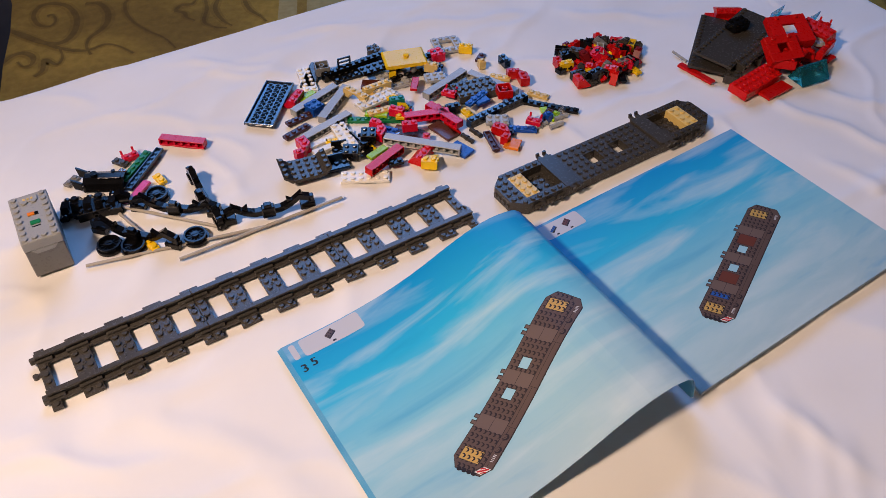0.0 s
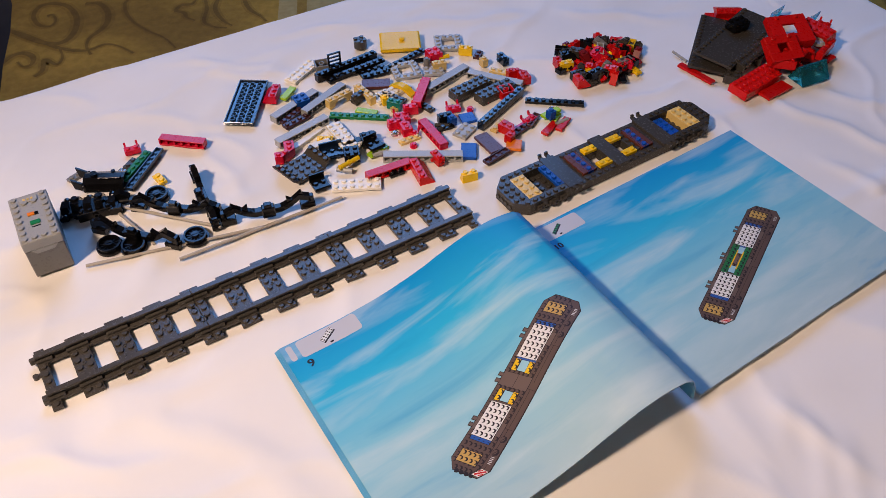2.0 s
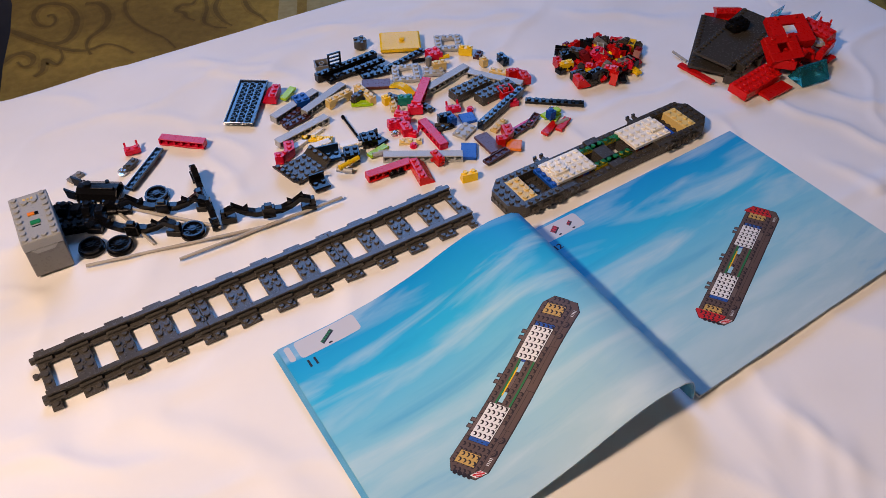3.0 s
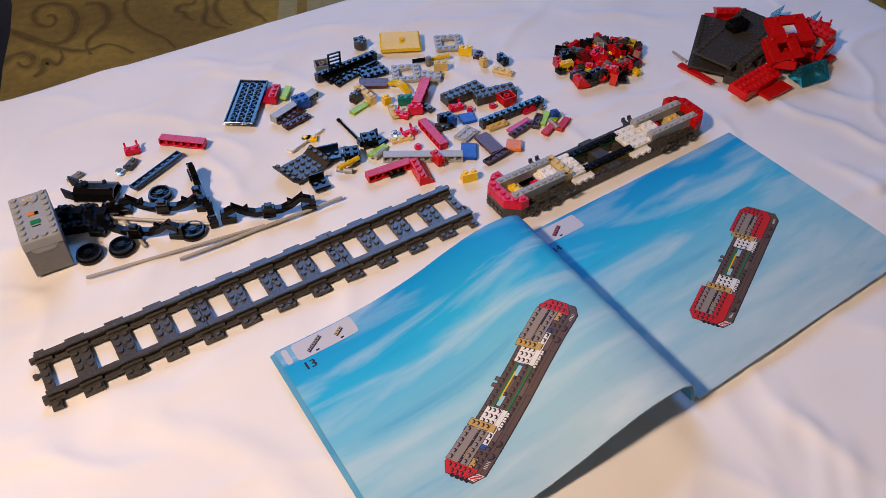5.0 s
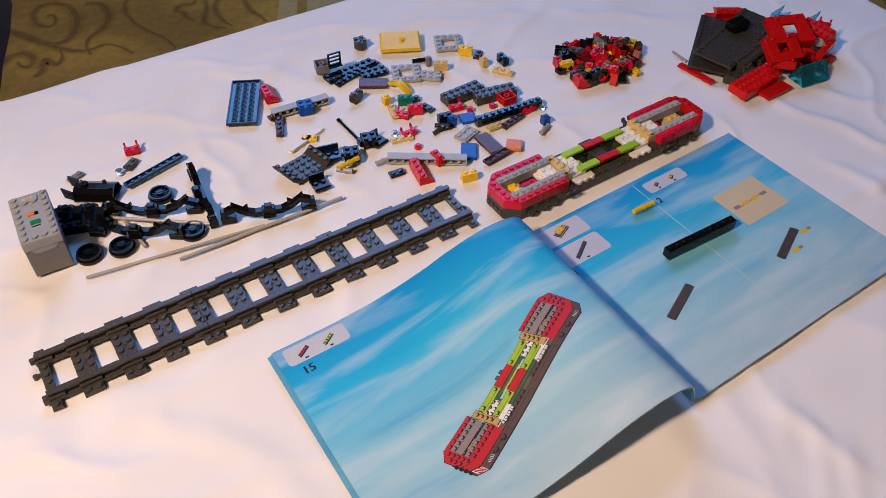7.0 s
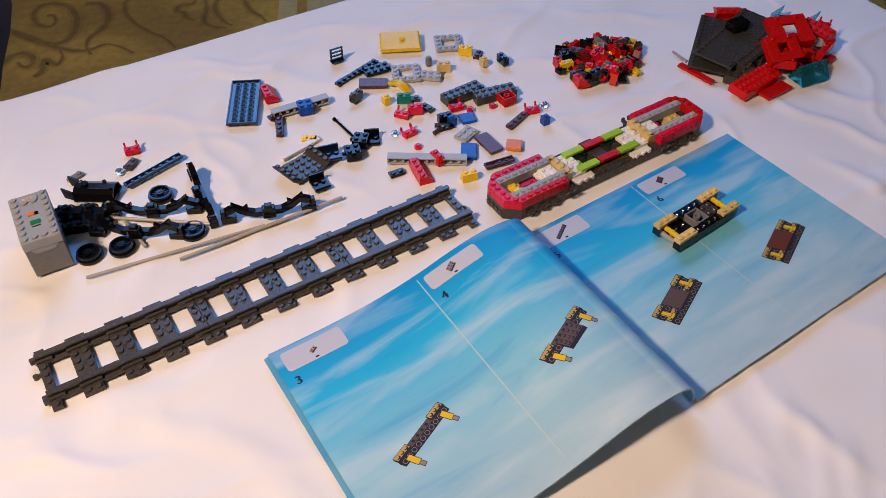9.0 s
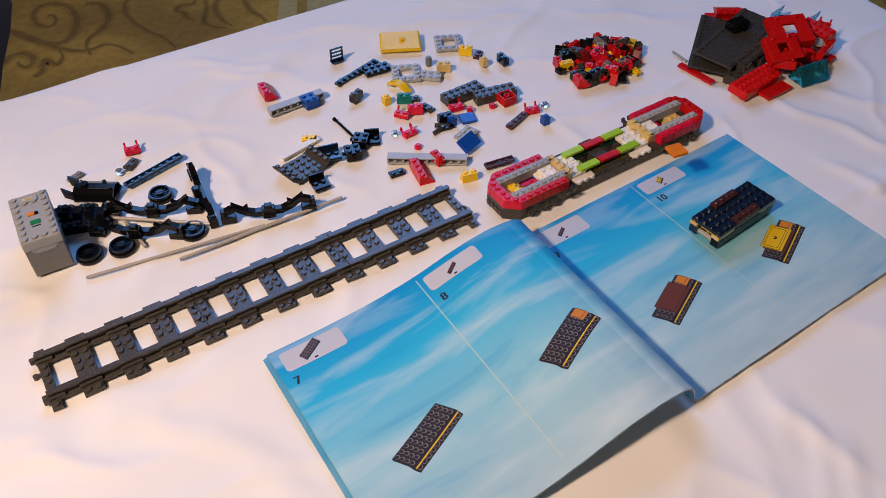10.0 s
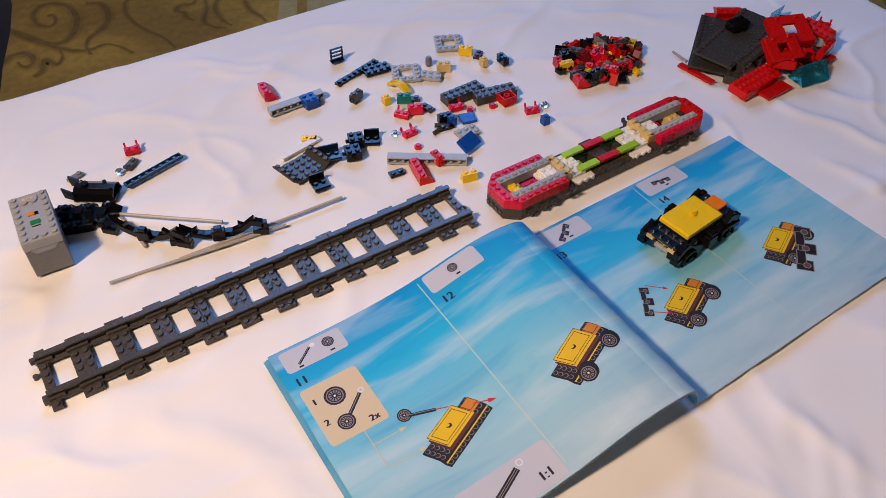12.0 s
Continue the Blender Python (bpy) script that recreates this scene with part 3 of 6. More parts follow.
def carriage_drawing(page, cx, cy, stage, length=160):
    """The drawn train floor seen from above at a slant; stage says how much of it is built."""
    k = length / 32
    e1 = (math.cos(radians(24.8)) * k, math.sin(radians(24.8)) * k)
    e2 = (-0.50 * k * 0.80, 0.78 * k * 0.80)
    down = (0.50 * k, -0.85 * k)

    def at(x, y, d=0.0):
        return cx + x * e1[0] + y * e2[0] + d * down[0], cy + x * e1[1] + y * e2[1] + d * down[1]

    def quad(color, x0, y0, x1, y1, d=0.0):
        page.poly(color, at(x0, y0, d), at(x1, y0, d), at(x1, y1, d), at(x0, y1, d))

    def oct_(color, grow, d):
        g = grow
        page.poly(color, at(-16 - g, -1.6, d), at(-14.4, -3 - g, d), at(14.4, -3 - g, d), at(16 + g, -1.6, d), at(16 + g, 1.6, d), at(14.4, 3 + g, d), at(-14.4, 3 + g, d), at(-16 - g, 1.6, d))

    def knob(color, x, y, d=0.0):
        page.dot("dark", *at(x + 0.06, y - 0.12, d), 0.37 * k, 0.95, 8)
        page.dot(color, *at(x - 0.02, y + 0.05, d - 0.04), 0.30 * k, 0.85, 8)

    def block(color, x0, y0, x1, y1, top, low, knobs=True):
        """A drawn brick: outlined near side, near end and top, with its studs."""
        for side in (((x0, y0), (x1, y0)), ((x0, y0), (x0, y1))):
            (xa, ya), (xb, yb) = side
            page.poly("dark", at(xa, ya - 0.06, low + 0.06), at(xb, yb - 0.06, low + 0.06), at(xb, yb, top), at(xa, ya, top))
            page.poly(color, at(xa, ya, low), at(xb, yb, low), at(xb, yb, top + 0.05), at(xa, ya, top + 0.05))
        quad("dark", x0 - 0.07, y0 - 0.07, x1 + 0.07, y1 + 0.07, top)
        quad(color, x0, y0, x1, y1, top)
        if knobs:
            for i in range(round(x1 - x0) - 1, -1, -1):
                for j in range(round(y1 - y0) - 1, -1, -1):
                    knob(color, x0 + i + 0.5, y0 + j + 0.5, top)

    oct_("dark", 0.12, 1.45)
    for d in (1.38, 1.1, 0.7, 0.35):
        oct_("body", 0, d)
    # side fittings: panel lines, axle boxes, the lettering as plain bars
    for x0, x1 in ((-14.4, -7.5), (-7.2, -0.6), (0.6, 7.2), (7.5, 14.4)):
        page.line("dark", *at(x0, -3, 0.55), *at(x1, -3, 0.55), 0.3)
        page.line("dark", *at(x1, -3, 0.1), *at(x1, -3, 1.4), 0.3)
    for x in (-11.4, -9.2, 9.2, 11.4):
        page.dot("dark", *at(x, -3.1, 0.62), 0.62 * k, 0.8, 7)
        page.dot("body", *at(x, -3.0, 0.55), 0.46 * k, 0.7, 7)
        page.line("dark", *at(x - 0.4, -3, 0.4), *at(x + 0.5, -3, 1.0), 0.35)
    page.line("dark", *at(-14.4, -3, 1.4), *at(14.4, -3, 1.4), 0.5)
    for x in (-13.4, 13.2):
        for n in range(5):
            page.line("white", *at(x + n * 0.28, -3, 0.5), *at(x + n * 0.28 + 0.05, -3, 0.95), 0.5)
    oct_("dark", 0.12, 0)
    oct_("body", 0, 0)
    for x in (-8, 0, 8):
        quad("dark", x - 1.28, -3.05, x + 1.28, 3.05)
        quad("tile", x - 1.2, -3, x + 1.2, 3)
        page.line("dark", *at(x - 1.2, -0.1), *at(x + 1.2, -0.1), 0.3)
        for dx in (-0.8, 0.3):
            quad("dark", x + dx - 0.12, 2.9, x + dx + 0.62, 3.95)
            quad("tile", x + dx, 2.95, x + dx + 0.5, 3.8)
    for i in range(15, -17, -1):
        for j in range(2, -4, -1):
            u, v = i + 0.5, j + 0.5
            if min(abs(u - x) for x in (-8, 0, 8)) < 1.2 or abs(u) > 15 and abs(v) > 2:
                continue
            knob("body", u, v)
    for s in (1, -1):
        quad("dark", s * 2.7 - 1, -1.1, s * 2.7 + 1, 1.1)
        quad("sky", s * 2.7 - 0.9, -1, s * 2.7 + 0.9, 1)
        block("tan", s * 13.5 - 1, -2, s * 13.5 + 1, 2, -0.05, 0.0)
        if stage >= 6:
            quad("dark", s * 5.4 - 1.37, -2.07, s * 5.4 + 1.37, 2.07)
            quad("brown", s * 5.4 - 1.3, -2, s * 5.4 + 1.3, 2)
        if stage >= 7 and (s < 0 or stage >= 8):
            block("blue", s * 10.2 - 0.5, -2, s * 10.2 + 0.5, 2, -0.05, 0.0)
        if stage >= 8:
            for b in (1, -2):
                block("yellow", s * 2.7 - 1, b, s * 2.7 + 1, b + 1, -0.05, 0)
        if stage >= 9:
            x0, x1 = sorted((s * 4, s * 10))
            quad("blue", x0 - 0.35, -2, x0, 2)
            block("white", x0, -2, x1, 2, -0.2, 0)
    if stage >= 10:
        for b in (1, -2):
            block("green", -4, b, 4, b + 1, -0.3, 0)
            page.line("yellow", *at(-2.5, b - 0.3 if b > 0 else b + 1.3, -0.1), *at(2.5, b - 0.3 if b > 0 else b + 1.3, -0.1), 1.0)
    if stage >= 11:
        for b in (1, -2):
            block("body", -4, b, 4, b + 1, -0.7, -0.3)
            page.line("green", *at(-4, b - 0.02, -0.25), *at(4, b - 0.02, -0.25), 0.7)
    def end_walls(s):
        """The raised rim of one end, drawn from its far side to its near one."""
        x0, x1 = sorted((s * 8, s * 14))

        def cross_bricks():
            block("white", *sorted((s * 4, s * 7))[:1], -2.4, *sorted((s * 4, s * 7))[1:], -1.4, -0.3, 0.2, False)
            for i in range(4):
                page.dot("dark", *at(s * 5.5 - 1.5 + i * 0.9, -2.4, 0.0), 0.34 * k, 1, 8)
                page.dot("white", *at(s * 5.5 - 1.55 + i * 0.9, -2.35, -0.02), 0.20 * k, 1, 8)
            block("tan", s * 7.3 - 0.6, -2.1, s * 7.3 + 0.6, 2.1, -1.3, -0.4, False)
            for b in (1.5, 0.5, -0.5, -1.5):
                knob("tan", s * 7.3, b, -1.3)
        top = -1.3 if stage >= 14 else -0.4
        q = [(s * 14, -3), (s * 14.4, -3), (s * 16, -1.6), (s * 16, 1.6), (s * 14.4, 3), (s * 14, 3)]

        def rim():
            for a, b in (((s * 14, -3), (s * 14.4, -3)), ((s * 14.4, -3), (s * 16, -1.6))) + ((((s * 16, -1.6), (s * 16, 1.6)),) if s < 0 else ()):
                page.poly("dark", at(*a, 0.07), at(*b, 0.07), at(*b, top), at(*a, top))
                page.poly("red", at(*a, 0), at(*b, 0), at(*b, top + 0.05), at(*a, top + 0.05))
            page.poly("dark", *(at(x * 1.006, y * 1.02, top) for x, y in q))
            page.poly("red", *(at(x, y, top) for x, y in q))
            for b in (2, 1, 0, -1, -2):
                knob("red", s * 14.6, b, top)
                if abs(b) < 2:
                    knob("red", s * 15.4, b, top)
        if s > 0 and stage >= 12:
            rim()
        if s < 0 and stage >= 13:
            cross_bricks()
        if stage >= 14:
            block("red", x0, 2, x1, 3, -1.3, 0.0)
        if stage >= 13:
            block("grey", x0, 1, x1, 2, -1.3, -0.2)
            quad("grey", x0, 0.0, x1, 1, -1.25)
            quad("dark", x0, -1, x1, -0.1, -0.9)
            page.line("tan", *at(x0 + 1, -0.5, -0.9), *at(x0 + 3, -0.5, -0.9), 1.8)
            block("grey", x0, -2, x1, -1, -1.3, -0.9)
        if stage >= 14:
            block("red", x0, -3, x1, -2, -1.3, 0.0)
        if s < 0 and stage >= 12:
            rim()
        if s > 0 and stage >= 13:
            cross_bricks()

    end_walls(1)
    if stage >= 15:
        for b in (1, -2):
            for x0, x1, color in ((2, 6.5, "lime"), (-2, 2, "red"), (-6.5, -2, "lime")):
                block(color, x0, b, x1, b + 1, -1.0, -0.6, False)
                if color == "lime":
                    knob("lime", x0 + 0.5, b + 0.5, -1.0)
                    knob("lime", x1 - 0.5, b + 0.5, -1.0)
    end_walls(-1)
    for n in range(4):
        page.dot("dark", *at(-16, n - 1.4, 0.62), 0.36 * k, 1.0, 8)
    page.poly("white", at(-15.75, -1.8, 1.3), at(-14.5, -2.95, 1.35), at(-14.5, -2.95, 0.3), at(-15.75, -1.8, 0.25))
    page.line("red", *at(-15.6, -1.9, 0.5), *at(-14.6, -2.9, 1.1), 1.3)
    page.line("red", *at(-15.6, -1.9, 1.05), *at(-15.1, -2.4, 1.32), 0.9)
    page.line("red", *at(-15.0, -2.5, 0.32), *at(-14.6, -2.9, 0.6), 0.9)


def bogie_drawing(page, cx, cy, stage, k=3.9):
    """The drawn wheel frame: two beams, then plates, a brown tile, a yellow hatch, wheels."""
    e1, e2, down = (0.92 * k, 0.40 * k), (-0.42 * k, 0.60 * k), (0.35 * k, -0.95 * k)

    def at(x, y, d=0.0):
        return cx + x * e1[0] + y * e2[0] + d * down[0], cy + x * e1[1] + y * e2[1] + d * down[1]

    def slab(color, x0, y0, x1, y1, d0, d1, side="dark"):
        page.poly(side, at(x0 - 0.1, y0 - 0.1, d1), at(x1 + 0.1, y0 - 0.1, d1), at(x1 + 0.1, y0 - 0.1, d0), at(x0 - 0.1, y0 - 0.1, d0))
        page.poly(side, at(x0 - 0.1, y0 - 0.1, d1), at(x0 - 0.1, y1 + 0.1, d1), at(x0 - 0.1, y1 + 0.1, d0), at(x0 - 0.1, y0 - 0.1, d0))
        page.poly("dark", at(x0 - 0.1, y0 - 0.1, d0), at(x1 + 0.1, y0 - 0.1, d0), at(x1 + 0.1, y1 + 0.1, d0), at(x0 - 0.1, y1 + 0.1, d0))
        page.poly(color, at(x0, y0, d0), at(x1, y0, d0), at(x1, y1, d0), at(x0, y1, d0))

    for y in ((1,) if stage <= 3 else (1, -2)) if stage < 7 else (-2,):
        slab("body", -5, y, 5, y + 1, 0, 1)
        for i in range(-5, 5):
            page.dot("grey", *at(i + 0.5, y, 0.5), 0.40 * k, 1, 10)
            page.dot("dark", *at(i + 0.5, y, 0.5), 0.31 * k, 1, 10)
            page.dot("dark", *at(i + 0.5, y + 0.5), 0.26 * k, 0.9, 7)
    if stage == 3:
        slab("body", -2, -1.6, 2, 1, -0.1, 0.5)
        for i in (1.5, 0.5, -0.5, -1.5):
            for y in (0.5, -0.5, -1.2):
                page.dot("dark", *at(i, y, -0.15), 0.34 * k, 0.9, 8)
                page.dot("body", *at(i - 0.05, y + 0.1, -0.2), 0.26 * k, 0.85, 8)
    if stage in (2, 3):
        for x in (3.9, -3.9):
            page.line("dark", *at(x, 1.1, 0.4), *at(x, -1.5, 0.4), 1.05 * k)
            page.line("yellow", *at(x, 1.0, 0.4), *at(x, -1.4, 0.4), 0.85 * k)
            page.line("dark", *at(x, -1.4, 0.4), *at(x, -2.7, 0.4), 0.75 * k)
            page.line("grey", *at(x, -1.5, 0.4), *at(x, -2.6, 0.4), 0.55 * k)
    if 4 <= stage <= 6:
        slab("body", -2, -2, 2, 2, 0, 0.3)
    if 2 <= stage <= 6:
        for x in (-3.8, 3.8):
            for y in (1, -2):
                if stage in (2, 3) and y < 0:
                    continue
                slab("tan", x - 1.3, y, x + 1.3, y + 1, -0.3, 0.1)
                for i in (0.85, 0, -0.85):
                    page.dot("dark", *at(x + i + 0.05, y + 0.42, -0.3), 0.34 * k, 0.9, 8)
                    page.dot("tan", *at(x + i, y + 0.55, -0.34), 0.26 * k, 0.85, 8)
            if stage > 3:
                slab("yellow", x - 0.35, -1, x + 0.35, 1, 0, 0.4, "yellow")
    if stage == 6:
        slab("brown", -2.4, -2, 2.4, 2, -0.3, 0)
    if stage >= 7:
        page.line("yellow", *at(-5, -2.05, 0.1), *at(5, -2.05, 0.1), 0.35 * k)
        slab("dark", -5, -2, 5, 2, -0.3, 0.05)
        for i in range(-5, 5):
            for j in range(-2, 2):
                page.dot("grey", *at(i + 0.5, j + 0.5, -0.3), 0.37 * k, 0.9, 9)
                page.dot("dark", *at(i + 0.47, j + 0.53, -0.32), 0.29 * k, 0.9, 9)
    if stage >= 8:
        slab("orange", 3.4, -1, 5, 1, -0.7, -0.3, "orange")
    if stage >= 9:
        slab("brown", -3, -2, 3, 2, -0.7, -0.3, "brown")
    if stage >= 10:
        slab("yellow", -2.8, -2, 3, 2, -1.2, -0.8, "yellow")
        page.poly("dark", at(-2.4, -1.6, -1.2), at(2.6, -1.6, -1.2), at(2.6, 1.6, -1.2), at(-2.4, 1.6, -1.2))
        page.poly("yellow", at(-2.3, -1.5, -1.2), at(2.5, -1.5, -1.2), at(2.5, 1.5, -1.2), at(-2.3, 1.5, -1.2))
        page.dot("dark", *at(0, 0, -1.2), 0.45 * k, 0.8)
        page.dot("yellow", *at(-0.05, 0.1, -1.3), 0.3 * k, 0.8)
    if stage >= 12:
        for x in (3.4, -3):
            page.dot("dark", *at(x + 0.5, -2.4, 0.7), 1.35 * k, 1.1, 16)
            wheel_drawing(page, *at(x, -2.6, 0.7), 1.35 * k)
    if stage >= 14:
        frame_drawing(page, *at(0, -3.0, 0.9), 0.85 * k, 42)


def brick_drawing(page, x, y, color, n=4, k=2.6, m=1):
    e1, e2 = (0.82 * k, 0.52 * k), (-0.4 * k, 0.62 * k)

    def at(a, b, d=0.0):
        return x + (a - n / 2) * e1[0] + b * e2[0] + d * 0.2 * k, y + (a - n / 2) * e1[1] + b * e2[1] - d * k
    page.poly("dark", at(-0.1, -0.15, 0.45), at(n + 0.1, -0.1, 0.45), at(n + 0.1, m + 0.1), at(-0.1, m + 0.1))
    page.poly(color, at(0, 0), at(n, 0), at(n, m), at(0, m))
    for i in range(n):
        for j in range(m):
            page.dot("dark", *at(i + 0.5, j + 0.5), 0.3 * k, 0.8, 6)


def wheel_drawing(page, x, y, r):
    """A drawn spoked wheel with its tyre."""
    page.dot("dark", x, y, r, 1.0, 16)
    page.dot("grey", x, y, r * 0.80, 1.0, 16)
    page.dot("dark", x, y, r * 0.70, 1.0, 16)
    page.dot("grey", x, y, r * 0.58, 1.0, 14)
    for n in range(6):
        a = n * math.pi / 6
        page.line("dark", x - r * 0.55 * math.cos(a), y - r * 0.55 * math.sin(a), x + r * 0.55 * math.cos(a), y + r * 0.55 * math.sin(a), r * 0.10)
    page.dot("dark", x, y, r * 0.24, 1.0, 10)
    page.dot("white", x, y, r * 0.12, 1.0, 8)


def frame_drawing(page, x, y, k, tilt):
    """A drawn locomotive side frame: three blocks on a stepped bar, with light outlines."""
    c, q = math.cos(radians(tilt)), math.sin(radians(tilt))

    def at(a, b):
        return x + k * (a * c - b * q), y + k * (a * q + b * c)
    for a0, b0, a1, b1 in ((-6, -1.6, -3.4, 1.4), (3.4, -1.6, 6, 1.4), (-1.4, -2.4, 1.4, 0.8), (-4.5, -0.3, -0.8, 1.2), (0.8, -0.3, 4.5, 1.2)):
        page.poly("grey", at(a0 - 0.15, b0 - 0.15), at(a1 + 0.15, b0 - 0.15), at(a1 + 0.15, b1 + 0.15), at(a0 - 0.15, b1 + 0.15))
        page.poly("dark", at(a0, b0), at(a1, b0), at(a1, b1), at(a0, b1))
    for a in (-4.7, 4.7, 0.0):
        page.dot("grey", *at(a, -0.5), 0.8 * k, 1, 9)
        page.dot("body", *at(a, -0.5), 0.6 * k, 1, 9)


def panel(page, x, y, w, h, *bricks):
    page.rect("panel", x, y, w, h, 3)
    for dx, color, n, m in bricks:
        brick_drawing(page, x + dx, y + h * 0.5, color, n, 2.9, m)
        page.rect("dark", x + dx - 2, y + 1.6, 3, 1.6)


def divider(page):
    page.line("line", 136 if page.left else 130, 208, 136 if page.left else 127, 10, 0.7)


def printed_pages():
    """The nine openings of the booklet, as pairs of pages."""
    spreads = []
    for _ in range(9):
        a, b = Page(), Page()
        a.left, b.left = True, False
        spreads.append((a, b))
    stages = ((5, 6.5, "5", ""), (7, 8, "7", "8"), (9, 10, "9", "10"), (11, 12, "11", "12"), (13, 14, "13", "14"))
    parts_l = ([(27, "body", 3, 2)], [(27, "body", 3, 2)], [(27, "white", 5, 2)], [(27, "green", 5, 1)], [(18, "grey", 6, 1), (40, "tan", 3, 1)])
    parts_r = ([(14, "blue", 3, 1), (30, "brown", 3, 2)], [(12, "yellow", 2, 1), (28, "blue", 3, 1)], [(18, "green", 5, 1)], [(18, "red", 3, 2), (34, "red", 2, 1)], [(20, "red", 5, 1)])
    for (a, b), (sa, sb, na, nb), pl, pr in zip(spreads, stages, parts_l, parts_r):
        panel(a, 13, 194, 54, 18, *pl)
        a.rect("panel", 4, 195, 5, 16, 2)
        a.text("dark", na, 13, 183, 11)
        if na == "5":
            a.text("dark", "3", 4, 181, 11)
        carriage_drawing(a, 134, 77, sa, 160)
        panel(b, 8, 192, 46, 18, *pr)
        b.text("dark", nb, 8, 180, 9)
        carriage_drawing(b, 132, 81, {6.5: 7}.get(sb, sb), 158)
    a, b = spreads[5]
    panel(a, 7, 192, 54, 18, (16, "red", 4, 1), (38, "lime", 4, 1))
    a.text("dark", "15", 13, 180, 11)
    carriage_drawing(a, 142, 80, 15, 160)
    panel(b, 8, 186, 50, 22)
    bogie_drawing(b, 32, 199, 10, 1.7)
    panel(b, 8, 158, 50, 24, (24, "body", 8, 1))
    panel(b, 137, 189, 50, 15, (14, "grey", 2, 1), (34, "yellow", 2, 1))
    divider(b)
    b.text("dark", "1", 6, 148, 10); b.text("dark", "2", 134, 175, 10)
    b.rect("cream", 180, 107, 57, 46, 2)
    b.line("red", 187, 128, 230, 131, 0.8)
    for x in (190, 202, 214, 226):
        b.rect("yellow" if x in (202, 214) else "grey", x - 4, 128, 8, 4, 1)
    b.line("panel", 180, 100, 205, 86, 0.5)
    bogie_drawing(b, 62, 75, 1, 4.3)
    bogie_drawing(b, 193, 70, 1, 4.3)
    for x, y in ((186, 60), (212, 72)):
        b.rect("yellow", x, y, 9, 4, 1.5)
        b.rect("grey", x + 8, y + 0.4, 5, 3, 1.2)
    texts = ((("3", "4"), ("5", "6")), (("7", "8"), ("9", "10")), (("11", "12"), ("13", "14")))
    bogies = (((2, 3), (5, 6)), ((7, 8), (9, 10)), ((11, 12), (13, 14)))
    items = (((("tan", 2, 1), ("grey", 3, 2)), (("body", 7, 1), ("brown", 3, 2))), ((("body", 7, 3), ("brown", 4, 1)), (("brown", 4, 1), ("yellow", 3, 2))), ((("body", 5, 1), ("dark", 2, 2)), (("dark", 5, 1), ("dark", 3, 2))))
    for (a, b), nums, stage, item in zip(spreads[6:], texts, bogies, items):
        for page, n2, s2, it in ((a, nums[0], stage[0], item[0]), (b, nums[1], stage[1], item[1])):
            divider(page)
            x0 = 2 if page.left else 8
            last = n2[0] in ("11", "13")
            x0 += 5 if page.left else 0
            x1 = 141 if page.left else 135
            panel(page, x0, 188, 53, 20 if not last else 22, *([(26, *it[0])] if not last else []))
            panel(page, x1, 190, 53, 17 if not last else 21, *([(26, *it[1])] if not last else []))
            page.text("dark", n2[0], x0, 174, 11)
            page.text("dark", n2[1], x1 + 2, 176, 11)
            bogie_drawing(page, 88 if last and page.left else 67 if page.left or last else 61, 76 if last else 82, s2[0], 5.4)
            bogie_drawing(page, 200 if page.left else 191, (72 if last else 85) if page.left else 77, s2[1], 5.4)
    a, b = spreads[8]
    # the wheel step: inset, arrows, the axle at its true size
    a.line("dark", 18, 193, 32, 204, 2.2); a.line("grey", 18, 193.4, 32, 204.4, 0.5); a.dot("white", 35, 205, 2.2); a.rect("dark", 17, 189.5, 4, 1.6)
    wheel_drawing(a, 47, 201, 5.0); a.rect("dark", 45, 191, 4, 1.6)
    wheel_drawing(a, 168, 202, 4.6); a.rect("dark", 167, 193, 4, 1.6)
    o = 6
    a.rect("cream", o, 113, 48, 56, 3)
    wheel_drawing(a, 22 + o, 152, 8.5)
    a.text("dark", "1", 4 + o, 152, 8); a.text("dark", "2", 4 + o, 131, 8); a.text("dark", "2x", 34 + o, 117, 8)
    a.line("dark", 20 + o, 128, 39 + o, 144, 3); a.line("grey", 20 + o, 128.5, 39 + o, 144.5, 0.6); wheel_drawing(a, 19 + o, 127, 7.0); a.dot("white", 41 + o, 146, 2.4); a.dot("panel", 41 + o, 146, 1.6)
    wheel_drawing(a, 57 + o, 108, 5.6)
    a.line("dark", 60 + o, 106, 79 + o, 99, 2.8); a.line("grey", 60 + o, 106.5, 79 + o, 99.5, 0.5); a.line("red", 79 + o, 99, 88 + o, 95.5, 0.8); a.line("red", 104 + o, 87, 116 + o, 82, 0.8)
    a.poly("red", (121 + o, 80), (114 + o, 80.4), (115.5 + o, 84.2))
    for p, q in (((26, 113), (26, 77)), ((26, 77), (54, 77)), ((26, 99), (50, 99))):
        a.line("cream", p[0] + o, p[1], q[0] + o, q[1], 0.6)
    a.poly("cream", (58 + o, 77), (52 + o, 75.2), (52 + o, 78.8)); a.poly("cream", (54 + o, 99), (48 + o, 97.2), (48 + o, 100.8))
    a.rect("panel", 52 + o, 2, 76, 32, 3)
    a.line("dark", 62 + o, 8, 100 + o, 26, 5); a.line("grey", 62 + o, 8.8, 100 + o, 26.8, 0.6); a.line("grey", 62 + o, 7.2, 100 + o, 25.2, 0.6)
    a.dot("white", 104 + o, 29, 2.8); a.dot("panel", 104 + o, 29, 2.0); a.text("dark", "1:1", 108 + o, 8, 10)
    frame_drawing(b, 35, 199, 1.9, 40); b.rect("dark", 36, 191, 4, 1.6)
    frame_drawing(b, 160, 201, 1.7, -10); b.rect("dark", 160, 193, 4, 1.6)
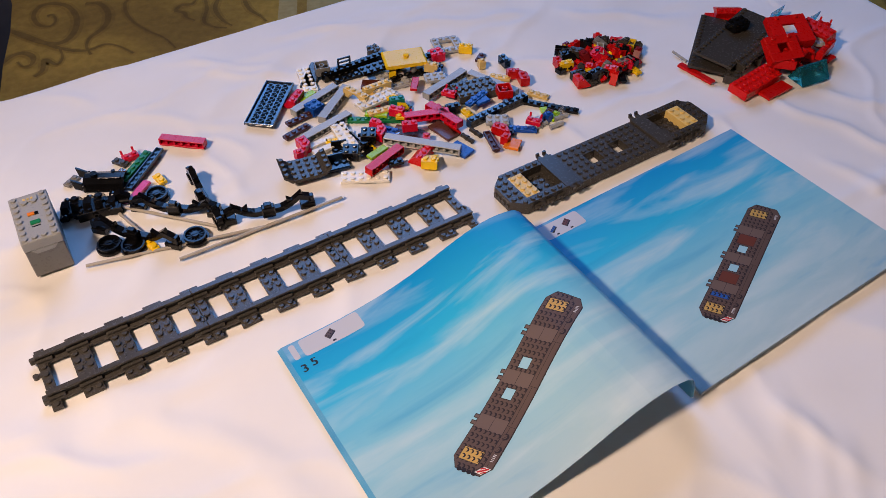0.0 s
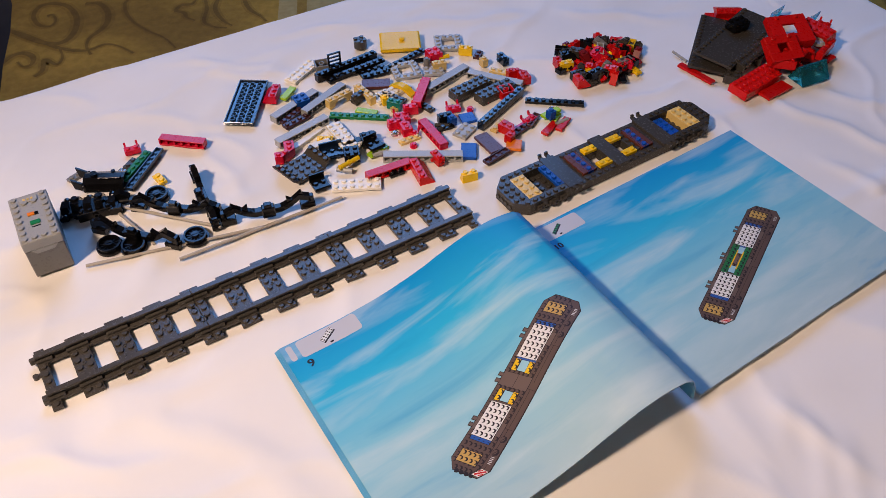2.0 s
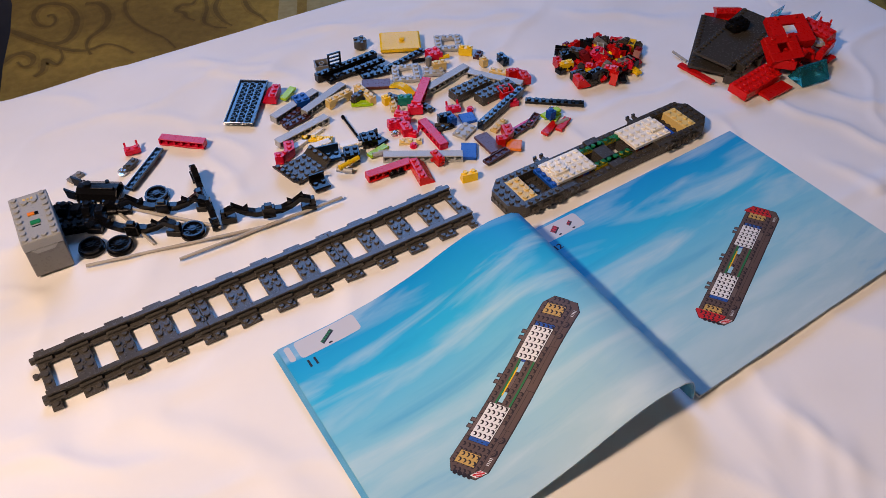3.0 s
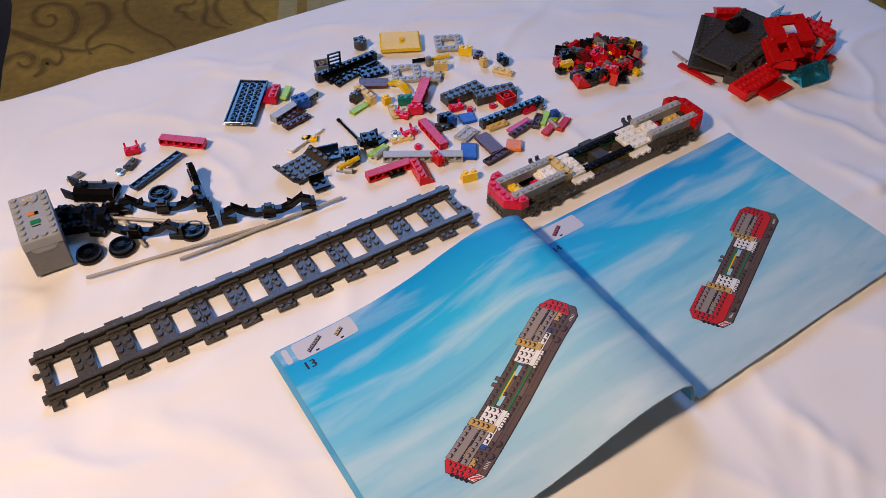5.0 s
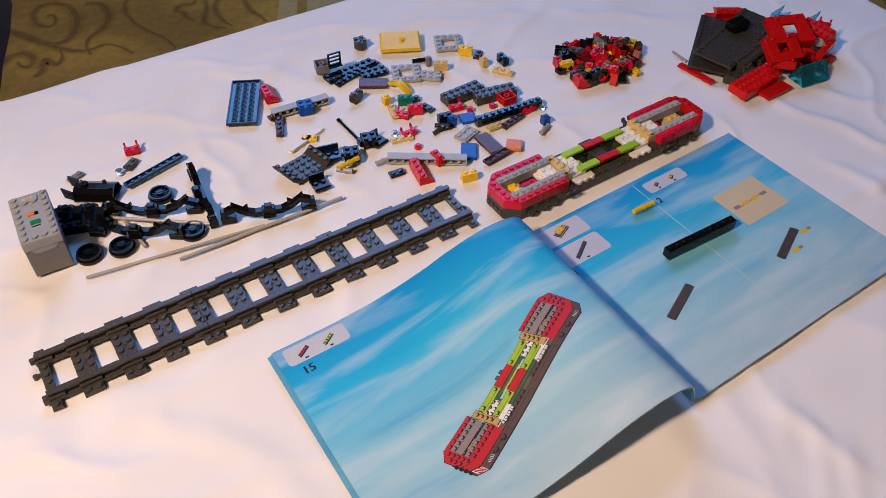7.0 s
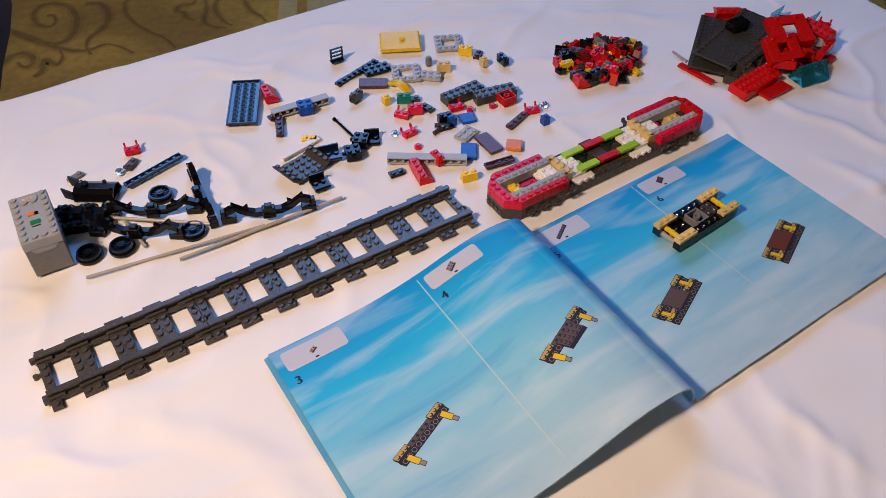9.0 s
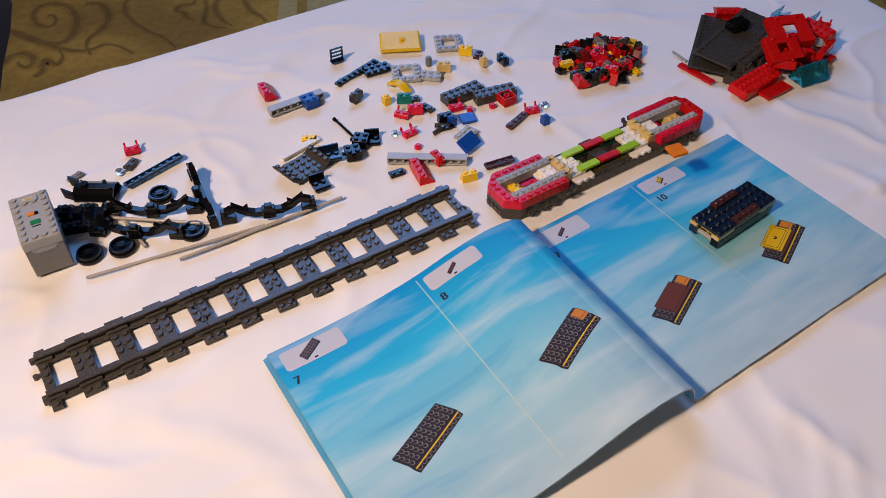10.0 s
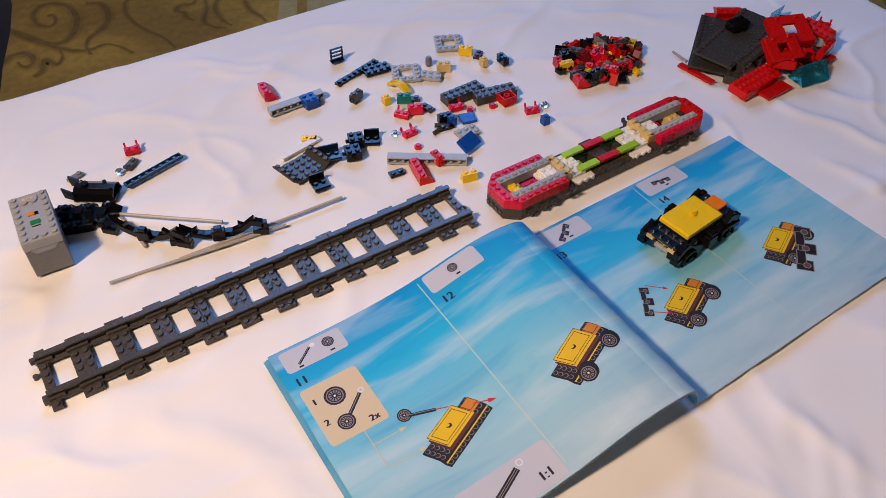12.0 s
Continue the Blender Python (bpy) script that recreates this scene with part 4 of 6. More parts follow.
    b.line("red", 50, 110, 62, 98, 0.8); b.line("red", 33, 86, 46, 76, 0.8)
    b.poly("red", (64, 96), (59.5, 97.8), (62.2, 100.5)); b.poly("red", (48, 74), (43.5, 75.8), (46.2, 78.5))
    frame_drawing(b, 38, 96, 2.6, 56)
    return spreads


def clip_s(points, lo, hi):
    """The part of a convex outline between two values of its first coordinate."""
    for limit, sign in ((lo, 1), (hi, -1)):
        out = []
        for p, q in zip(points, points[1:] + points[:1]):
            a, b = sign * (p[0] - limit), sign * (q[0] - limit)
            if a >= 0:
                out.append(p)
            if a * b < 0:
                w = a / (a - b)
                out.append((limit, p[1] + (q[1] - p[1]) * w))
        points = out
        if len(points) < 3:
            return []
    return points


INK_ORDER = list(INKS)
PAGE_MATS = [PAPER, PAPER_EDGE] + [INKS[n] for n in INK_ORDER]


def sheet_strip(s0, s1, front, back):
    """One strip of a leaf, s0 to s1 from the spine, printed on the right-hand side (up) and on the left-hand side (down)."""
    bm = bmesh.new()
    uv = bm.loops.layers.uv.new("UVMap")
    mid = (s0 + s1) / 2
    t = 0.00008

    def face(points, z, mat, left):
        vs = [bm.verts.new((s - mid, b - PAGE_H / 2, z)) for s, b in points]
        try:
            f = bm.faces.new(vs)
        except ValueError:
            return
        f.material_index = mat
        for loop, (s, b) in zip(f.loops, points):
            loop[uv].uv = ((PAGE_W - s) / PAGE_W * 1.27 if left else s / PAGE_W * 1.27 + 3.1, b / PAGE_H)
        f.normal_update()
        if (f.normal.z > 0) != (z > 0):
            f.normal_flip()

    e0, e1 = max(0.0, s0 - 0.00025), min(PAGE_W, s1 + 0.00025)
    corners = [(e0, 0), (e1, 0), (e1, PAGE_H), (e0, PAGE_H)]
    for page, z, left in ((front, t, False), (back, -t, True)):
        face(corners, z, 0, left)
        if page is None:
            continue
        for n, (color, pts) in enumerate(page.shapes):
            pts = [(PAGE_W - x, y) for x, y in pts] if left else list(pts)
            pts = clip_s([(x, min(max(y, 0.0005), PAGE_H - 0.0005)) for x, y in pts], e0, e1)
            if len(pts) >= 3:
                layer = 0.00003 + 0.0000006 * n * min(1, 250 / len(page.shapes))
                face(pts, z + (layer if z > 0 else -layer), 2 + INK_ORDER.index(color), left)
    edge = mid - s0
    for y in (-PAGE_H / 2, PAGE_H / 2):
        f = bm.faces.new([bm.verts.new(v) for v in ((-edge, y, -t), (edge, y, -t), (edge, y, t), (-edge, y, t))])
        f.material_index = 1
    return bm


def left_pose(s0, s1, lift, crest):
    a, b = left_surface(s0, PAGE_H / 2, 0, crest), left_surface(s1, PAGE_H / 2, 0, crest)
    o, x = (a + b) / 2, (b - a).normalized()
    y = left_surface(s0, PAGE_H, 0, crest) - left_surface(s0, 0, 0, crest)
    y = (y - x * y.dot(x)).normalized()
    z = x.cross(y)
    m = Matrix((x, y, z)).transposed().to_4x4()
    return Matrix.Translation(o + Vector((0, 0, lift))) @ m


def bend_normals(ob, s0, s1):
    """Shade the left-hand print of a strip as part of one smoothly arched page."""
    me, mid = ob.data, (s0 + s1) / 2
    turn = left_pose(s0, s1, 0, CRESTS[4]).to_3x3().inverted()

    def bent(s):
        d = turn @ (left_surface(min(s + 0.002, 0.2705), PAGE_H / 2, 0, CRESTS[4]) - left_surface(max(0, s - 0.002), PAGE_H / 2, 0, CRESTS[4]))
        d.y = 0
        d.normalize()
        return Vector((d.z, 0, -d.x))
    ends = bent(s0), bent(s1)
    normals = []
    for p in me.polygons:
        p.use_smooth = True
        for k in p.vertices:
            if p.normal.z < -0.5:
                t = (me.vertices[k].co.x + mid - s0) / (s1 - s0)
                normals.append(ends[0].lerp(ends[1], min(1, max(0, t))).normalized())
            else:
                normals.append(p.normal.copy())
    me.normals_split_custom_set(normals)


def flat_pose(s0, s1, lift, angle=0.0):
    mid = (s0 + s1) / 2
    return Matrix.Translation((0, -PAGE_H / 2, 0.003 + lift if not angle else 0.006)) @ Matrix.Rotation(-radians(angle), 4, "Y") @ Matrix.Translation((mid, 0, 0))


def booklet():
    spreads = printed_pages()
    book = thing("booklet", pose(*SPINE_TOP, 0, 0, 0, 2.4), "open glossy building booklet printed with blue sky pages", "booklet")
    bm = bmesh.new()
    box(bm, 0.001, -PAGE_H + 0.0004, 0.0002, PAGE_W - 0.0006, -0.0004, 0.0029)
    for z in (0.0007, 0.0013, 0.0019, 0.0025):
        box(bm, 0.002, -PAGE_H - 0.0001, z, PAGE_W + 0.0003, -0.0001, z + 0.00025)
    part("page_block", bm, PAPER_EDGE, book, "stack of remaining pages")
    cuts = [0.003 * k for k in range(10)] + [0.030 + 0.0085 * k for k in range(12)] + [0.132 + (PAGE_W - 0.132) / 8 * k for k in range(9)]
    turns = [row[0] for row in CRESTS[1:]]
    # the first left-hand page and the last right-hand page stay on their sides; the pages on the left sink as more are turned
    for n, (s0, s1) in enumerate(zip(cuts, cuts[1:])):
        odd = 0.000008 * (n % 2)

        def sinking(first, lift):
            rows = []
            for crest in CRESTS[first + 1:]:
                a, b = left_pose(s0, s1, lift, CRESTS[CRESTS.index(crest) - 1]), left_pose(s0, s1, lift, crest)
                t = crest[0]
                rows += [(t - 0.1333, a), (t - 0.1, a), (t, b), (t + 0.0333, b)]
            return rows + [(12.0, left_pose(s0, s1, lift, CRESTS[-1]))]
        ob = part("page_strip", sheet_strip(s0, s1, None, spreads[0][0]), PAGE_MATS, book)
        bend_normals(ob, s0, s1)
        # the leaves turned before, as a staggered stack under it
        bm, half = bmesh.new(), (s1 - s0) / 2 + 0.0002
        for level in range(3):
            ledge = 0.0013 * (level + 1) if s1 > PAGE_W - 0.001 else 0
            box(bm, -half, -PAGE_H / 2 + 0.0005 * level, 0.0002 + 0.0006 * level, half + ledge, PAGE_H / 2, 0.0005 + 0.0006 * level)
        part("turned_page", bm, PAPER_BACK, ob)
        TURNS.append((ob, [(0.0, left_pose(s0, s1, 0.0004 + odd, CRESTS[0]))] + sinking(0, 0.0004 + odd)))
        ob = part("page_strip", sheet_strip(s0, s1, spreads[8][1], None), PAGE_MATS, book)
        ob.matrix_local = flat_pose(s0, s1, 0.0002 + odd)
        for k, t in enumerate(turns):
            ob = part("page_strip", sheet_strip(s0, s1, spreads[k][1], spreads[k + 1][0]), PAGE_MATS, book)
            bend_normals(ob, s0, s1)
            lift = 0.0004 + (k + 1) * 0.00035 + odd
            a, b = flat_pose(s0, s1, 0.0002 + (8 - k) * 0.00035 + odd), left_pose(s0, s1, lift, CRESTS[k + 1])
            TURNS.append((ob, [(0.0, a), (t - 0.1333, a), (t - 0.1, a), (t - 0.0667, flat_pose(s0, s1, 0, 60)), (t - 0.0333, flat_pose(s0, s1, 0, 120)), (t, b), (t + 0.0333, b)] + sinking(k + 1, lift)))
    shifts = ((0.0, 0, 0), (0.8, -1, -0.5), (2.967, -2.0, -0.8), (4.0, -4.0, -2.0), (5.7, -5, -2.2), (8.0, -6.5, -2.0), (10.967, -6.3, -4.6))
    hop(book, [(t, pose(SPINE_TOP[0] + dx / 1000, SPINE_TOP[1] + dy / 1000, 0, 0, 0, 2.4)) for t, dx, dy in shifts], 0.0)


TURNS = []
booklet()


# ---------- toy bricks ----------
PIECES = {}


def hollow(bm, nx, ny, h):
    """A plate or brick lying on its studs: open underside with walls and tubes."""
    w, d, t = nx * S / 2 - 0.0001, ny * S / 2 - 0.0001, 0.0013
    studs(bm, nx, ny, 0.0)
    lo = len(bm.verts)
    box(bm, -w, -d, 0.0, w, d, 0.0012, 0.0002)
    box(bm, -w, -d, 0.001, w, -d + t, h, 0.0002); box(bm, -w, d - t, 0.001, w, d, h, 0.0002)
    box(bm, -w, -d + t, 0.001, -w + t, d - t, h, 0.0002); box(bm, w - t, -d + t, 0.001, w, d - t, h, 0.0002)
    for i in range(1, nx):
        for j in range(1, ny):
            ring(bm, ((i - nx / 2) * S, (j - ny / 2) * S, 0.001), 0.00325, 0.0024, h - 0.0013, 10)
    if ny == 1:
        for i in range(1, nx):
            cyl(bm, ((i - nx / 2) * S, 0, 0.001), 0.0016, h - 0.0013, 8)
    for k, v in enumerate(bm.verts):
        if k >= lo:
            v.co.z += 0.0017


def open_box(bm, w, d, h, nx):
    """A long brick with its hollow underside and the pins in it."""
    t = 0.0013
    box(bm, -w, -d, h - 0.0014, w, d, h, 0.0002)
    box(bm, -w, -d, 0, w, -d + t, h - 0.0010, 0.0002); box(bm, -w, d - t, 0, w, d, h - 0.0010, 0.0002)
    box(bm, -w, -d + t, 0, -w + t, d - t, h - 0.0010); box(bm, w - t, -d + t, 0, w, d - t, h - 0.0010)
    for i in range(1, nx):
        cyl(bm, ((i - nx / 2) * S, 0, 0.0004), 0.0016, h - 0.0015, 8)


def shape(kind, nx, ny):
    bm = bmesh.new()
    w, d = nx * S / 2 - 0.0001, ny * S / 2 - 0.0001
    if kind in ("plate", "brick"):
        h = P if kind == "plate" else B
        if kind == "brick" and ny == 1 and nx >= 6:
            open_box(bm, w, d, h, nx)
        else:
            box(bm, -w, -d, 0, w, d, h, 0.00025)
        studs(bm, nx, ny, h)
    elif kind == "tile":
        box(bm, -w + 0.0003, -d + 0.0003, 0, w - 0.0003, d - 0.0003, 0.0006)
        box(bm, -w, -d, 0.0004, w, d, P, 0.0003)
    elif kind in ("wedge_l", "wedge_r"):
        q = 1 if kind == "wedge_l" else -1
        pts = [(1.3, -1.5), (1.3, 0.1), (-0.3, 1.5), (-1.3, 1.5), (-1.3, 0.5), (0.0, 0.5), (0.0, -1.5)]
        prism(bm, [(x * S, q * y * S) for x, y in pts], 0, B)
        for x, y in ((-0.8, 1.0), (0.1, 0.75), (0.65, -0.1), (0.65, -1.0)):
            stud(bm, x * S, q * y * S, B)
    elif kind == "side_brick":
        box(bm, -w, -d, 0, w, d, P, 0.00025)
        for i in range(nx):
            cyl(bm, ((i - nx / 2 + 0.5) * S, -d - 0.0016, 0.0022), 0.0022, 0.0017, 12, "Y")
    elif kind == "underside":
        hollow(bm, nx, ny, P)
    elif kind == "open_brick":
        hollow(bm, nx, ny, B)
    elif kind == "beam":
        box(bm, -w, -d, 0, w, d, B, 0.00025)
        studs(bm, nx, ny, B)
        for i in range(1, nx):
            for y in (-d - 0.0002, d - 0.0004):
                ring(bm, ((i - nx / 2) * S, y, 0.0054), 0.0031, 0.0024, 0.0006, 12, "Y")
                # flat black disc paints the dark inside of the peg hole
                cyl(bm, ((i - nx / 2) * S, y + (0.00012 if y < 0 else 0.0004), 0.0054), 0.0024, 0.0001, 12, "Y", mat=1)
    elif kind == "slope":
        prism(bm, [(-d, 0), (d, 0), (d, 0.0016), (d - S + 0.0002 if ny > 1 else 0.001, B), (-d, B)], -w, w, "X")
        for i in range(nx):
            stud(bm, (i - nx / 2 + 0.5) * S, -d + S / 2, B)
    elif kind == "round":
        cyl(bm, (0, 0, 0), nx * S / 2 - 0.0004, B, 18)
        studs(bm, nx, nx, B)
        ring(bm, (0, 0, B), 0.0024, 0.0015, 0.0008, 10)
    elif kind == "dot":
        cyl(bm, (0, 0, 0), 0.0039, 0.0030, 16); cyl(bm, (0, 0, 0.003), 0.0024, 0.0017, 12)
    elif kind == "frame":
        for x0, y0, x1, y1 in ((-w, -d, w, -d + S), (-w, d - S, w, d), (-w, -d + S, -w + S, d - S), (w - S, -d + S, w, d - S)):
            box(bm, x0, y0, 0, x1, y1, P, 0.0002)
        studs(bm, nx, ny, P, skip=lambda i, j: 0 < i < nx - 1 and 0 < j < ny - 1)
    elif kind == "arch":
        pts = [(-w, 0), (-w + S * 0.9, 0)] + [(-(w - S * 0.9) * math.cos(a), 0.0075 * math.sin(a)) for a in (0.35, 0.8, 1.2, 1.57)]
        for side in (1, -1):
            q = [(side * x, z) for x, z in pts] + [(0, B), (-side * w, B)]
            prism(bm, q, -d, d, "Y")
        studs(bm, nx, ny, B)
    elif kind == "bow":
        top = [(-w + 2 * w * k / 8, 0.003 + 0.0066 * math.sin(math.pi * k / 8)) for k in range(9)]
        for (x0, z0), (x1, z1) in zip(top, top[1:]):
            prism(bm, [(x0, max(0, z0 - 0.004)), (x1, max(0, z1 - 0.004)), (x1, z1), (x0, z0)], -d, d, "Y")
    elif kind == "bar":
        cyl(bm, (-w, 0, 0.0016), 0.0016, 2 * w, 10, "X")
    elif kind == "pin":
        cyl(bm, (-w, 0, 0.0024), 0.0024, 2 * w, 12, "X"); ring(bm, (-0.0008, 0, 0.0024), 0.0030, 0.0022, 0.0016, 12, "X")
        ring(bm, (-w, 0, 0.0024), 0.0027, 0.002, 0.0008, 12, "X"); ring(bm, (w - 0.0008, 0, 0.0024), 0.0027, 0.002, 0.0008, 12, "X")
    elif kind == "lever":
        cyl(bm, (-w, 0, 0.0016), 0.0014, 2 * w, 8, "X"); cyl(bm, (-w, 0, 0.0016), 0.0021, 0.003, 8, "X"); box(bm, w - 0.003, -0.0035, 0, w + 0.005, 0.0035, 0.007, 0.0005)
    elif kind == "ladder":
        box(bm, -w, -0.001, 0, -w + 0.0018, 0.001, 0.017, 0.0002); box(bm, w - 0.0018, -0.001, 0, w, 0.001, 0.017, 0.0002)
        for k in range(4):
            box(bm, -w, -0.0008, 0.002 + k * 0.0045, w, 0.0008, 0.0036 + k * 0.0045)
        box(bm, -w, -0.004, 0, w, 0.004, 0.0016, 0.0002)
    elif kind == "clip":
        box(bm, -w, -d, 0, w, d, P * 1.6, 0.0003)
        studs(bm, nx, ny, P * 1.6)
        for x in (-w + 0.001, w - 0.003):
            prism(bm, [(d - 0.001, 0.002), (d + 0.004, 0.004), (d + 0.0045, 0.008), (d + 0.003, 0.0082), (d + 0.002, 0.0052), (d - 0.001, 0.005)], x, x + 0.002, "X")
    elif kind == "hinge":
        box(bm, -w, -d, 0, w, d, P, 0.0003); box(bm, -w, d - 0.002, P * 0.5, w, d, 0.010, 0.0003)
        cyl(bm, (-w, -d, 0.002), 0.002, 2 * w, 10, "X"); studs(bm, nx, max(1, ny - 1), P)
    elif kind == "bracket":
        box(bm, -w, -d, 0, w, d, B, 0.0004); studs(bm, nx, ny, B)
        ring(bm, (0, -d - 0.0018, 0.005), 0.0026, 0.0015, 0.002, 12, "Y"); cyl(bm, (-w - 0.003, 0, 0.005), 0.0022, 0.004, 10, "X")
    elif kind == "window":
        for x0, z0, x1, z1 in ((-w, 0, w, 0.004), (-w, 0.018, w, 0.0224), (-w, 0.004, -w + 0.005, 0.018), (w - 0.005, 0.004, w, 0.018)):
            box(bm, x0, -d, z0, x1, d, z1, 0.0003)
        studs(bm, nx, ny, 0.0224)
    elif kind == "cockpit":
        box(bm, -w + S, -d, 0, w - S, d, P, 0.0003)
        for s in (-1, 1):
            prism(bm, [(s * (w - S), 0), (s * w, 0.0075), (s * w, 0.0096), (s * (w - S * 1.2), P)], -d, d, "Y")
        studs(bm, nx - 2, ny, P)
        for j in range(ny):
            for s in (-1, 1):
                stud(bm, s * (w - 0.0035), (j - ny / 2 + 0.5) * S, 0.0083)
    elif kind == "hatch":
        prism(bm, [(-w, 0), (w, 0), (w, P), (w - 0.002, P + 0.0012), (-w + 0.002, P + 0.0012), (-w, P)], -d, d, "Y")
        cyl(bm, (0.002, 0, P + 0.0012), 0.0030, 0.002, 12); cyl(bm, (-0.001, 0, P + 0.0032), 0.0016, 0.006, 8, "X")
    elif kind == "wheel":
        cyl(bm, (0, 0, 0.001), 0.0090, 0.0016, 24)
    elif kind == "side_frame":
        # a cast locomotive side frame: two horn blocks, a dipped bar, a spring box
        bar = [(-0.040, 0.012), (-0.030, 0.016), (-0.022, 0.010), (-0.012, 0.006), (0.012, 0.006), (0.022, 0.010), (0.030, 0.016), (0.040, 0.012)]
        for (x0, z0), (x1, z1) in zip(bar, bar[1:]):
            prism(bm, [(x0, z0 - 0.0035), (x1, z1 - 0.0035), (x1, z1 + 0.0025), (x0, z0 + 0.0025)], -0.003, 0.003, "Y")
        for s in (-1, 1):
            box(bm, min(s * 0.030, s * 0.044), -0.004, 0, max(s * 0.030, s * 0.044), 0.004, 0.0065, 0.0006)
            box(bm, min(s * 0.038, s * 0.0435), -0.003, 0.004, max(s * 0.038, s * 0.0435), 0.003, 0.014, 0.0006)
            prism(bm, [(s * 0.026, 0.016), (s * 0.034, 0.017), (s * 0.0325, 0.0215)], -0.002, 0.002, "Y"); prism(bm, [(s * 0.018, 0.010), (s * 0.024, 0.013), (s * 0.018, 0.017)], -0.002, 0.002, "Y")
        box(bm, -0.006, -0.0075, 0.002, 0.006, 0.0, 0.014, 0.0008); box(bm, -0.0035, -0.0065, 0.013, 0.0035, -0.001, 0.017, 0.0006)
    elif kind == "motor":
        box(bm, -w, -d * 0.8, 0.002, w * 0.85, d * 0.8, 0.0075, 0.001)
        for k, (x, h) in enumerate(((-0.85, 0.013), (-0.5, 0.0165), (-0.12, 0.0145), (0.25, 0.0165), (0.62, 0.012))):
            prism(bm, [(-d * 0.85, 0.006), (-d * 0.55, h), (d * 0.45, h - 0.002), (d * 0.9, 0.005)], (x - 0.13) * w, (x + 0.13) * w, "X")
            cyl(bm, (x * w, -d * 0.78, 0.0055), 0.0034, -0.0035, 12, "Y"); ring(bm, (x * w, d * 0.8, 0.0055), 0.0036, 0.0020, 0.003, 12, "Y")
        cyl(bm, (-w * 0.5, 0, 0.0155), 0.0030, 0.0022, 14); cyl(bm, (w * 0.25, 0, 0.0155), 0.0030, 0.0022, 14)
        box(bm, -w * 1.06, -d * 1.1, 0.001, -w * 0.78, d * 1.1, 0.006, 0.0008); box(bm, w * 0.5, -d * 1.12, 0.0005, w * 0.95, -d * 0.5, 0.0085, 0.0008)
        prism(bm, [(w * 0.7, 0.004), (w * 1.15, 0.002), (w * 1.2, 0.006), (w * 0.9, 0.0125), (w * 0.7, 0.011)], d * 0.2, d * 0.75, "Y")
        cyl(bm, (w * 0.85, 0, 0.005), 0.0028, 0.008, 12, "X")
    elif kind == "shell":
        prof = [(-d, 0.002), (-d * 0.8, 0.009), (-d * 0.3, 0.012), (d * 0.3, 0.012), (d * 0.8, 0.009), (d, 0.002)]
        for (y0, z0), (y1, z1) in zip(prof, prof[1:]):
            prism(bm, [(y0, z0), (y1, z1), (y1 * 0.86, z1 - 0.0016), (y0 * 0.86, z0 - 0.0016)], -w * 0.6, w, "X")
        for s in (-1, 1):
            prism(bm, [(-w * 0.6, 0.010), (-w, 0.015), (-w * 0.95, 0.004), (-w * 0.6, 0.001)], s * d * 0.75 - 0.001, s * d * 0.75 + 0.001, "Y")
        box(bm, -w * 0.62, -d, 0, -w * 0.5, d, 0.009, 0.0008); cyl(bm, (-w * 0.2, 0, 0.011), 0.0035, 0.004, 14); cyl(bm, (w * 0.5, d * 0.5, 0.009), 0.002, 0.004, 10)
        box(bm, w * 0.55, -d * 0.9, 0.001, w * 1.05, d * 0.9, 0.005, 0.0008); box(bm, 0, -d * 0.5, 0.0115, w * 0.9, -d * 0.2, 0.0135, 0.0004)
    elif kind == "roof_plate":
        box(bm, -w, -d, 0, w, d, P, 0.0003)
        for i in range(nx):
            stud(bm, (i - nx / 2 + 0.5) * S, d - S / 2, P); stud(bm, (i - nx / 2 + 0.5) * S, -d + S / 2, P)
    elif kind == "cab":
        # a sloped cab front: a thick frame round a window hole, with cheeks under its ends
        hx, hy = w * 0.34, d * 0.36
        for x0, y0, x1, y1 in ((-w, -d, w, -hy), (-w, hy, w, d), (-w, -hy, -hx, hy), (hx, -hy, w, hy)):
            box(bm, x0, y0, 0.008, x1, y1, 0.0115, 0.0004)
        for x in (-w, w - 0.0016):
            prism(bm, [(-d, 0), (d, 0.004), (d, 0.0082), (-d, 0.0082)], x, x + 0.0016, "X")
        box(bm, -w + 0.0016, -d, 0.0, w - 0.0016, -d + 0.0016, 0.0084, 0.0003)
        for x in (-w * 0.5, w * 0.5):
            stud(bm, x, d - S / 2, 0.0115)
    elif kind == "screen":
        prism(bm, [(-d, 0), (d, 0), (d * 0.2, 0.018), (0, 0.018), (d * 0.8, 0.0015), (-d, 0.0015)][:4], -w, w, "X")
    else:
        raise ValueError(kind)
    return bm


KIND_WORDS = dict(plate="plate", brick="brick", tile="smooth tile", underside="plate lying upside down", open_brick="brick lying upside down", beam="beam with peg holes", slope="sloped brick",
                  round="round brick", dot="round stud piece", frame="square open frame plate", arch="arch brick", bow="curved bow piece", bar="long axle bar", pin="peg", lever="lever",
                  ladder="ladder", clip="clip plate", hinge="hinge plate", bracket="bracket brick", window="window frame brick", cockpit="double wedge slope plate", hatch="hatch tile with knob",
                  wedge_l="chamfered corner brick", wedge_r="chamfered corner brick", side_brick="brick with side studs", wheel="spoked train wheel", side_frame="locomotive side frame", motor="train motor housing", shell="locomotive shell part", roof_plate="long studded roof plate", screen="windscreen piece", cab="sloped cab front with window hole")
TRAIN_AT = ((0.0, 0.5470, -0.0180, 0.6), (0.25, 0.5490, -0.0200, 0.6), (1.62, 0.5480, -0.0200, 0.8), (2.18, 0.5420, -0.0200, 1.0), (3.7, 0.5365, -0.0200, 1.2))
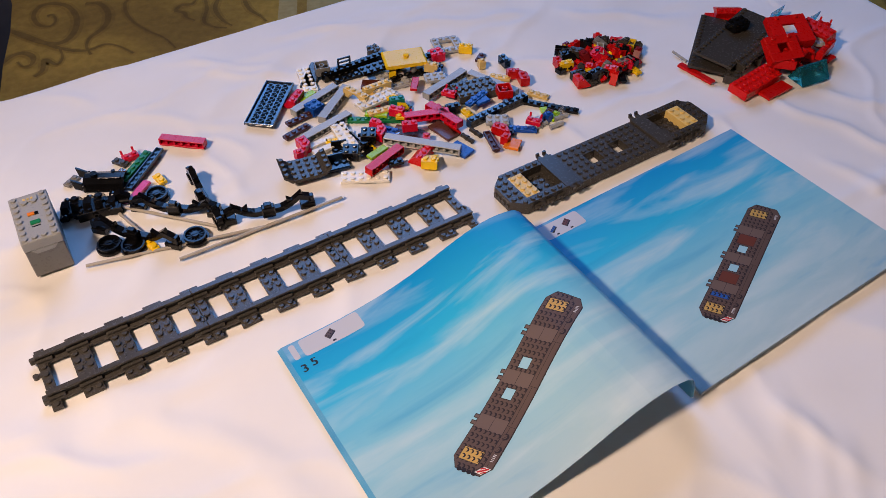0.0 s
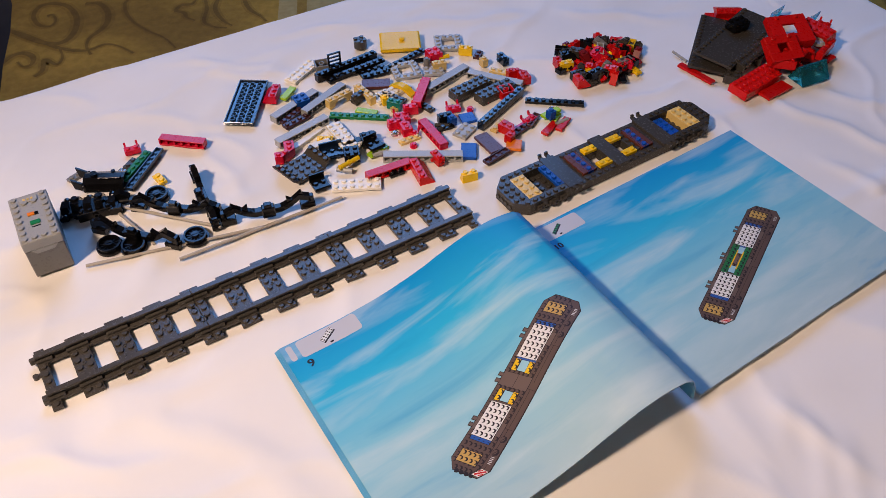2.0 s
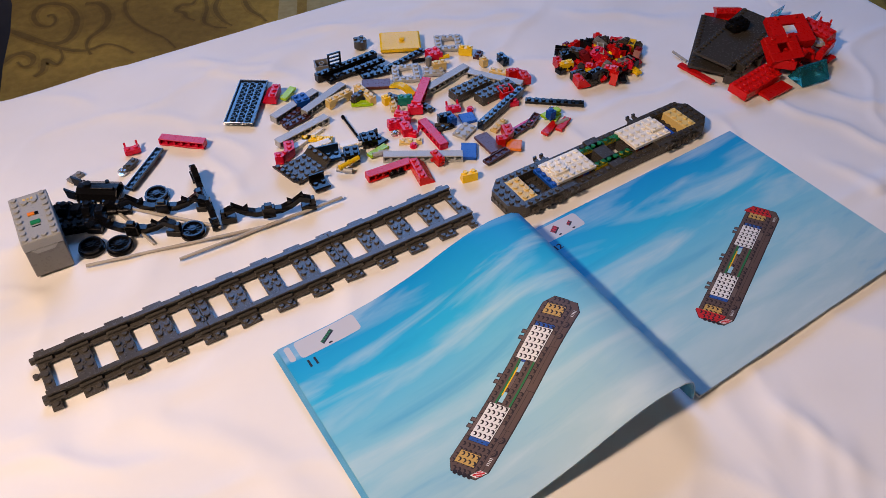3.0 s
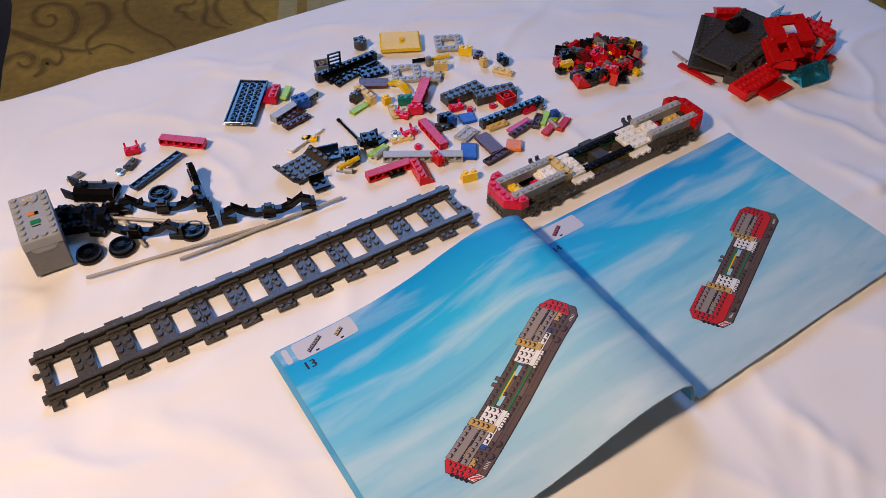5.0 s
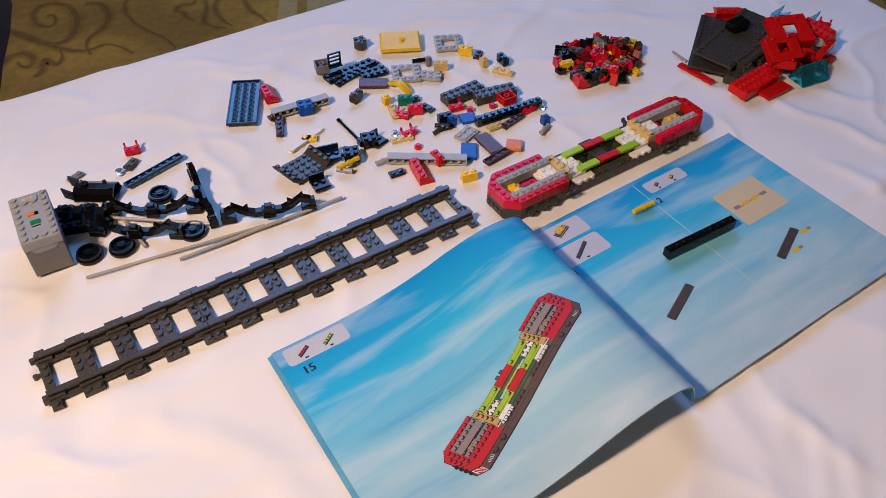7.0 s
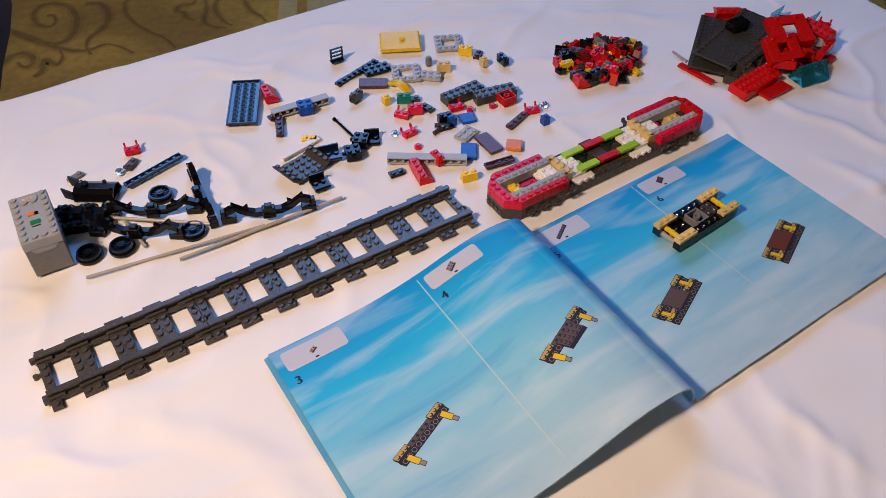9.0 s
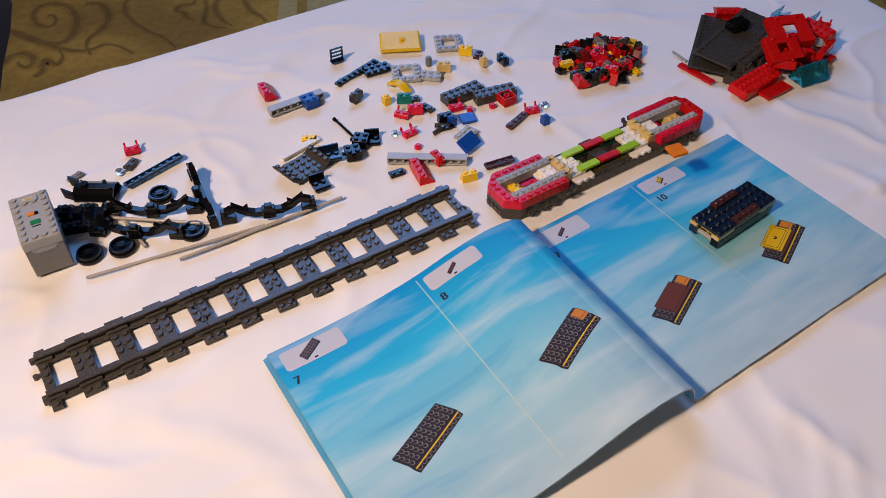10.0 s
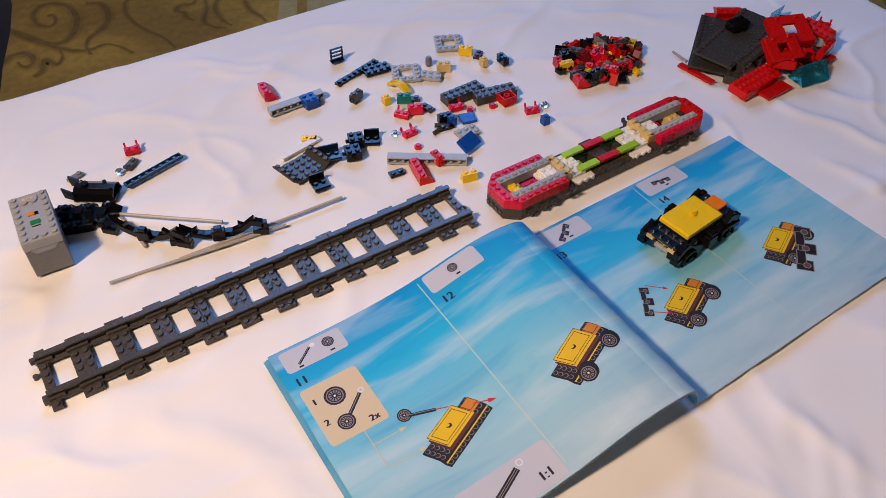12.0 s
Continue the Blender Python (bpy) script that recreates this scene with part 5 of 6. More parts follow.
BOGIE_AT = ((0, 0.5505, -0.1399, 5.5), (9.7, 0.5817, -0.1539, 6.2), (10.967, 0.5812, -0.1386, 6.4), (11.27, 0.5488, -0.1507, 6.7), (11.47, 0.5367, -0.1456, 6.7))


def carrier_pose(table, t):
    now = [row for row in table if row[0] <= t + 1e-6][-1]
    return pose(now[1], now[2], 0.0 if table is TRAIN_AT else 0.0062, 0, 0, now[3])


def wheel_parts(ob, color):
    """Flanged tyre, rim, hub with a cross hole and twelve spokes on a wheel's disc."""
    black = plastic(color)
    if "spoke" not in PIECES:
        bm = bmesh.new(); ring(bm, (0, 0, 0), 0.0118, 0.0090, 0.0028, 28); PIECES["tyre"] = mesh_of("tyre", bm, black)
        bm = bmesh.new(); ring(bm, (0, 0, 0.0024), 0.0104, 0.0088, 0.0040, 28); PIECES["rim"] = mesh_of("rim", bm, black)
        bm = bmesh.new(); cyl(bm, (0, 0, 0.001), 0.0034, 0.0056, 14); box(bm, -0.0024, -0.0008, 0.0064, 0.0024, 0.0008, 0.0070); PIECES["hub"] = mesh_of("hub", bm, black)
        bm = bmesh.new(); box(bm, 0.002, -0.0004, 0.003, 0.0092, 0.0004, 0.0046); PIECES["spoke"] = mesh_of("spoke", bm, black)
    for name in ("tyre", "rim", "hub"):
        new(name, PIECES[name]).parent = ob
    for k in range(12):
        sp = new("spoke", PIECES["spoke"])
        sp.parent = ob
        sp.matrix_local = pose(0, 0, 0, 0, 0, 30 * k)


def loose(kind, color, nx, ny, *states, group="", where="on white tablecloth"):
    """A toy piece. States: (seconds, x, y, z, turn, tip, roll) on the table in millimetres and degrees, or (seconds, 'train' or 'bogie', x, y, z, turn) in studs and plates."""
    key = (kind, color, nx, ny)
    if key not in PIECES:
        PIECES[key] = mesh_of(kind, shape(kind, nx, ny), plastic(color), plastic("black"))
    rows = []
    for k, st in enumerate(states):
        t = st[0]
        if st[1] in ("train", "bogie"):
            table = TRAIN_AT if st[1] == "train" else BOGIE_AT
            local = pose(st[2] * S, st[3] * S, st[4] * P, *(st[6:8] if len(st) > 6 else (0, 0)), st[5])
            until = states[k + 1][0] if k + 1 < len(states) else 99
            rows.append((t, carrier_pose(table, t) @ local))
            rows += [(row[0], carrier_pose(table, row[0]) @ local) for row in table if t + 0.11 < row[0] < until]
        else:
            x, y, z, rz, rx, ry = (tuple(st[1:]) + (0,) * 6)[:6]
            rows.append((t, Matrix.Translation((x / 1000, y / 1000, z / 1000)) @ pose(0, 0, 0, 0, 0, rz) @ pose(0, 0, 0, rx, ry, 0)))
    ob = new("wheelset" if kind == "wheel" else "toy_" + kind if kind in ("brick", "plate", "tile", "ladder", "motor") else kind + "_piece", PIECES[key])
    ob.matrix_world = rows[0][1]
    size = "" if kind in ("wheel", "dot", "side_frame", "motor", "shell", "ladder", "lever", "bar", "pin") else f"{min(nx, ny)}x{max(nx, ny)} "
    end = "on toy train" if len(states) > 1 and states[-1][1] == "train" else where
    tagged(ob, f"{color.replace('_', ' ')} plastic {size}{KIND_WORDS[kind]} {end}", "toy brick" if kind not in ("wheel", "side_frame", "motor") else "toy train part", group or "loose toy bricks")
    if kind == "wheel":
        wheel_parts(ob, color)
    if len(rows) > 1:
        hop(ob, rows)
    return ob


# ---------- the train floor ----------
def train_floor():
    ob = thing("train_floor", carrier_pose(TRAIN_AT, 0), "dark grey plastic toy train floor with chamfered ends", "toy train", "")
    g = plastic("dark_grey")
    bm = bmesh.new()
    for s in (-1, 1):
        pts = [(s * 16, -1.6), (s * 14.4, -3), (s * 8.7, -3), (s * 8.7, 3), (s * 14.4, 3), (s * 16, 1.6)]
        prism(bm, [(x * S, y * S) for x, y in pts], 0, P)
        box(bm, min(s * 4, s * 8.7) * S, -3 * S, 0, max(s * 4, s * 8.7) * S, 3 * S, B, 0)
        studs(bm, 4, 4, P, x0=8.2 if s > 0 else -12.2)
    for x0, y0, x1, y1 in ((-4, -3, 4, -1), (-4, 1, 4, 3), (-4, -1, -3, 1), (-1, -1, 1, 1), (3, -1, 4, 1)):
        box(bm, x0 * S, y0 * S, 0.0002, x1 * S, y1 * S, B, 0)
    studs(bm, 32, 6, B, skip=lambda i, j: (13 <= i <= 14 or 17 <= i <= 18) and j in (2, 3) or abs(i - 15.5) > 8.4 or 6.2 < abs(i - 15.5) < 8.8)
    part("base", bm, g, ob)
    for s in (-1, 1):
        bm = bmesh.new()
        pts = [(s * 16, -1.6), (s * 14.4, -3), (s * 13.9, -3), (s * 13.9, 3), (s * 14.4, 3), (s * 16, 1.6)]
        prism(bm, [(x * S, y * S) for x, y in pts], P + 0.0001, B + P)
        for y0 in (-3, 2):
            box(bm, min(s * 8.7, s * 13.9) * S, y0 * S, P + 0.0001, max(s * 8.7, s * 13.9) * S, (y0 + 1) * S, B + P, 0.0002)
            for k in range(5):
                stud(bm, s * (9.4 + k) * S, (y0 + 0.5) * S, B + P)
        for k in range(6):
            if k not in (0, 5):
                stud(bm, s * 15.4 * S, (k - 2.5) * S, B + P)
            stud(bm, s * 14.5 * S, (k - 2.5) * S, B + P)
        for k in range(4):
            cyl(bm, (s * 16 * S, (k - 1.5) * S * 0.8, 0.0052), 0.0024, s * 0.0012, 10, "X")
        part("end_rim", bm, g, ob)
        bm = bmesh.new()
        box(bm, (s * 12.9 - 1) * S, -2 * S, (B if s < 0 else P) + 0.0001, (s * 12.9 + 1) * S, 2 * S, B + P, 0.0002)
        studs(bm, 2, 4, B + P, x0=s * 12.9 - 1)
        part("end_plate", bm, plastic("tan"), ob, "tan studded plate")
        bm = bmesh.new()
        box(bm, (s * 7.6 - 1.05) * S, -3 * S, B + 0.0001, (s * 7.6 + 1.05) * S, 3 * S, B + P, 0.0003)
        for y in (-3, 3):
            q = 1 if y > 0 else -1
            for dx in (-0.5, 0.5):
                prism(bm, [(y * S, B), (y * S + q * 0.005, B + 0.001), (y * S + q * 0.006, B + 0.005), (y * S + q * 0.0042, B + 0.0052), (y * S + q * 0.0035, B + 0.003), (y * S, B + P)], (s * 7.6 + dx - 0.22) * S, (s * 7.6 + dx + 0.22) * S, "X")
        part("cross_tile", bm, g, ob)
        for y in (-3, 3):
            for x in (9.6, 11.2, 13):
                bm = bmesh.new()
                q = 1 if y > 0 else -1
                box(bm, (s * x - 0.5) * S, min(y * S, y * S + q * 0.0030), 0.0030, (s * x + 0.5) * S, max(y * S, y * S + q * 0.0030), 0.0085, 0.0006)
                cyl(bm, ((s * x) * S, y * S, 0.0058), 0.0020, q * 0.0048, 10, "Y")
                part("axle_box", bm, g, ob)
    hop(ob, [(t, pose(x, y, 0, 0, 0, rz)) for t, x, y, rz in TRAIN_AT], 0.0)


train_floor()


# ---------- loose pieces ----------
loose("underside", "navy", 10, 4, (0, 296.7, 244.5, 0, -130.6), (0.4, 289.2, 252.2, 0, -133.3), (1.2, 276.5, 260.1, 0, -124.7), (5.9, 274.1, 261.7, 0, -116.5), (9.9, "bogie", 0, 0, 5.5, 0, 180))
loose("slope", "pink_red", 3, 2, (0, 321.1, 236.8, 0, 40.2), (0.4, 315.7, 237.7, 0, 43.5), (1.2, 304.6, 257.7, 0, 52.3), (5.9, 304.1, 259.9, 0, -97.5), (9.95, 304, 265, 0, -94.8))
loose("tile", "lime", 3, 1, (0, 336.7, 236.6, 0, 21.7), (1.2, 321.9, 252.9, 0, 36.9), (5, 320.2, 255.3, 0, 49.1), (6.2, "train", -3.2, 1.5, 5, 0))
loose("brick", "light_grey", 8, 1, (0, 342.2, 218.5, 4, 18.2, -90), (0.4, 333.9, 215.5, 4, 16.1, -90), (1.2, 319.1, 220.3, 4, 19.6, -90), (5.2, 320.3, 226.4, 4, 15.7, -90), (5.9, 322, 216.5, 4, -4.2, -90), (9.95, 321.4, 224.7, 4, 1.3, -90))
loose("brick", "light_grey", 8, 1, (0, 358.8, 202.2, 4, 38.5, -90), (0.4, 355.2, 205, 4, 31.4, -90), (1.2, 351.4, 214.5, 4, 22.6, -90), (4.3, "train", -10.7, 1.5, 4, 0))
loose("brick", "light_grey", 8, 1, (0, 329.8, 167.7, 4, 13.3, -90), (0.4, 315.7, 168.5, 4, 7.7, -90), (1.2, 306.4, 175.2, 4, 11.4, -90), (4.5, "train", 10.7, 1.5, 4, 0))
loose("brick", "light_grey", 8, 1, (0, 475.4, 164.6, 8, 16.2, -90), (0.4, 487.4, 170.5, 4, 20.1, -90), (1.2, 485.1, 176.8, 4, 13.7, -90), (4.4, "train", -10.7, -1.5, 4, 0))
loose("brick", "light_grey", 8, 1, (0, 518.3, 145.4, 4, -67.1, -90), (0.4, 524.4, 146.2, 4, -57.8, -90), (1.2, 525.4, 149.3, 4, -53.2, -90), (4.6, "train", 10.7, -1.5, 4, 0))
loose("plate", "dark_brown", 4, 1, (0, 312.9, 203.6, 0, 6.8), (1.2, 308, 212.5, 0, 26.8), (5.2, 301.2, 222.7, 0, 6.6), (9.93, "bogie", 0, -1.5, 5, 0))
loose("plate", "dark_brown", 4, 1, (0, 300.9, 185, 0, 14.3), (1.2, 308.6, 201.5, 0, 10.8), (5.2, 289.2, 202.8, 0, -111.4), (9.95, "bogie", 0, 1.5, 5, 0))
loose("underside", "dark_brown", 4, 1, (0, 463.6, 62.7, 0, -104.6), (0.4, 456.5, 47, 0, 25.6), (1.2, 454, 39.9, 0, 10), (8.8, 450.8, 30.3, 0, -7.2), (10.4, "bogie", -1.5, 0, 5, 90))
loose("plate", "dark_brown", 4, 1, (0, 493.8, 77.8, 0, -110.4), (1.2, 502.8, 64.6, 0, 12), (5.2, 503.8, 81.3, 0, 12.5), (8.8, 507.9, 79.4, 0, 19.8), (10.35, "bogie", 2, 0, 5, 90))
loose("brick", "blue", 2, 2, (0, 333, 209, 0, 15.9), (1.2, 326.2, 227.8, 0, -0.5), (5.2, 321.6, 220.3, 0, -10.4), (5.9, 325.4, 215.5, 0, -12.5), (9.95, 334.2, 223.5, 0, 4.6))
loose("plate", "white", 6, 2, (0, 351, 265.5, 0, -103.8), (0.4, 352.3, 283.9, 0, 27.9), (1.2, 353.9, 284.3, 0, 29.4), (2.1, "train", -6.65, 1, 4, 0))
loose("plate", "white", 6, 2, (0, 395.5, 183.9, 6, 6.4), (0.4, 413.3, 195.4, 0, 0.2), (1.2, 419.4, 193.6, 0, 12.5), (2.15, "train", -6.65, -1, 4, 0))
loose("plate", "white", 6, 2, (0, 337.4, 145.2, 4, -96.1), (0.4, 340.2, 149.5, 0, -82.2), (1.2, 336.8, 148.8, 3, -90), (2.5, "train", 6.4, 1, 4, 0))
loose("plate", "white", 6, 2, (0, 327.2, 83.1, 0, -28.7), (0.4, 323.6, 76.4, 0, -37.1), (1.2, 314.4, 77.2, 0, -26.6), (2.45, "train", 6.4, -1, 4, 0))
loose("plate", "white", 2, 2, (0, 341.7, 152.2, 0, -31.9), (1.2, 335.2, 139.6, 0, -93.2), (2.16, "train", -8.2, 0, 5, 0))
loose("plate", "white", 2, 2, (0, 409.9, 192.5, 4, -8.1), (1.2, 410.5, 193.9, 0, 6.9), (2.52, "train", 8.2, 0, 5, 0))
loose("tile", "white", 6, 1, (0, 316.1, 156, 0, 5.5), (1.2, 318.4, 157.3, 0, 8.8), (2, 303.4, 168.4, 0, 21.2), (9, 292.2, 158.2, 0, 12.7))
loose("beam", "black", 10, 1, (0, 406.2, 257.6, 0, 3.1), (0.4, 398.6, 265.9, 0, 13.3), (1.2, 399.4, 262.5, 0, 5.5), (6.63, 537.6, -158.7, 6.5, -1.1), (8.2, "bogie", 0, -1.5, 0, 0))
loose("plate", "black", 8, 2, (0, 406.9, 249.9, 0, 2), (0.4, 409.2, 243.7, 0, 0.1), (1.2, 401, 256.4, 0, 5.8), (8.3, "bogie", 0, 0, 0, 0))
loose("plate", "black", 8, 1, (0, 469.5, 228.6, 5, 3.7), (0.4, 476.8, 244.9, 0, -20.3), (1.2, 463.1, 243.4, 0, 12.8), (4.4, 405.5, 248.2, 0, 17.1), (8.3, 405.8, 249.4, 0, 18.1))
loose("plate", "black", 4, 2, (0, 419.1, 234.6, 9, -0.8), (1.2, 422, 239.5, 0, -5.5), (8.3, 428.1, 243.2, 0, -3.1))
loose("ladder", "black", 2, 1, (0, 395.2, 258.5, 3, -4.2), (1.2, 386.7, 265.5, 8, -2.9), (8.3, 398.8, 285.3, 0, -0.4))
loose("open_brick", "medium_grey", 2, 2, (0, 371.1, 266.7, 3, -16.4), (1.2, 374.7, 274.7, 0, -14.7), (8.35, "bogie", 0, 0, -0.3, 0))
loose("round", "dark_grey", 2, 2, (0, 440.4, 272.9, 0, 0), (1.2, 435.9, 297.4, 0, 0), (8.4, "bogie", 2, 0, 0, 0))
loose("hatch", "yellow", 6, 4, (0, 455.2, 226, 14, -17.9), (0.4, 473.9, 271.8, 5, -0.3, 8), (1.2, 477.7, 275.4, 3, -25.9, 7), (10.73, "bogie", -0.3, 0, 6, 0))
loose("frame", "light_grey", 4, 4, (0, 523.5, 244.8, 0, -15.3), (1.2, 527.5, 247.4, 0, -25.5))
loose("frame", "light_grey", 4, 4, (0, 433.6, 213.7, 0, -6.6), (0.4, 448.6, 225.7, 0, -2.5), (1.2, 454.9, 223.8, 0, -13.7), (2.3, 452.5, 218.5, 0, -24.2))
loose("plate", "light_grey", 3, 2, (0, 469.9, 183.6, 8, -19.4), (0.4, 481.8, 207.1, 0, -15.7), (1.2, 481.4, 205.3, 0, -25.1), (5, 473.8, 199.3, 0, -39.6))
loose("bow", "yellow", 4, 1, (0, 410.9, 168.1, 4, -75.1), (1.2, 431.8, 191.7, 0, -68.2), (5, 431.6, 197, 0, -73.9))
loose("tile", "brown", 4, 2, (0, 411.9, 216, 0, -35.8), (1.2, 413.3, 217.8, 0, -27.4), (4.5, 411.4, 220.9, 0, -29.8), (9.37, "bogie", -1, 0, 3, 90))
loose("arch", "tan", 4, 1, (0, 380.1, 200.7, 4, -69.5), (0.4, 374, 203.8, 0, 10.6), (1.2, 363.6, 210.3, 0, 10.9), (4.95, "train", -6.6, 0, 4, 90))
loose("arch", "tan", 4, 1, (0, 405.7, 201.1, 4, 0.5), (0.4, 394.6, 200.3, 0, -67.1), (1.2, 391.2, 202.5, 0, -83), (5.3, "train", 6.6, 0, 4, 90))
loose("bracket", "dark_grey", 1, 2, (0, 452.5, 233.2, 0, -82.8), (1.2, 382.2, 201.1, 0, -70.9), (4.5, 381.6, 204.6, 0, -64.1))
loose("plate", "green", 8, 1, (0, 382.6, 158.3, 0, -30.5), (0.4, 375.8, 167.3, 0, -39.4), (1.2, 368.9, 173.9, 0, -35.8), (2.3, 378.5, 183.5, 0, -28), (2.68, "train", 0, 1.5, 3, 0))
loose("tile", "lime", 3, 1, (0, 383.7, 163, 4, -38.8), (0.4, 375.5, 181.2, 0, -43.1), (1.2, 379.6, 177.4, 0, -46.8), (2.3, 382.8, 193.6, 0, -27.8), (5, 375.8, 186.6, 0, 16.8), (6.25, "train", 3.2, 1.5, 5, 0))
loose("tile", "lime", 3, 1, (0, 353.6, 106.1, 4, 16.4), (0.4, 357.8, 113.1, 0, 9.8), (1.2, 356, 113.2, 0, 18.3), (2, 357.4, 112.3, 0, 12.3), (6.35, "train", 3.2, -1.5, 5, 0))
loose("tile", "lime", 3, 1, (0, 541.3, 71.6, 0, -106.9), (1.2, 543.9, 68, 3, 5.9), (4.9, 534.5, 67, 0, 39.3), (6.3, "train", -3.2, -1.5, 5, 0))
loose("plate", "yellow", 2, 1, (0, 404.4, 141.6, 6, -31.9), (1.2, 391.6, 167.6, 0, -2), (1.66, "train", -2, -1.5, 3, 0))
loose("plate", "yellow", 2, 1, (0, 325.8, 149.8, 0, -22.6), (0.4, 323.5, 160.7, 0, -9), (1.2, 322.5, 161.3, 0, -6.7), (1.67, "train", -2, 1.5, 3, 0))
loose("plate", "yellow", 2, 1, (0, 394.2, 69.1, 4, -24.7), (0.4, 402.5, 48.9, 0, -25.6), (1.2, 402.3, 24.9, 0, -5.2), (1.68, "train", 2, -1.5, 3, 0))
loose("plate", "yellow", 2, 1, (0, 469.8, 118.9, 0, -87.2), (1.2, 319.8, 106.6, 0, 7.8), (1.7, "train", 2, 1.5, 3, 0))
loose("plate", "yellow", 2, 1, (0, 154.9, 186.4, 0, -78.6), (2.1, 307.1, 167.6, 0, -28.2))
loose("plate", "yellow", 2, 1, (0, 119, 100.8, 0, -78.3), (1.75, 320.1, 157.8, 0, -31.9), (4.7, "train", -13, 0, 4, 90))
loose("plate", "blue", 4, 2, (0, 378.8, 137.6, 0, -53.7), (0.4, 371.3, 149.7, 0, -54.4), (1.2, 370.4, 146.9, 0, -62), (1.75, "train", 9.8, 0, 1.5, 90))
loose("plate", "blue", 4, 1, (0, 378.9, 125.7, 0, -46.8), (0.32, "train", -9.1, 0, 3, 90))
loose("plate", "blue", 4, 1, (0, 503.1, 64.3, 0, -35.9), (1.7, "train", -4.5, 0, 3, 90))
loose("plate", "blue", 4, 1, (0, 486.6, 125.8, 8, 19.8), (1.72, "train", 4.5, 0, 3, 90))
loose("tile", "brown", 4, 2, (0, 399, 122.2, 0, -51.6), (0.28, "train", -4.7, 0, 3, 90))
loose("tile", "brown", 4, 2, (0, 398.6, 115.7, 0, -44), (0.3, "train", 4.7, 0, 3, 90))
loose("tile", "dark_grey", 6, 2, (0, 360.1, 270.9, 0, 49.2), (0.34, "train", 0, 0, 3, 90))
loose("lever", "black", 6, 1, (0, 344.3, 146.6, 5, -84.1), (1.2, 345.6, 158.8, 0, -88.4), (2.3, 351.9, 159.5, 0, -93.9), (4.4, 348.1, 157.3, 0, -87.4), (8.4, 345.9, 160.8, 0, -85), (11.7, "bogie", 0, 0, 1, 0))
loose("bracket", "black", 2, 2, (0, 356.5, 128.9, 6, -31.9), (1.2, 356.5, 129.8, 0, -13.6), (4.4, 356.8, 129, 0, -14.5), (8.4, 349.2, 132.7, 0, -40.1), (11.7, 345, 135.8, 0, -18))
loose("bracket", "black", 2, 2, (0, 331.4, 121, 0, -31.9), (1.2, 330.6, 117.7, 0, -21), (8.4, 333.1, 119.9, 0, -14.7))
loose("hinge", "black", 2, 2, (0, 324.4, 132.3, 0, -19.4), (1.2, 356.3, 118.5, 5, 5.5), (2.3, 364.3, 127.7, 0, 15), (8.4, 361.5, 132.2, 0, -26.1))
loose("hinge", "navy", 3, 2, (0, 311.7, 114.8, 0, -9.8), (1.2, 317.2, 135.2, 0, -10.3), (2.3, 311.4, 131.8, 0, -12.2))
loose("hinge", "black", 2, 2, (0, 348.2, 117.5, 0, -18.2), (1.2, 286.3, 91.8, 0, -4.8), (2, 284.5, 97.4, 0, -2.4))
loose("cockpit", "dark_grey", 6, 4, (0, 280, 119.8, 5, -10.5, 0), (0.4, 292.8, 124.1, 0, -5), (1.2, 280.5, 127.8, 0, 13.9))
loose("brick", "red", 6, 1, (0, 353.9, 83.7, 9, 19.2, -90), (0.4, 342.3, 80.2, 4, -9.7, -90), (1.2, 337.5, 80, 4, -15.4, -90), (2, 350.5, 72.9, 4, -3.9, -90), (5.85, "train", -10.4, -2.5, 4, 0))
loose("tile", "red", 3, 1, (0, 445.9, 187.5, 6, 52.4), (1.2, 528.9, 50.1, 0, 23), (5.95, "train", 0, 1.5, 5, 0))
loose("brick", "pink_red", 6, 1, (0, 436.1, 117.8, 10, -77.4, -90), (0.4, 431.4, 119.9, 4, 57.1, -90), (1.2, 413.4, 104.4, 4, -92.9, -90), (5.35, "train", 10.4, 2.5, 4, 0))
loose("brick", "pink_red", 6, 1, (0, 423.6, 123.7, 10, -20, -90), (0.4, 441.6, 189.9, 4, -85.6, -90), (1.2, 447.2, 165.8, 8, 46, -90), (5.4, "train", 10.4, -2.5, 4, 0))
loose("tile", "magenta", 4, 1, (0, 131.4, 179.1, 0, 40.5), (1.9, 505, 67.8, 0, 9.5), (5, 504.7, 70.8, 0, 10.6), (6.45, "train", -10, 1, 2, 0))
loose("brick", "pink_red", 6, 1, (0, 190.7, 225.1, 4, -40.8, -90), (5.8, "train", -10.4, 2.5, 4, 0))
loose("tile", "red", 3, 1, (0, 442.2, 104, 0, -94.2), (1.2, 545.5, 48.5, 0, 28.4), (6.03, "train", 0, -1.5, 5, 0))
loose("wedge_l", "pink_red", 3, 3, (0, 368.9, 133.9, 5, -51.5), (1.2, 393.9, 130.7, 0, -11.1), (4.72, "train", -14.7, -1.5, 4, 180))
loose("slope", "red", 4, 2, (0, 392.8, 83, 0, 31.1), (0.4, 384.8, 60.3, 0, -99.6), (1.2, 377.6, 58.6, 0, -100.9))
loose("bracket", "red", 1, 2, (0, 405.8, 96.3, 0, -31.9), (0.4, 405.4, 57.6, 0, -3.2), (1.2, 400.7, 67.3, 0, 1.4))
loose("brick", "light_grey", 10, 1, (0, 393.8, 87.4, 8, -46, -90), (0.4, 387.6, 74.5, 4, -28.6, -90), (1.2, 386.6, 74.1, 4, -23.7, -90), (2, 387.9, 73.8, 4, -31, -90), (6, 389.2, 68.2, 4, -33.6, -90))
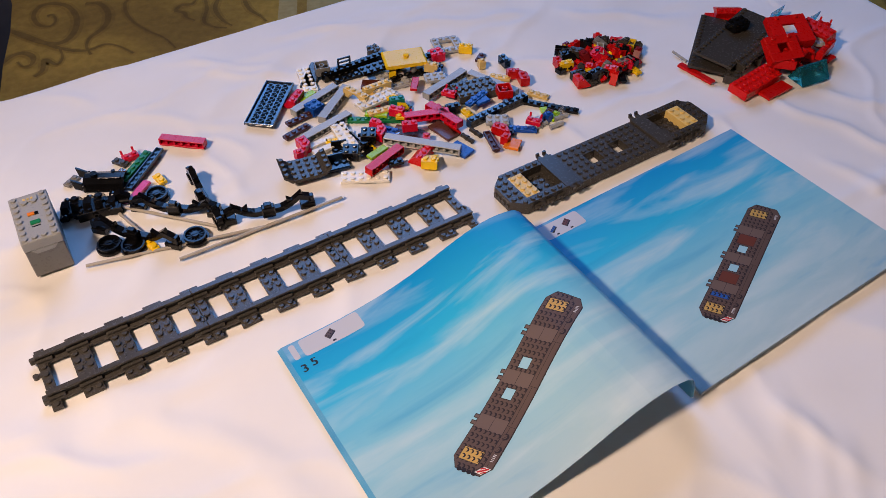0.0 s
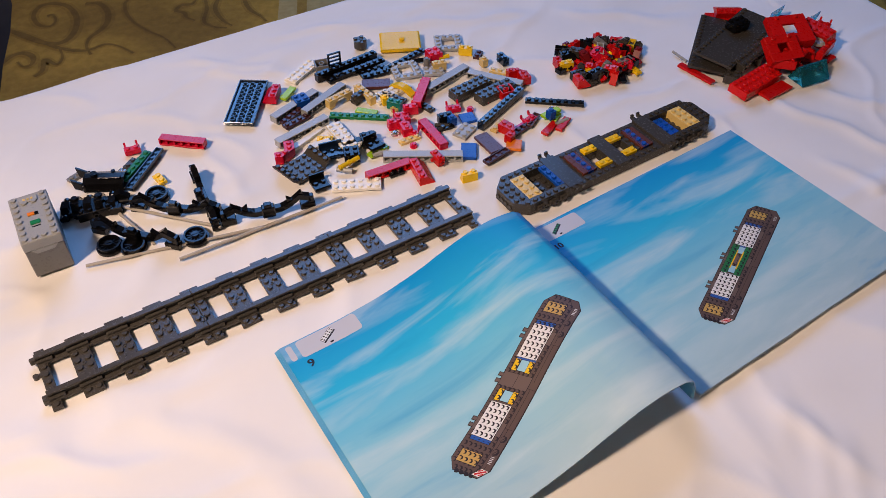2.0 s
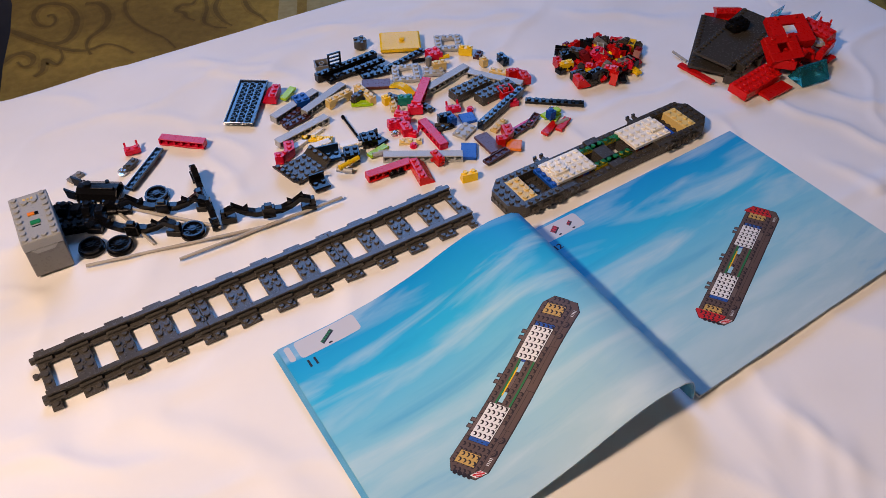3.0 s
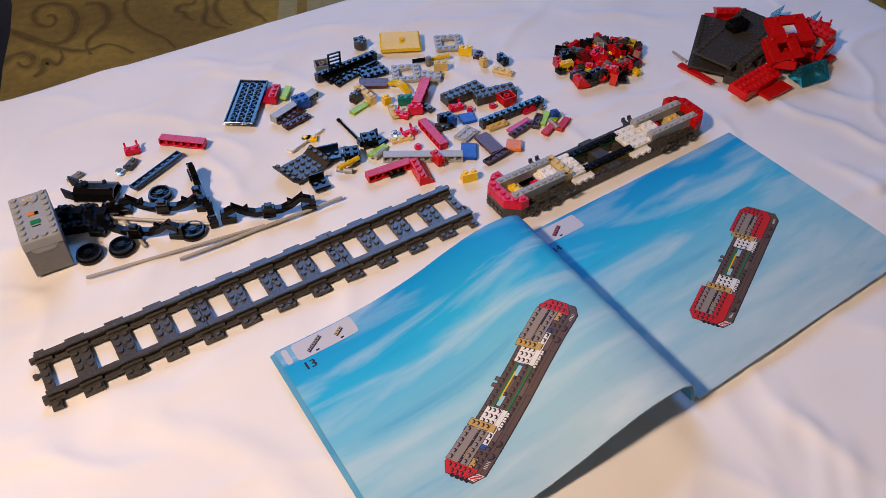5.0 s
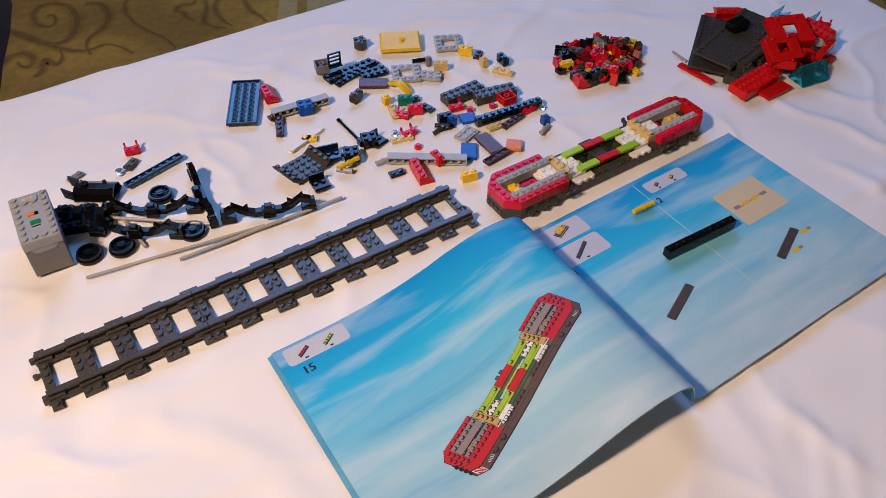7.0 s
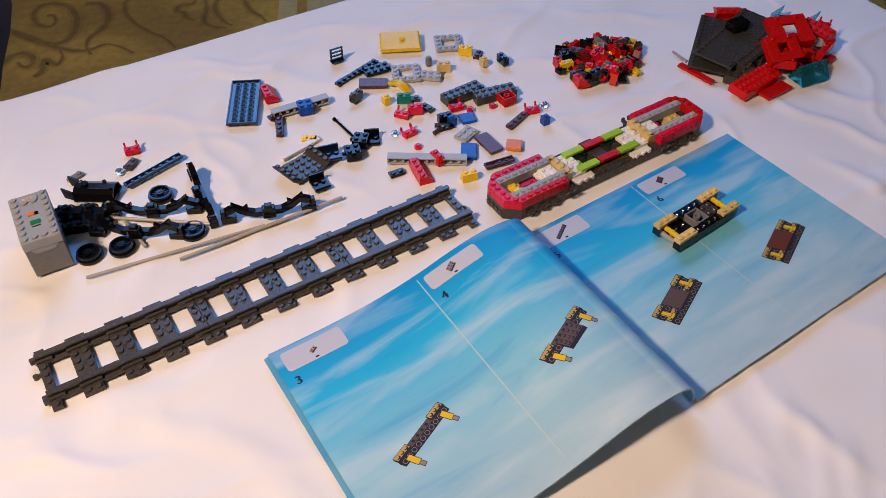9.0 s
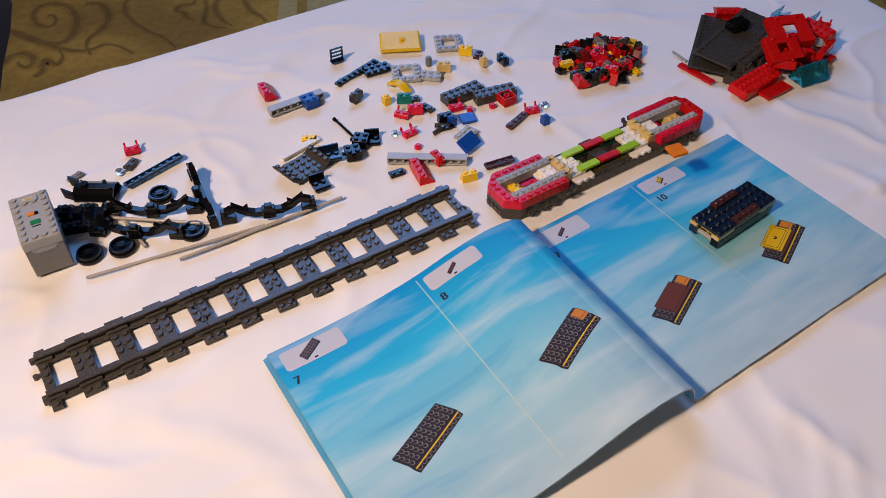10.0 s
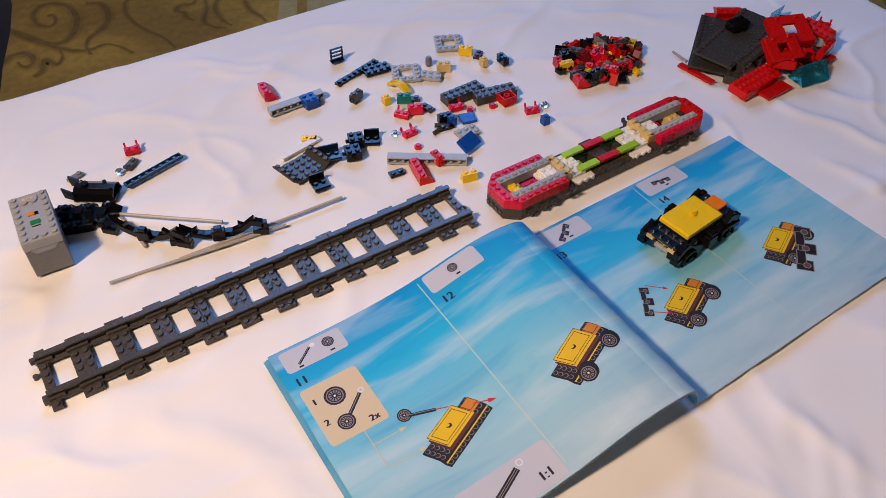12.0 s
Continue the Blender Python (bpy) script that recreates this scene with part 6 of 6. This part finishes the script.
loose("tile", "blue", 3, 2, (0, 430.3, 69.6, 0, -74.1), (0.4, 432.5, 59.8, 0, -118.5), (1.2, 435.7, 63.1, 0, -124.4), (9.1, 439.5, 70.1, 6, 19.9, 30))
loose("tile", "slate", 4, 2, (0, 431.8, 105.3, 0, -79.5), (0.4, 473.9, 67.2, 0, 17), (1.2, 460.2, 63.1, 0, -90.1), (9.33, "bogie", 1, 0, 3, 90))
loose("tile", "orange", 2, 2, (0, 480.7, 49.1, 0, -50.6), (1.2, 480.6, 46.9, 0, -39.2), (10.05, "bogie", 4, 0, 5, 0))
loose("beam", "navy", 10, 1, (0, 498, 101.5, 0, 5.2), (0.4, 497.8, 105.2, 0, 2.9), (1.2, 506.6, 97.9, 0, 23.6), (1.9, 503.6, 103.2, 0, 22.2), (4.9, 509.1, 90.9, 0, 0.7), (6.2, 506.5, 93.1, 0, -4.2), (8.5, "bogie", 0, 1.5, 0, 0))
loose("plate", "black", 8, 1, (0, 552.5, 81.5, 0, -49.6), (0.4, 551.8, 88, 0, -35.1), (1.2, 562, 84.8, 0, -37.6), (4.7, "train", 0, -1.5, 4, 0))
loose("brick", "dark_grey", 6, 2, (0, 498.3, 151.8, 0, -10.9), (0.4, 487, 171.8, 0, 3), (1.2, 494.6, 151.1, 0, 6.6), (4.3, 482.6, 147.6, 0, 2.7))
loose("brick", "dark_grey", 6, 2, (0, 497.6, 139.5, 0, -11.1), (0.4, 498.8, 140.1, 0, 2.9), (1.2, 515.3, 131.2, 0, 6.3), (4.3, 512.4, 128.3, 0, -10.6))
loose("plate", "light_grey", 3, 2, (0, 486.2, 85.4, 5, -31.9), (0.4, 459, 82, 0, -45.4), (1.2, 450.5, 93.1, 0, 25.7), (4.9, 449.1, 87.7, 0, 21.1), (11, 451.6, 89.5, 0, 0.8))
loose("tile", "blue", 2, 2, (0, 490.4, 123.8, 7, 1.9), (1.2, 465.4, 110.4, 0, -13.6))
loose("brick", "black", 2, 1, (0, 458.7, 129.7, 0, -11), (1.2, 442.9, 119.9, 0, -10.1))
loose("plate", "black", 2, 1, (0, 437.5, 130.1, 0, -52.6), (1.2, 438, 109.4, 0, -5.7))
loose("plate", "dark_grey", 3, 1, (0, 417.8, 169.5, 0, -71.4), (1.2, 418.9, 182.4, 0, -63.2), (5, 429.4, 172.8, 0, -19.2))
loose("plate", "dark_grey", 2, 1, (0, 416.5, 149.1, 0, -54.4), (1.2, 438.8, 149.1, 0, -76.4))
loose("clip", "pink_red", 2, 1, (0, 405.4, 144.5, 5, -65.2), (1.2, 400.4, 119.2, 0, -56.1), (5, 399.5, 119.2, 0, 6.5))
loose("clip", "pink_red", 2, 1, (0, 392.2, 186.2, 0, -31.9), (1.2, 406.7, 150, 0, -8.9), (2.3, 408.5, 151.9, 0, -48.7))
loose("brick", "pink_red", 2, 1, (0, 402.8, 151.9, 4, -50.2), (1.2, 419.8, 152.6, 0, -19.4), (2.3, 424.2, 149.9, 0, -20.8))
loose("brick", "pink_red", 2, 1, (0, 398.6, 118, 8, -22.5), (1.2, 401.3, 137.6, 0, -3.6), (4.6, "train", -9.5, 0, 1, 0))
loose("clip", "pink_red", 2, 1, (0, 468.5, 152.1, 5, -55.3), (1.2, 460.8, 131.3, 0, -16.8), (5, 465.1, 132.3, 0, -9.9))
loose("wedge_l", "red", 3, 3, (0, 553.4, 141.5, 0, -19.1), (1.2, 554.6, 142.1, 0, -12.8), (4.55, "train", 14.7, 1.5, 4, 0))
loose("open_brick", "red", 2, 2, (0, 518, 118.3, 6, -20.3), (1.2, 523.4, 122.7, 0, -9), (4.4, 517.5, 113.2, 0, -0.9))
loose("clip", "pink_red", 2, 1, (0, 517.4, 63.1, 4, -55.1), (1.2, 518.6, 71.6, 0, 13.7), (2.1, 519.8, 106.9, 0, -13.4), (5, 528.7, 88, 0, 0.8), (9, 531.6, 84.3, 0, -13.7))
loose("wedge_r", "red", 3, 3, (0, 478.4, 66.3, 0, 27.4), (1.2, 484.7, 65.1, 0, 18.6), (2.2, 478.9, 62, 0, -17.5), (4.6, "train", 14.7, -1.5, 4, 0))
loose("dot", "pink_red", 1, 1, (0, 430.6, 131.6, 0, 0), (1.2, 476.4, 122.2, 0, 0))
loose("dot", "pink_red", 1, 1, (0, 449, 144.1, 0, 0), (1.2, 499.1, 125.3, 0, 0), (5, 500.6, 114.5, 0, 0))
loose("dot", "pink_red", 1, 1, (0, 298, 152, 0, 0), (1.2, 392.8, 100.6, 0, 0), (5, 395.7, 96.6, 0, 0))
loose("brick", "teal", 2, 1, (0, 410.3, 164.9, 6, -16.5), (1.2, 409.7, 169.2, 0, -52.3), (2.2, 423.5, 170.4, 0, -24.3), (9, 423.8, 173.4, 0, -28.1))
loose("brick", "yellow", 1, 1, (0, 437.4, 222.2, 0, -31.8), (1.2, 404.5, 181.7, 0, -6), (2.2, 406, 181.3, 0, -0.1))
loose("plate", "tan", 3, 1, (0, 387, 163.7, 6, -8.6), (1.2, 394.3, 111.1, 0, -0.3), (2.1, 393.3, 107.8, 0, -26.9), (5, 388, 116.1, 0, -12.8), (8.6, "bogie", -3.7, -1.5, 3, 0))
loose("plate", "tan", 3, 1, (0, 392.8, 200, 4, -54.6), (1.2, 410.1, 174.5, 0, -108.6), (4.9, 404.2, 162.9, 0, -103.9), (8.62, "bogie", -3.7, 1.5, 3, 0))
loose("plate", "tan", 3, 1, (0, 554.8, 104.9, 0, -58.5), (1.2, 486.2, 82.3, 0, 24.8), (4.9, 484.9, 83.1, 0, -1.5), (8.64, "bogie", 3.7, -1.5, 3, 0))
loose("plate", "tan", 3, 1, (0, 538.6, 155.1, 0, -48.5), (1.2, 545.1, 164.4, 0, -48.6), (4.9, 548.8, 164.1, 0, -55.1), (8.66, "bogie", 3.7, 1.5, 3, 0))
loose("brick", "yellow", 1, 2, (0, 535.6, 221.8, 0, 49.6), (1.2, 533.2, 218.2, 0, 49.1))
loose("plate", "dark_brown", 2, 1, (0, 542.3, 200.7, 0, 36.3), (1.2, 543.5, 207.1, 0, 40.1))
loose("brick", "tan", 1, 1, (0, 533.5, 184.9, 0, -12.3), (1.2, 537.8, 187.1, 0, -1.3))
loose("bracket", "navy", 1, 2, (0, 559, 176, 0, -5.6), (1.2, 559.9, 180.3, 0, -4))
loose("round", "medium_grey", 1, 1, (0, 459.8, 214.1, 5, 0), (1.2, 481.3, 220.7, 0, 0), (2.2, 484.5, 221.6, 0, 0))
loose("brick", "tan", 2, 1, (0, 476.3, 202, 6, -43.8), (1.2, 490.4, 208.2, 0, -13.7), (4.9, 491.7, 206.7, 0, -26.7), (8.6, 493.2, 203.1, 0, -26.7))
loose("pin", "black", 2, 1, (0, 466.8, 208, 0, -62.3), (1.2, 478.1, 232.5, 0, -16.2), (8.65, "bogie", 4.4, 0, 0, 90))
loose("pin", "yellow", 3, 1, (0, 398.2, 97.9, 0, -83.4), (1.2, 501, 224.7, 0, -11.8), (6.95, 523.4, -100.3, 6.5, -0.9), (8.4, "bogie", 4, 0, 1.5, 90))
loose("pin", "yellow", 3, 1, (0, 355.7, 112.4, 0, -83), (1.2, 321.4, 105.8, 4, 9.9), (8.4, "bogie", -4, 0, 1.5, 90))
loose("brick", "pink_red", 2, 2, (0, 499.1, 227.9, 0, -5.8), (1.2, 497, 230.6, 0, -4.2), (4.5, "train", 9.5, 0, 1, 0))
loose("slope", "yellow", 2, 1, (0, 387.3, 60.5, 4, -37.8), (1.2, 412.8, 34, 0, -13.7), (2, 412.6, 27.6, 0, -12.3))
loose("wedge_r", "pink_red", 3, 3, (0, 291.3, 153.4, 0, 2.7), (0.4, 284.1, 153.6, 0, 12.9), (1.2, 274.7, 156.2, 0, -18.7), (4.7, "train", -14.7, 1.5, 4, 180))
loose("plate", "black", 2, 1, (0, 360.8, 81.7, 5, -10.2), (1.2, 352.1, 75.2, 0, -5.1), (2, 356.1, 72.7, 0, -2.1), (6.1, 356.6, 71.9, 0, -4.2))
loose("pin", "light_grey", 2, 1, (0, 523.9, 58.6, 0, 3.9), (1.2, 312.7, 109.7, 0, -8.1), (2, 314.5, 102.4, 0, -40.6), (9, "bogie", 0, -1, 0, 90))
loose("pin", "light_grey", 2, 1, (0, 537.8, 49.9, 0, -3.3), (1.2, 356.9, 106.9, 0, -7.5), (4.9, 357, 106.9, 0, 24), (6, 353.5, 94.7, 0, 1), (8.7, "bogie", -4.4, 0, 0, 90))
loose("pin", "light_grey", 2, 1, (0, 550.2, 58.6, 0, -4.2), (1.2, 545.7, 51.4, 0, 2.4), (4.9, 536.2, 52.7, 0, -94.9), (6.1, 523.1, 51.1, 0, 25), (8.8, "bogie", 1, 1, 0, 90))
loose("pin", "dark_grey", 2, 1, (0, 458.4, 83.9, 0, -80.3), (1.2, 428.5, 108.1, 0, 15.6))
loose("pin", "dark_grey", 2, 1, (0, 445.7, 80.5, 0, -79.8), (1.2, 435.1, 113.2, 0, -31.9))
loose("brick", "blue", 1, 1, (0, 536.6, 63.4, 0, 5.8), (1.2, 537.6, 60.6, 5, 5.9), (5, 544.9, 62.9, 0, -11.5), (6, 531, 61, 0, -2.5))
loose("brick", "blue", 1, 1, (0, 480.8, 195.2, 0, -31.8), (1.2, 446.8, 112.2, 0, -5.5))
loose("plate", "lime", 2, 1, (0, 545.6, 64.7, 0, 27.3), (1.2, 546.2, 62.6, 0, 31.6), (6.2, "train", -4, 0, 3, 0))
loose("underside", "dark_brown", 3, 1, (0, 537.5, 68, 0, 28.4), (1.2, 521, 69.4, 0, 30.1), (4.9, 523.9, 65.9, 0, 39), (6.3, "train", -10.5, 0, 1, 0))
loose("dot", "clear", 1, 1, (0, 559.7, 69.2, 0, 0), (1.2, 550.4, 75, 0, 0), (5, 544.7, 84.6, 0, 0), (9, 549.8, 86.3, 0, 0))
loose("dot", "clear", 1, 1, (0, 387.4, 123.9, 0, 0), (1.2, 386.4, 127.9, 0, 0))
loose("dot", "clear", 1, 1, (0, 126.7, 216.6, 0, 0), (4.7, 124.8, 218.8, 0, 0))
loose("side_brick", "white", 3, 1, (0, 312, 143.8, 0, 2.5), (1.2, 310.4, 149.6, 3, -2.9), (4.55, "train", -4.6, -2.3, 3, 0))
loose("side_brick", "white", 3, 1, (0, 334, 121, 0, 4.1), (1.2, 337.9, 134.1, 3, -9.3), (4.57, "train", 4.6, -2.3, 3, 0))
loose("plate", "black", 8, 1, (0, 463.7, 213.1, 0, -4.1), (1.2, 409.8, 250.1, 4, 3.3), (4.5, "train", 0, 1.5, 4, 0))
# left cluster
loose("underside", "navy", 8, 1, (0, 147.1, 208.2, 0, 44.1), (4.6, 156.4, 199.7, 0, 26), (6.3, 154.1, 201, 0, 15.8))
loose("plate", "green", 6, 1, (0, 140.3, 214.4, 3, 41.3), (2.7, "train", 0, -1.5, 3, 0))
loose("clip", "pink_red", 2, 1, (0, 140.9, 234.2, 0, 6.7), (1.3, 145.9, 243.9, 0, -6.8))
loose("plate", "dark_grey", 2, 1, (0, 129.7, 232.2, 0, -59.3), (1.3, 137.9, 224.5, 0, 37.5))
loose("plate", "medium_grey", 2, 1, (0, 81.2, 228.3, 0, 34.3), (1.3, 85.9, 232.8, 0, 24.5))
loose("shell", "black", 6, 3, (0, 105.1, 209.8, 0, -29), (2.3, 95.9, 198.4, 0, -33.8), (5, 93.6, 199.8, 0, -33.8))
loose("motor", "black", 7, 3, (0, 89, 177.7, 0, -17.7), (2.3, 77.4, 173.5, 0, -28.3), (5, 78.1, 168.5, 0, -26.6))
loose("bracket", "black", 4, 2, (0, 88.8, 171.6, 0, -8.6), (2.3, 68.5, 160.8, 0, -17.3))
loose("wheel", "black", 1, 1, (0, 86.7, 119.7, 0, 0), (2.3, 72.4, 126.1, 0, 0), (4.8, 68.3, 118.6, 0, 0), (11.47, "bogie", -3.2, -2.2, 0, 0, 90))
loose("wheel", "black", 1, 1, (0, 104.8, 107.6, 0, 0), (2.3, 94.4, 114.9, 0, 0), (4.8, 95.7, 112.4, 0, 0), (11.47, "bogie", -3.2, 2.2, 0, 180, 90))
loose("wheel", "black", 1, 1, (0, 156.3, 90, 0, 0), (2.3, 157, 98.3, 0, 0), (11.27, "bogie", 3.2, -2.2, 0, 0, 90))
loose("wheel", "black", 1, 1, (0, 144.8, 163.5, 0, 0), (4.8, 147.8, 162.5, 0, 0), (11.27, "bogie", 3.2, 2.2, 0, 180, 90))
loose("side_frame", "black", 1, 1, (0, 153.6, 132.6, 0, -38.1), (2.3, 144.9, 140.8, 0, -28.8), (6.2, 134.8, 141.1, 0, -25.3), (11.77, "bogie", 0, 2.35, 0.3, 180))
loose("side_frame", "black", 1, 1, (0, 181.6, 132.2, 0, -91), (1.3, 181.3, 133.1, 0, -96.1), (4.8, 180.6, 137.4, 0, -95.6), (11.77, "bogie", 0, -2.35, 0.3, 0))
loose("side_frame", "black", 1, 1, (0, 110.9, 117.5, 0, -47), (2.3, 112.2, 126.5, 0, -34.9), (4.8, 113, 121.7, 0, -34.8), (11.77, 119.5, 113.4, 0, -45.4))
loose("side_frame", "black", 1, 1, (0, 225.7, 85, 0, -13.9), (2.3, 226, 83.9, 0, -18.4), (11.77, 175.7, 79.6, 0, -21.5))
loose("bar", "bone", 20, 1, (0, 139.5, 88.2, 0, -13.6), (4.8, 137.2, 82, 0, -7.7), (11.47, 153.1, 68.9, 0, -4.9))
loose("bar", "bone", 20, 1, (0, 214.4, 69.9, 0, -1))
loose("bar", "bone", 14, 1, (0, 142.5, 130, 2, -47.6), (4.8, 129.7, 129.8, 3, -37), (11.8, 139.7, 128.1, 3, -38.2))
loose("bar", "bone", 10, 1, (0, 111.6, 140, 0, -75.4), (4.8, 108.2, 141.6, 0, -81.6))
# red and grey heap
loose("roof_plate", "dark_grey", 15, 6, (0, 789, 72, 5, 38, 3), group="red and grey heap of parts", where="in a heap")
loose("roof_plate", "dark_grey", 16, 6, (0, 808, 58, 15, 18, 3), group="red and grey heap of parts", where="in a heap")
loose("bracket", "black", 3, 2, (0, 818, 70, 20, -2), group="red and grey heap of parts", where="in a heap")
loose("slope", "red", 4, 2, (0, 851, 114, 9, -32, 25), group="red and grey heap of parts", where="in a heap")
loose("tile", "red", 4, 3, (0, 838, 113, 2, -35, 10), group="red and grey heap of parts", where="in a heap")
loose("cab", "red", 6, 5, (0, 850, 24, 24, -20, 18), group="red and grey heap of parts", where="in a heap")
loose("cab", "red", 5, 4, (0, 817, 5, 22, -15, 28), group="red and grey heap of parts", where="in a heap")
loose("brick", "red", 8, 3, (0, 770, -8, 2, 7, 4), group="red and grey heap of parts", where="in a heap")
loose("tile", "red", 5, 2, (0, 784, -27, 0, 3), group="red and grey heap of parts", where="in a heap")
loose("window", "red", 5, 2, (0, 897, 14, 6, -87, 20), group="red and grey heap of parts", where="in a heap")
loose("brick", "red", 5, 1, (0, 882, -10, 8, 19), group="red and grey heap of parts", where="in a heap")
loose("tile", "red", 5, 1, (0, 872, -19, 2, 7), group="red and grey heap of parts", where="in a heap")
loose("plate", "light_grey", 3, 2, (0, 878, 5, 15, -48), group="red and grey heap of parts", where="in a heap")
loose("screen", "clear_blue", 5, 3, (0, 836, -29, 1, -6), group="red and grey heap of parts", where="in a heap")
loose("slope", "dark_red", 3, 2, (0, 831, -14, 6, -83, 10), group="red and grey heap of parts", where="in a heap")
loose("beam", "dark_grey", 7, 2, (0, 795, 26, 8, 14, 12), group="red and grey heap of parts", where="in a heap")
loose("brick", "dark_grey", 2, 2, (0, 758, 14, 0, -59), group="red and grey heap of parts", where="in a heap")
loose("tile", "red", 6, 1, (0, 733, 44, 0, -83), group="red and grey heap of parts", where="in a heap")
loose("bar", "light_grey", 3, 1, (0, 742, 80, 0, -92), group="red and grey heap of parts", where="in a heap")
loose("brick", "red", 3, 2, (0, 812, -9, 12, -43, -15), group="red and grey heap of parts", where="in a heap")
loose("slope", "red", 2, 2, (0, 838, -4, 15, 20, 15), group="red and grey heap of parts", where="in a heap")
loose("clip", "red", 2, 1, (0, 905, 17, 21, -67), group="red and grey heap of parts", where="in a heap")
loose("screen", "clear_blue", 2, 1, (0, 899, 82, 3, 30, 30), group="red and grey heap of parts", where="in a heap")
loose("tile", "magenta", 2, 1, (0, 903, 73, 5, -32), group="red and grey heap of parts", where="in a heap")
loose("screen", "clear_blue", 2, 1, (0, 903, 36, 16, 26, 30), group="red and grey heap of parts", where="in a heap")
loose("plate", "black", 4, 2, (0, 842, -2, 4, 10), group="red and grey heap of parts", where="in a heap")
loose("brick", "red", 4, 2, (0, 835, 14, 10, 30), group="red and grey heap of parts", where="in a heap")
loose("brick", "red", 4, 2, (0, 856, 4, 2, -50), group="red and grey heap of parts", where="in a heap")
loose("window", "red", 4, 2, (0, 864, 24, 2, -30, 60), group="red and grey heap of parts", where="in a heap")
loose("tile", "dark_red", 4, 2, (0, 864, -10, 5, -30, 8), group="red and grey heap of parts", where="in a heap")
loose("brick", "dark_grey", 4, 2, (0, 815, 30, 1, 30), group="red and grey heap of parts", where="in a heap")
loose("slope", "red", 4, 2, (0, 800, -2, 3, 20), group="red and grey heap of parts", where="in a heap")


def small_pile():
    """A heap of very small pieces."""
    rng = random.Random(7)
    colors = ["red"] * 10 + ["dark_red"] * 2 + ["black"] * 9 + ["yellow"] * 2 + ["dark_grey"] * 5 + ["light_grey", "medium_grey", "pink_red"]
    kinds = (("brick", 1, 1), ("plate", 2, 1), ("tile", 2, 1), ("slope", 1, 2), ("tile", 3, 1), ("slope", 2, 2), ("clip", 2, 1), ("tile", 1, 1), ("open_brick", 2, 1), ("brick", 2, 1))
    for k in range(150):
        layer = 0 if k < 95 else 1 if k < 137 else 2
        a, r = rng.uniform(0, math.tau), math.sqrt(rng.random()) * (0.93, 0.74, 0.45)[layer]
        x, y = 655 + r * (44 * math.cos(a) + 35 * math.sin(a)), 123 + r * (-28 * math.cos(a) + 42 * math.sin(a))
        kind, nx, ny = rng.choice(kinds)
        tilt = 22 if layer else 4
        loose(kind, rng.choice(colors), nx, ny, (0, x, y, layer * 4.2 + rng.uniform(0, 1), rng.uniform(0, 360), rng.uniform(-tilt, tilt), rng.uniform(-tilt, tilt)), group="heap of small parts", where="in a heap")


small_pile()


motions()
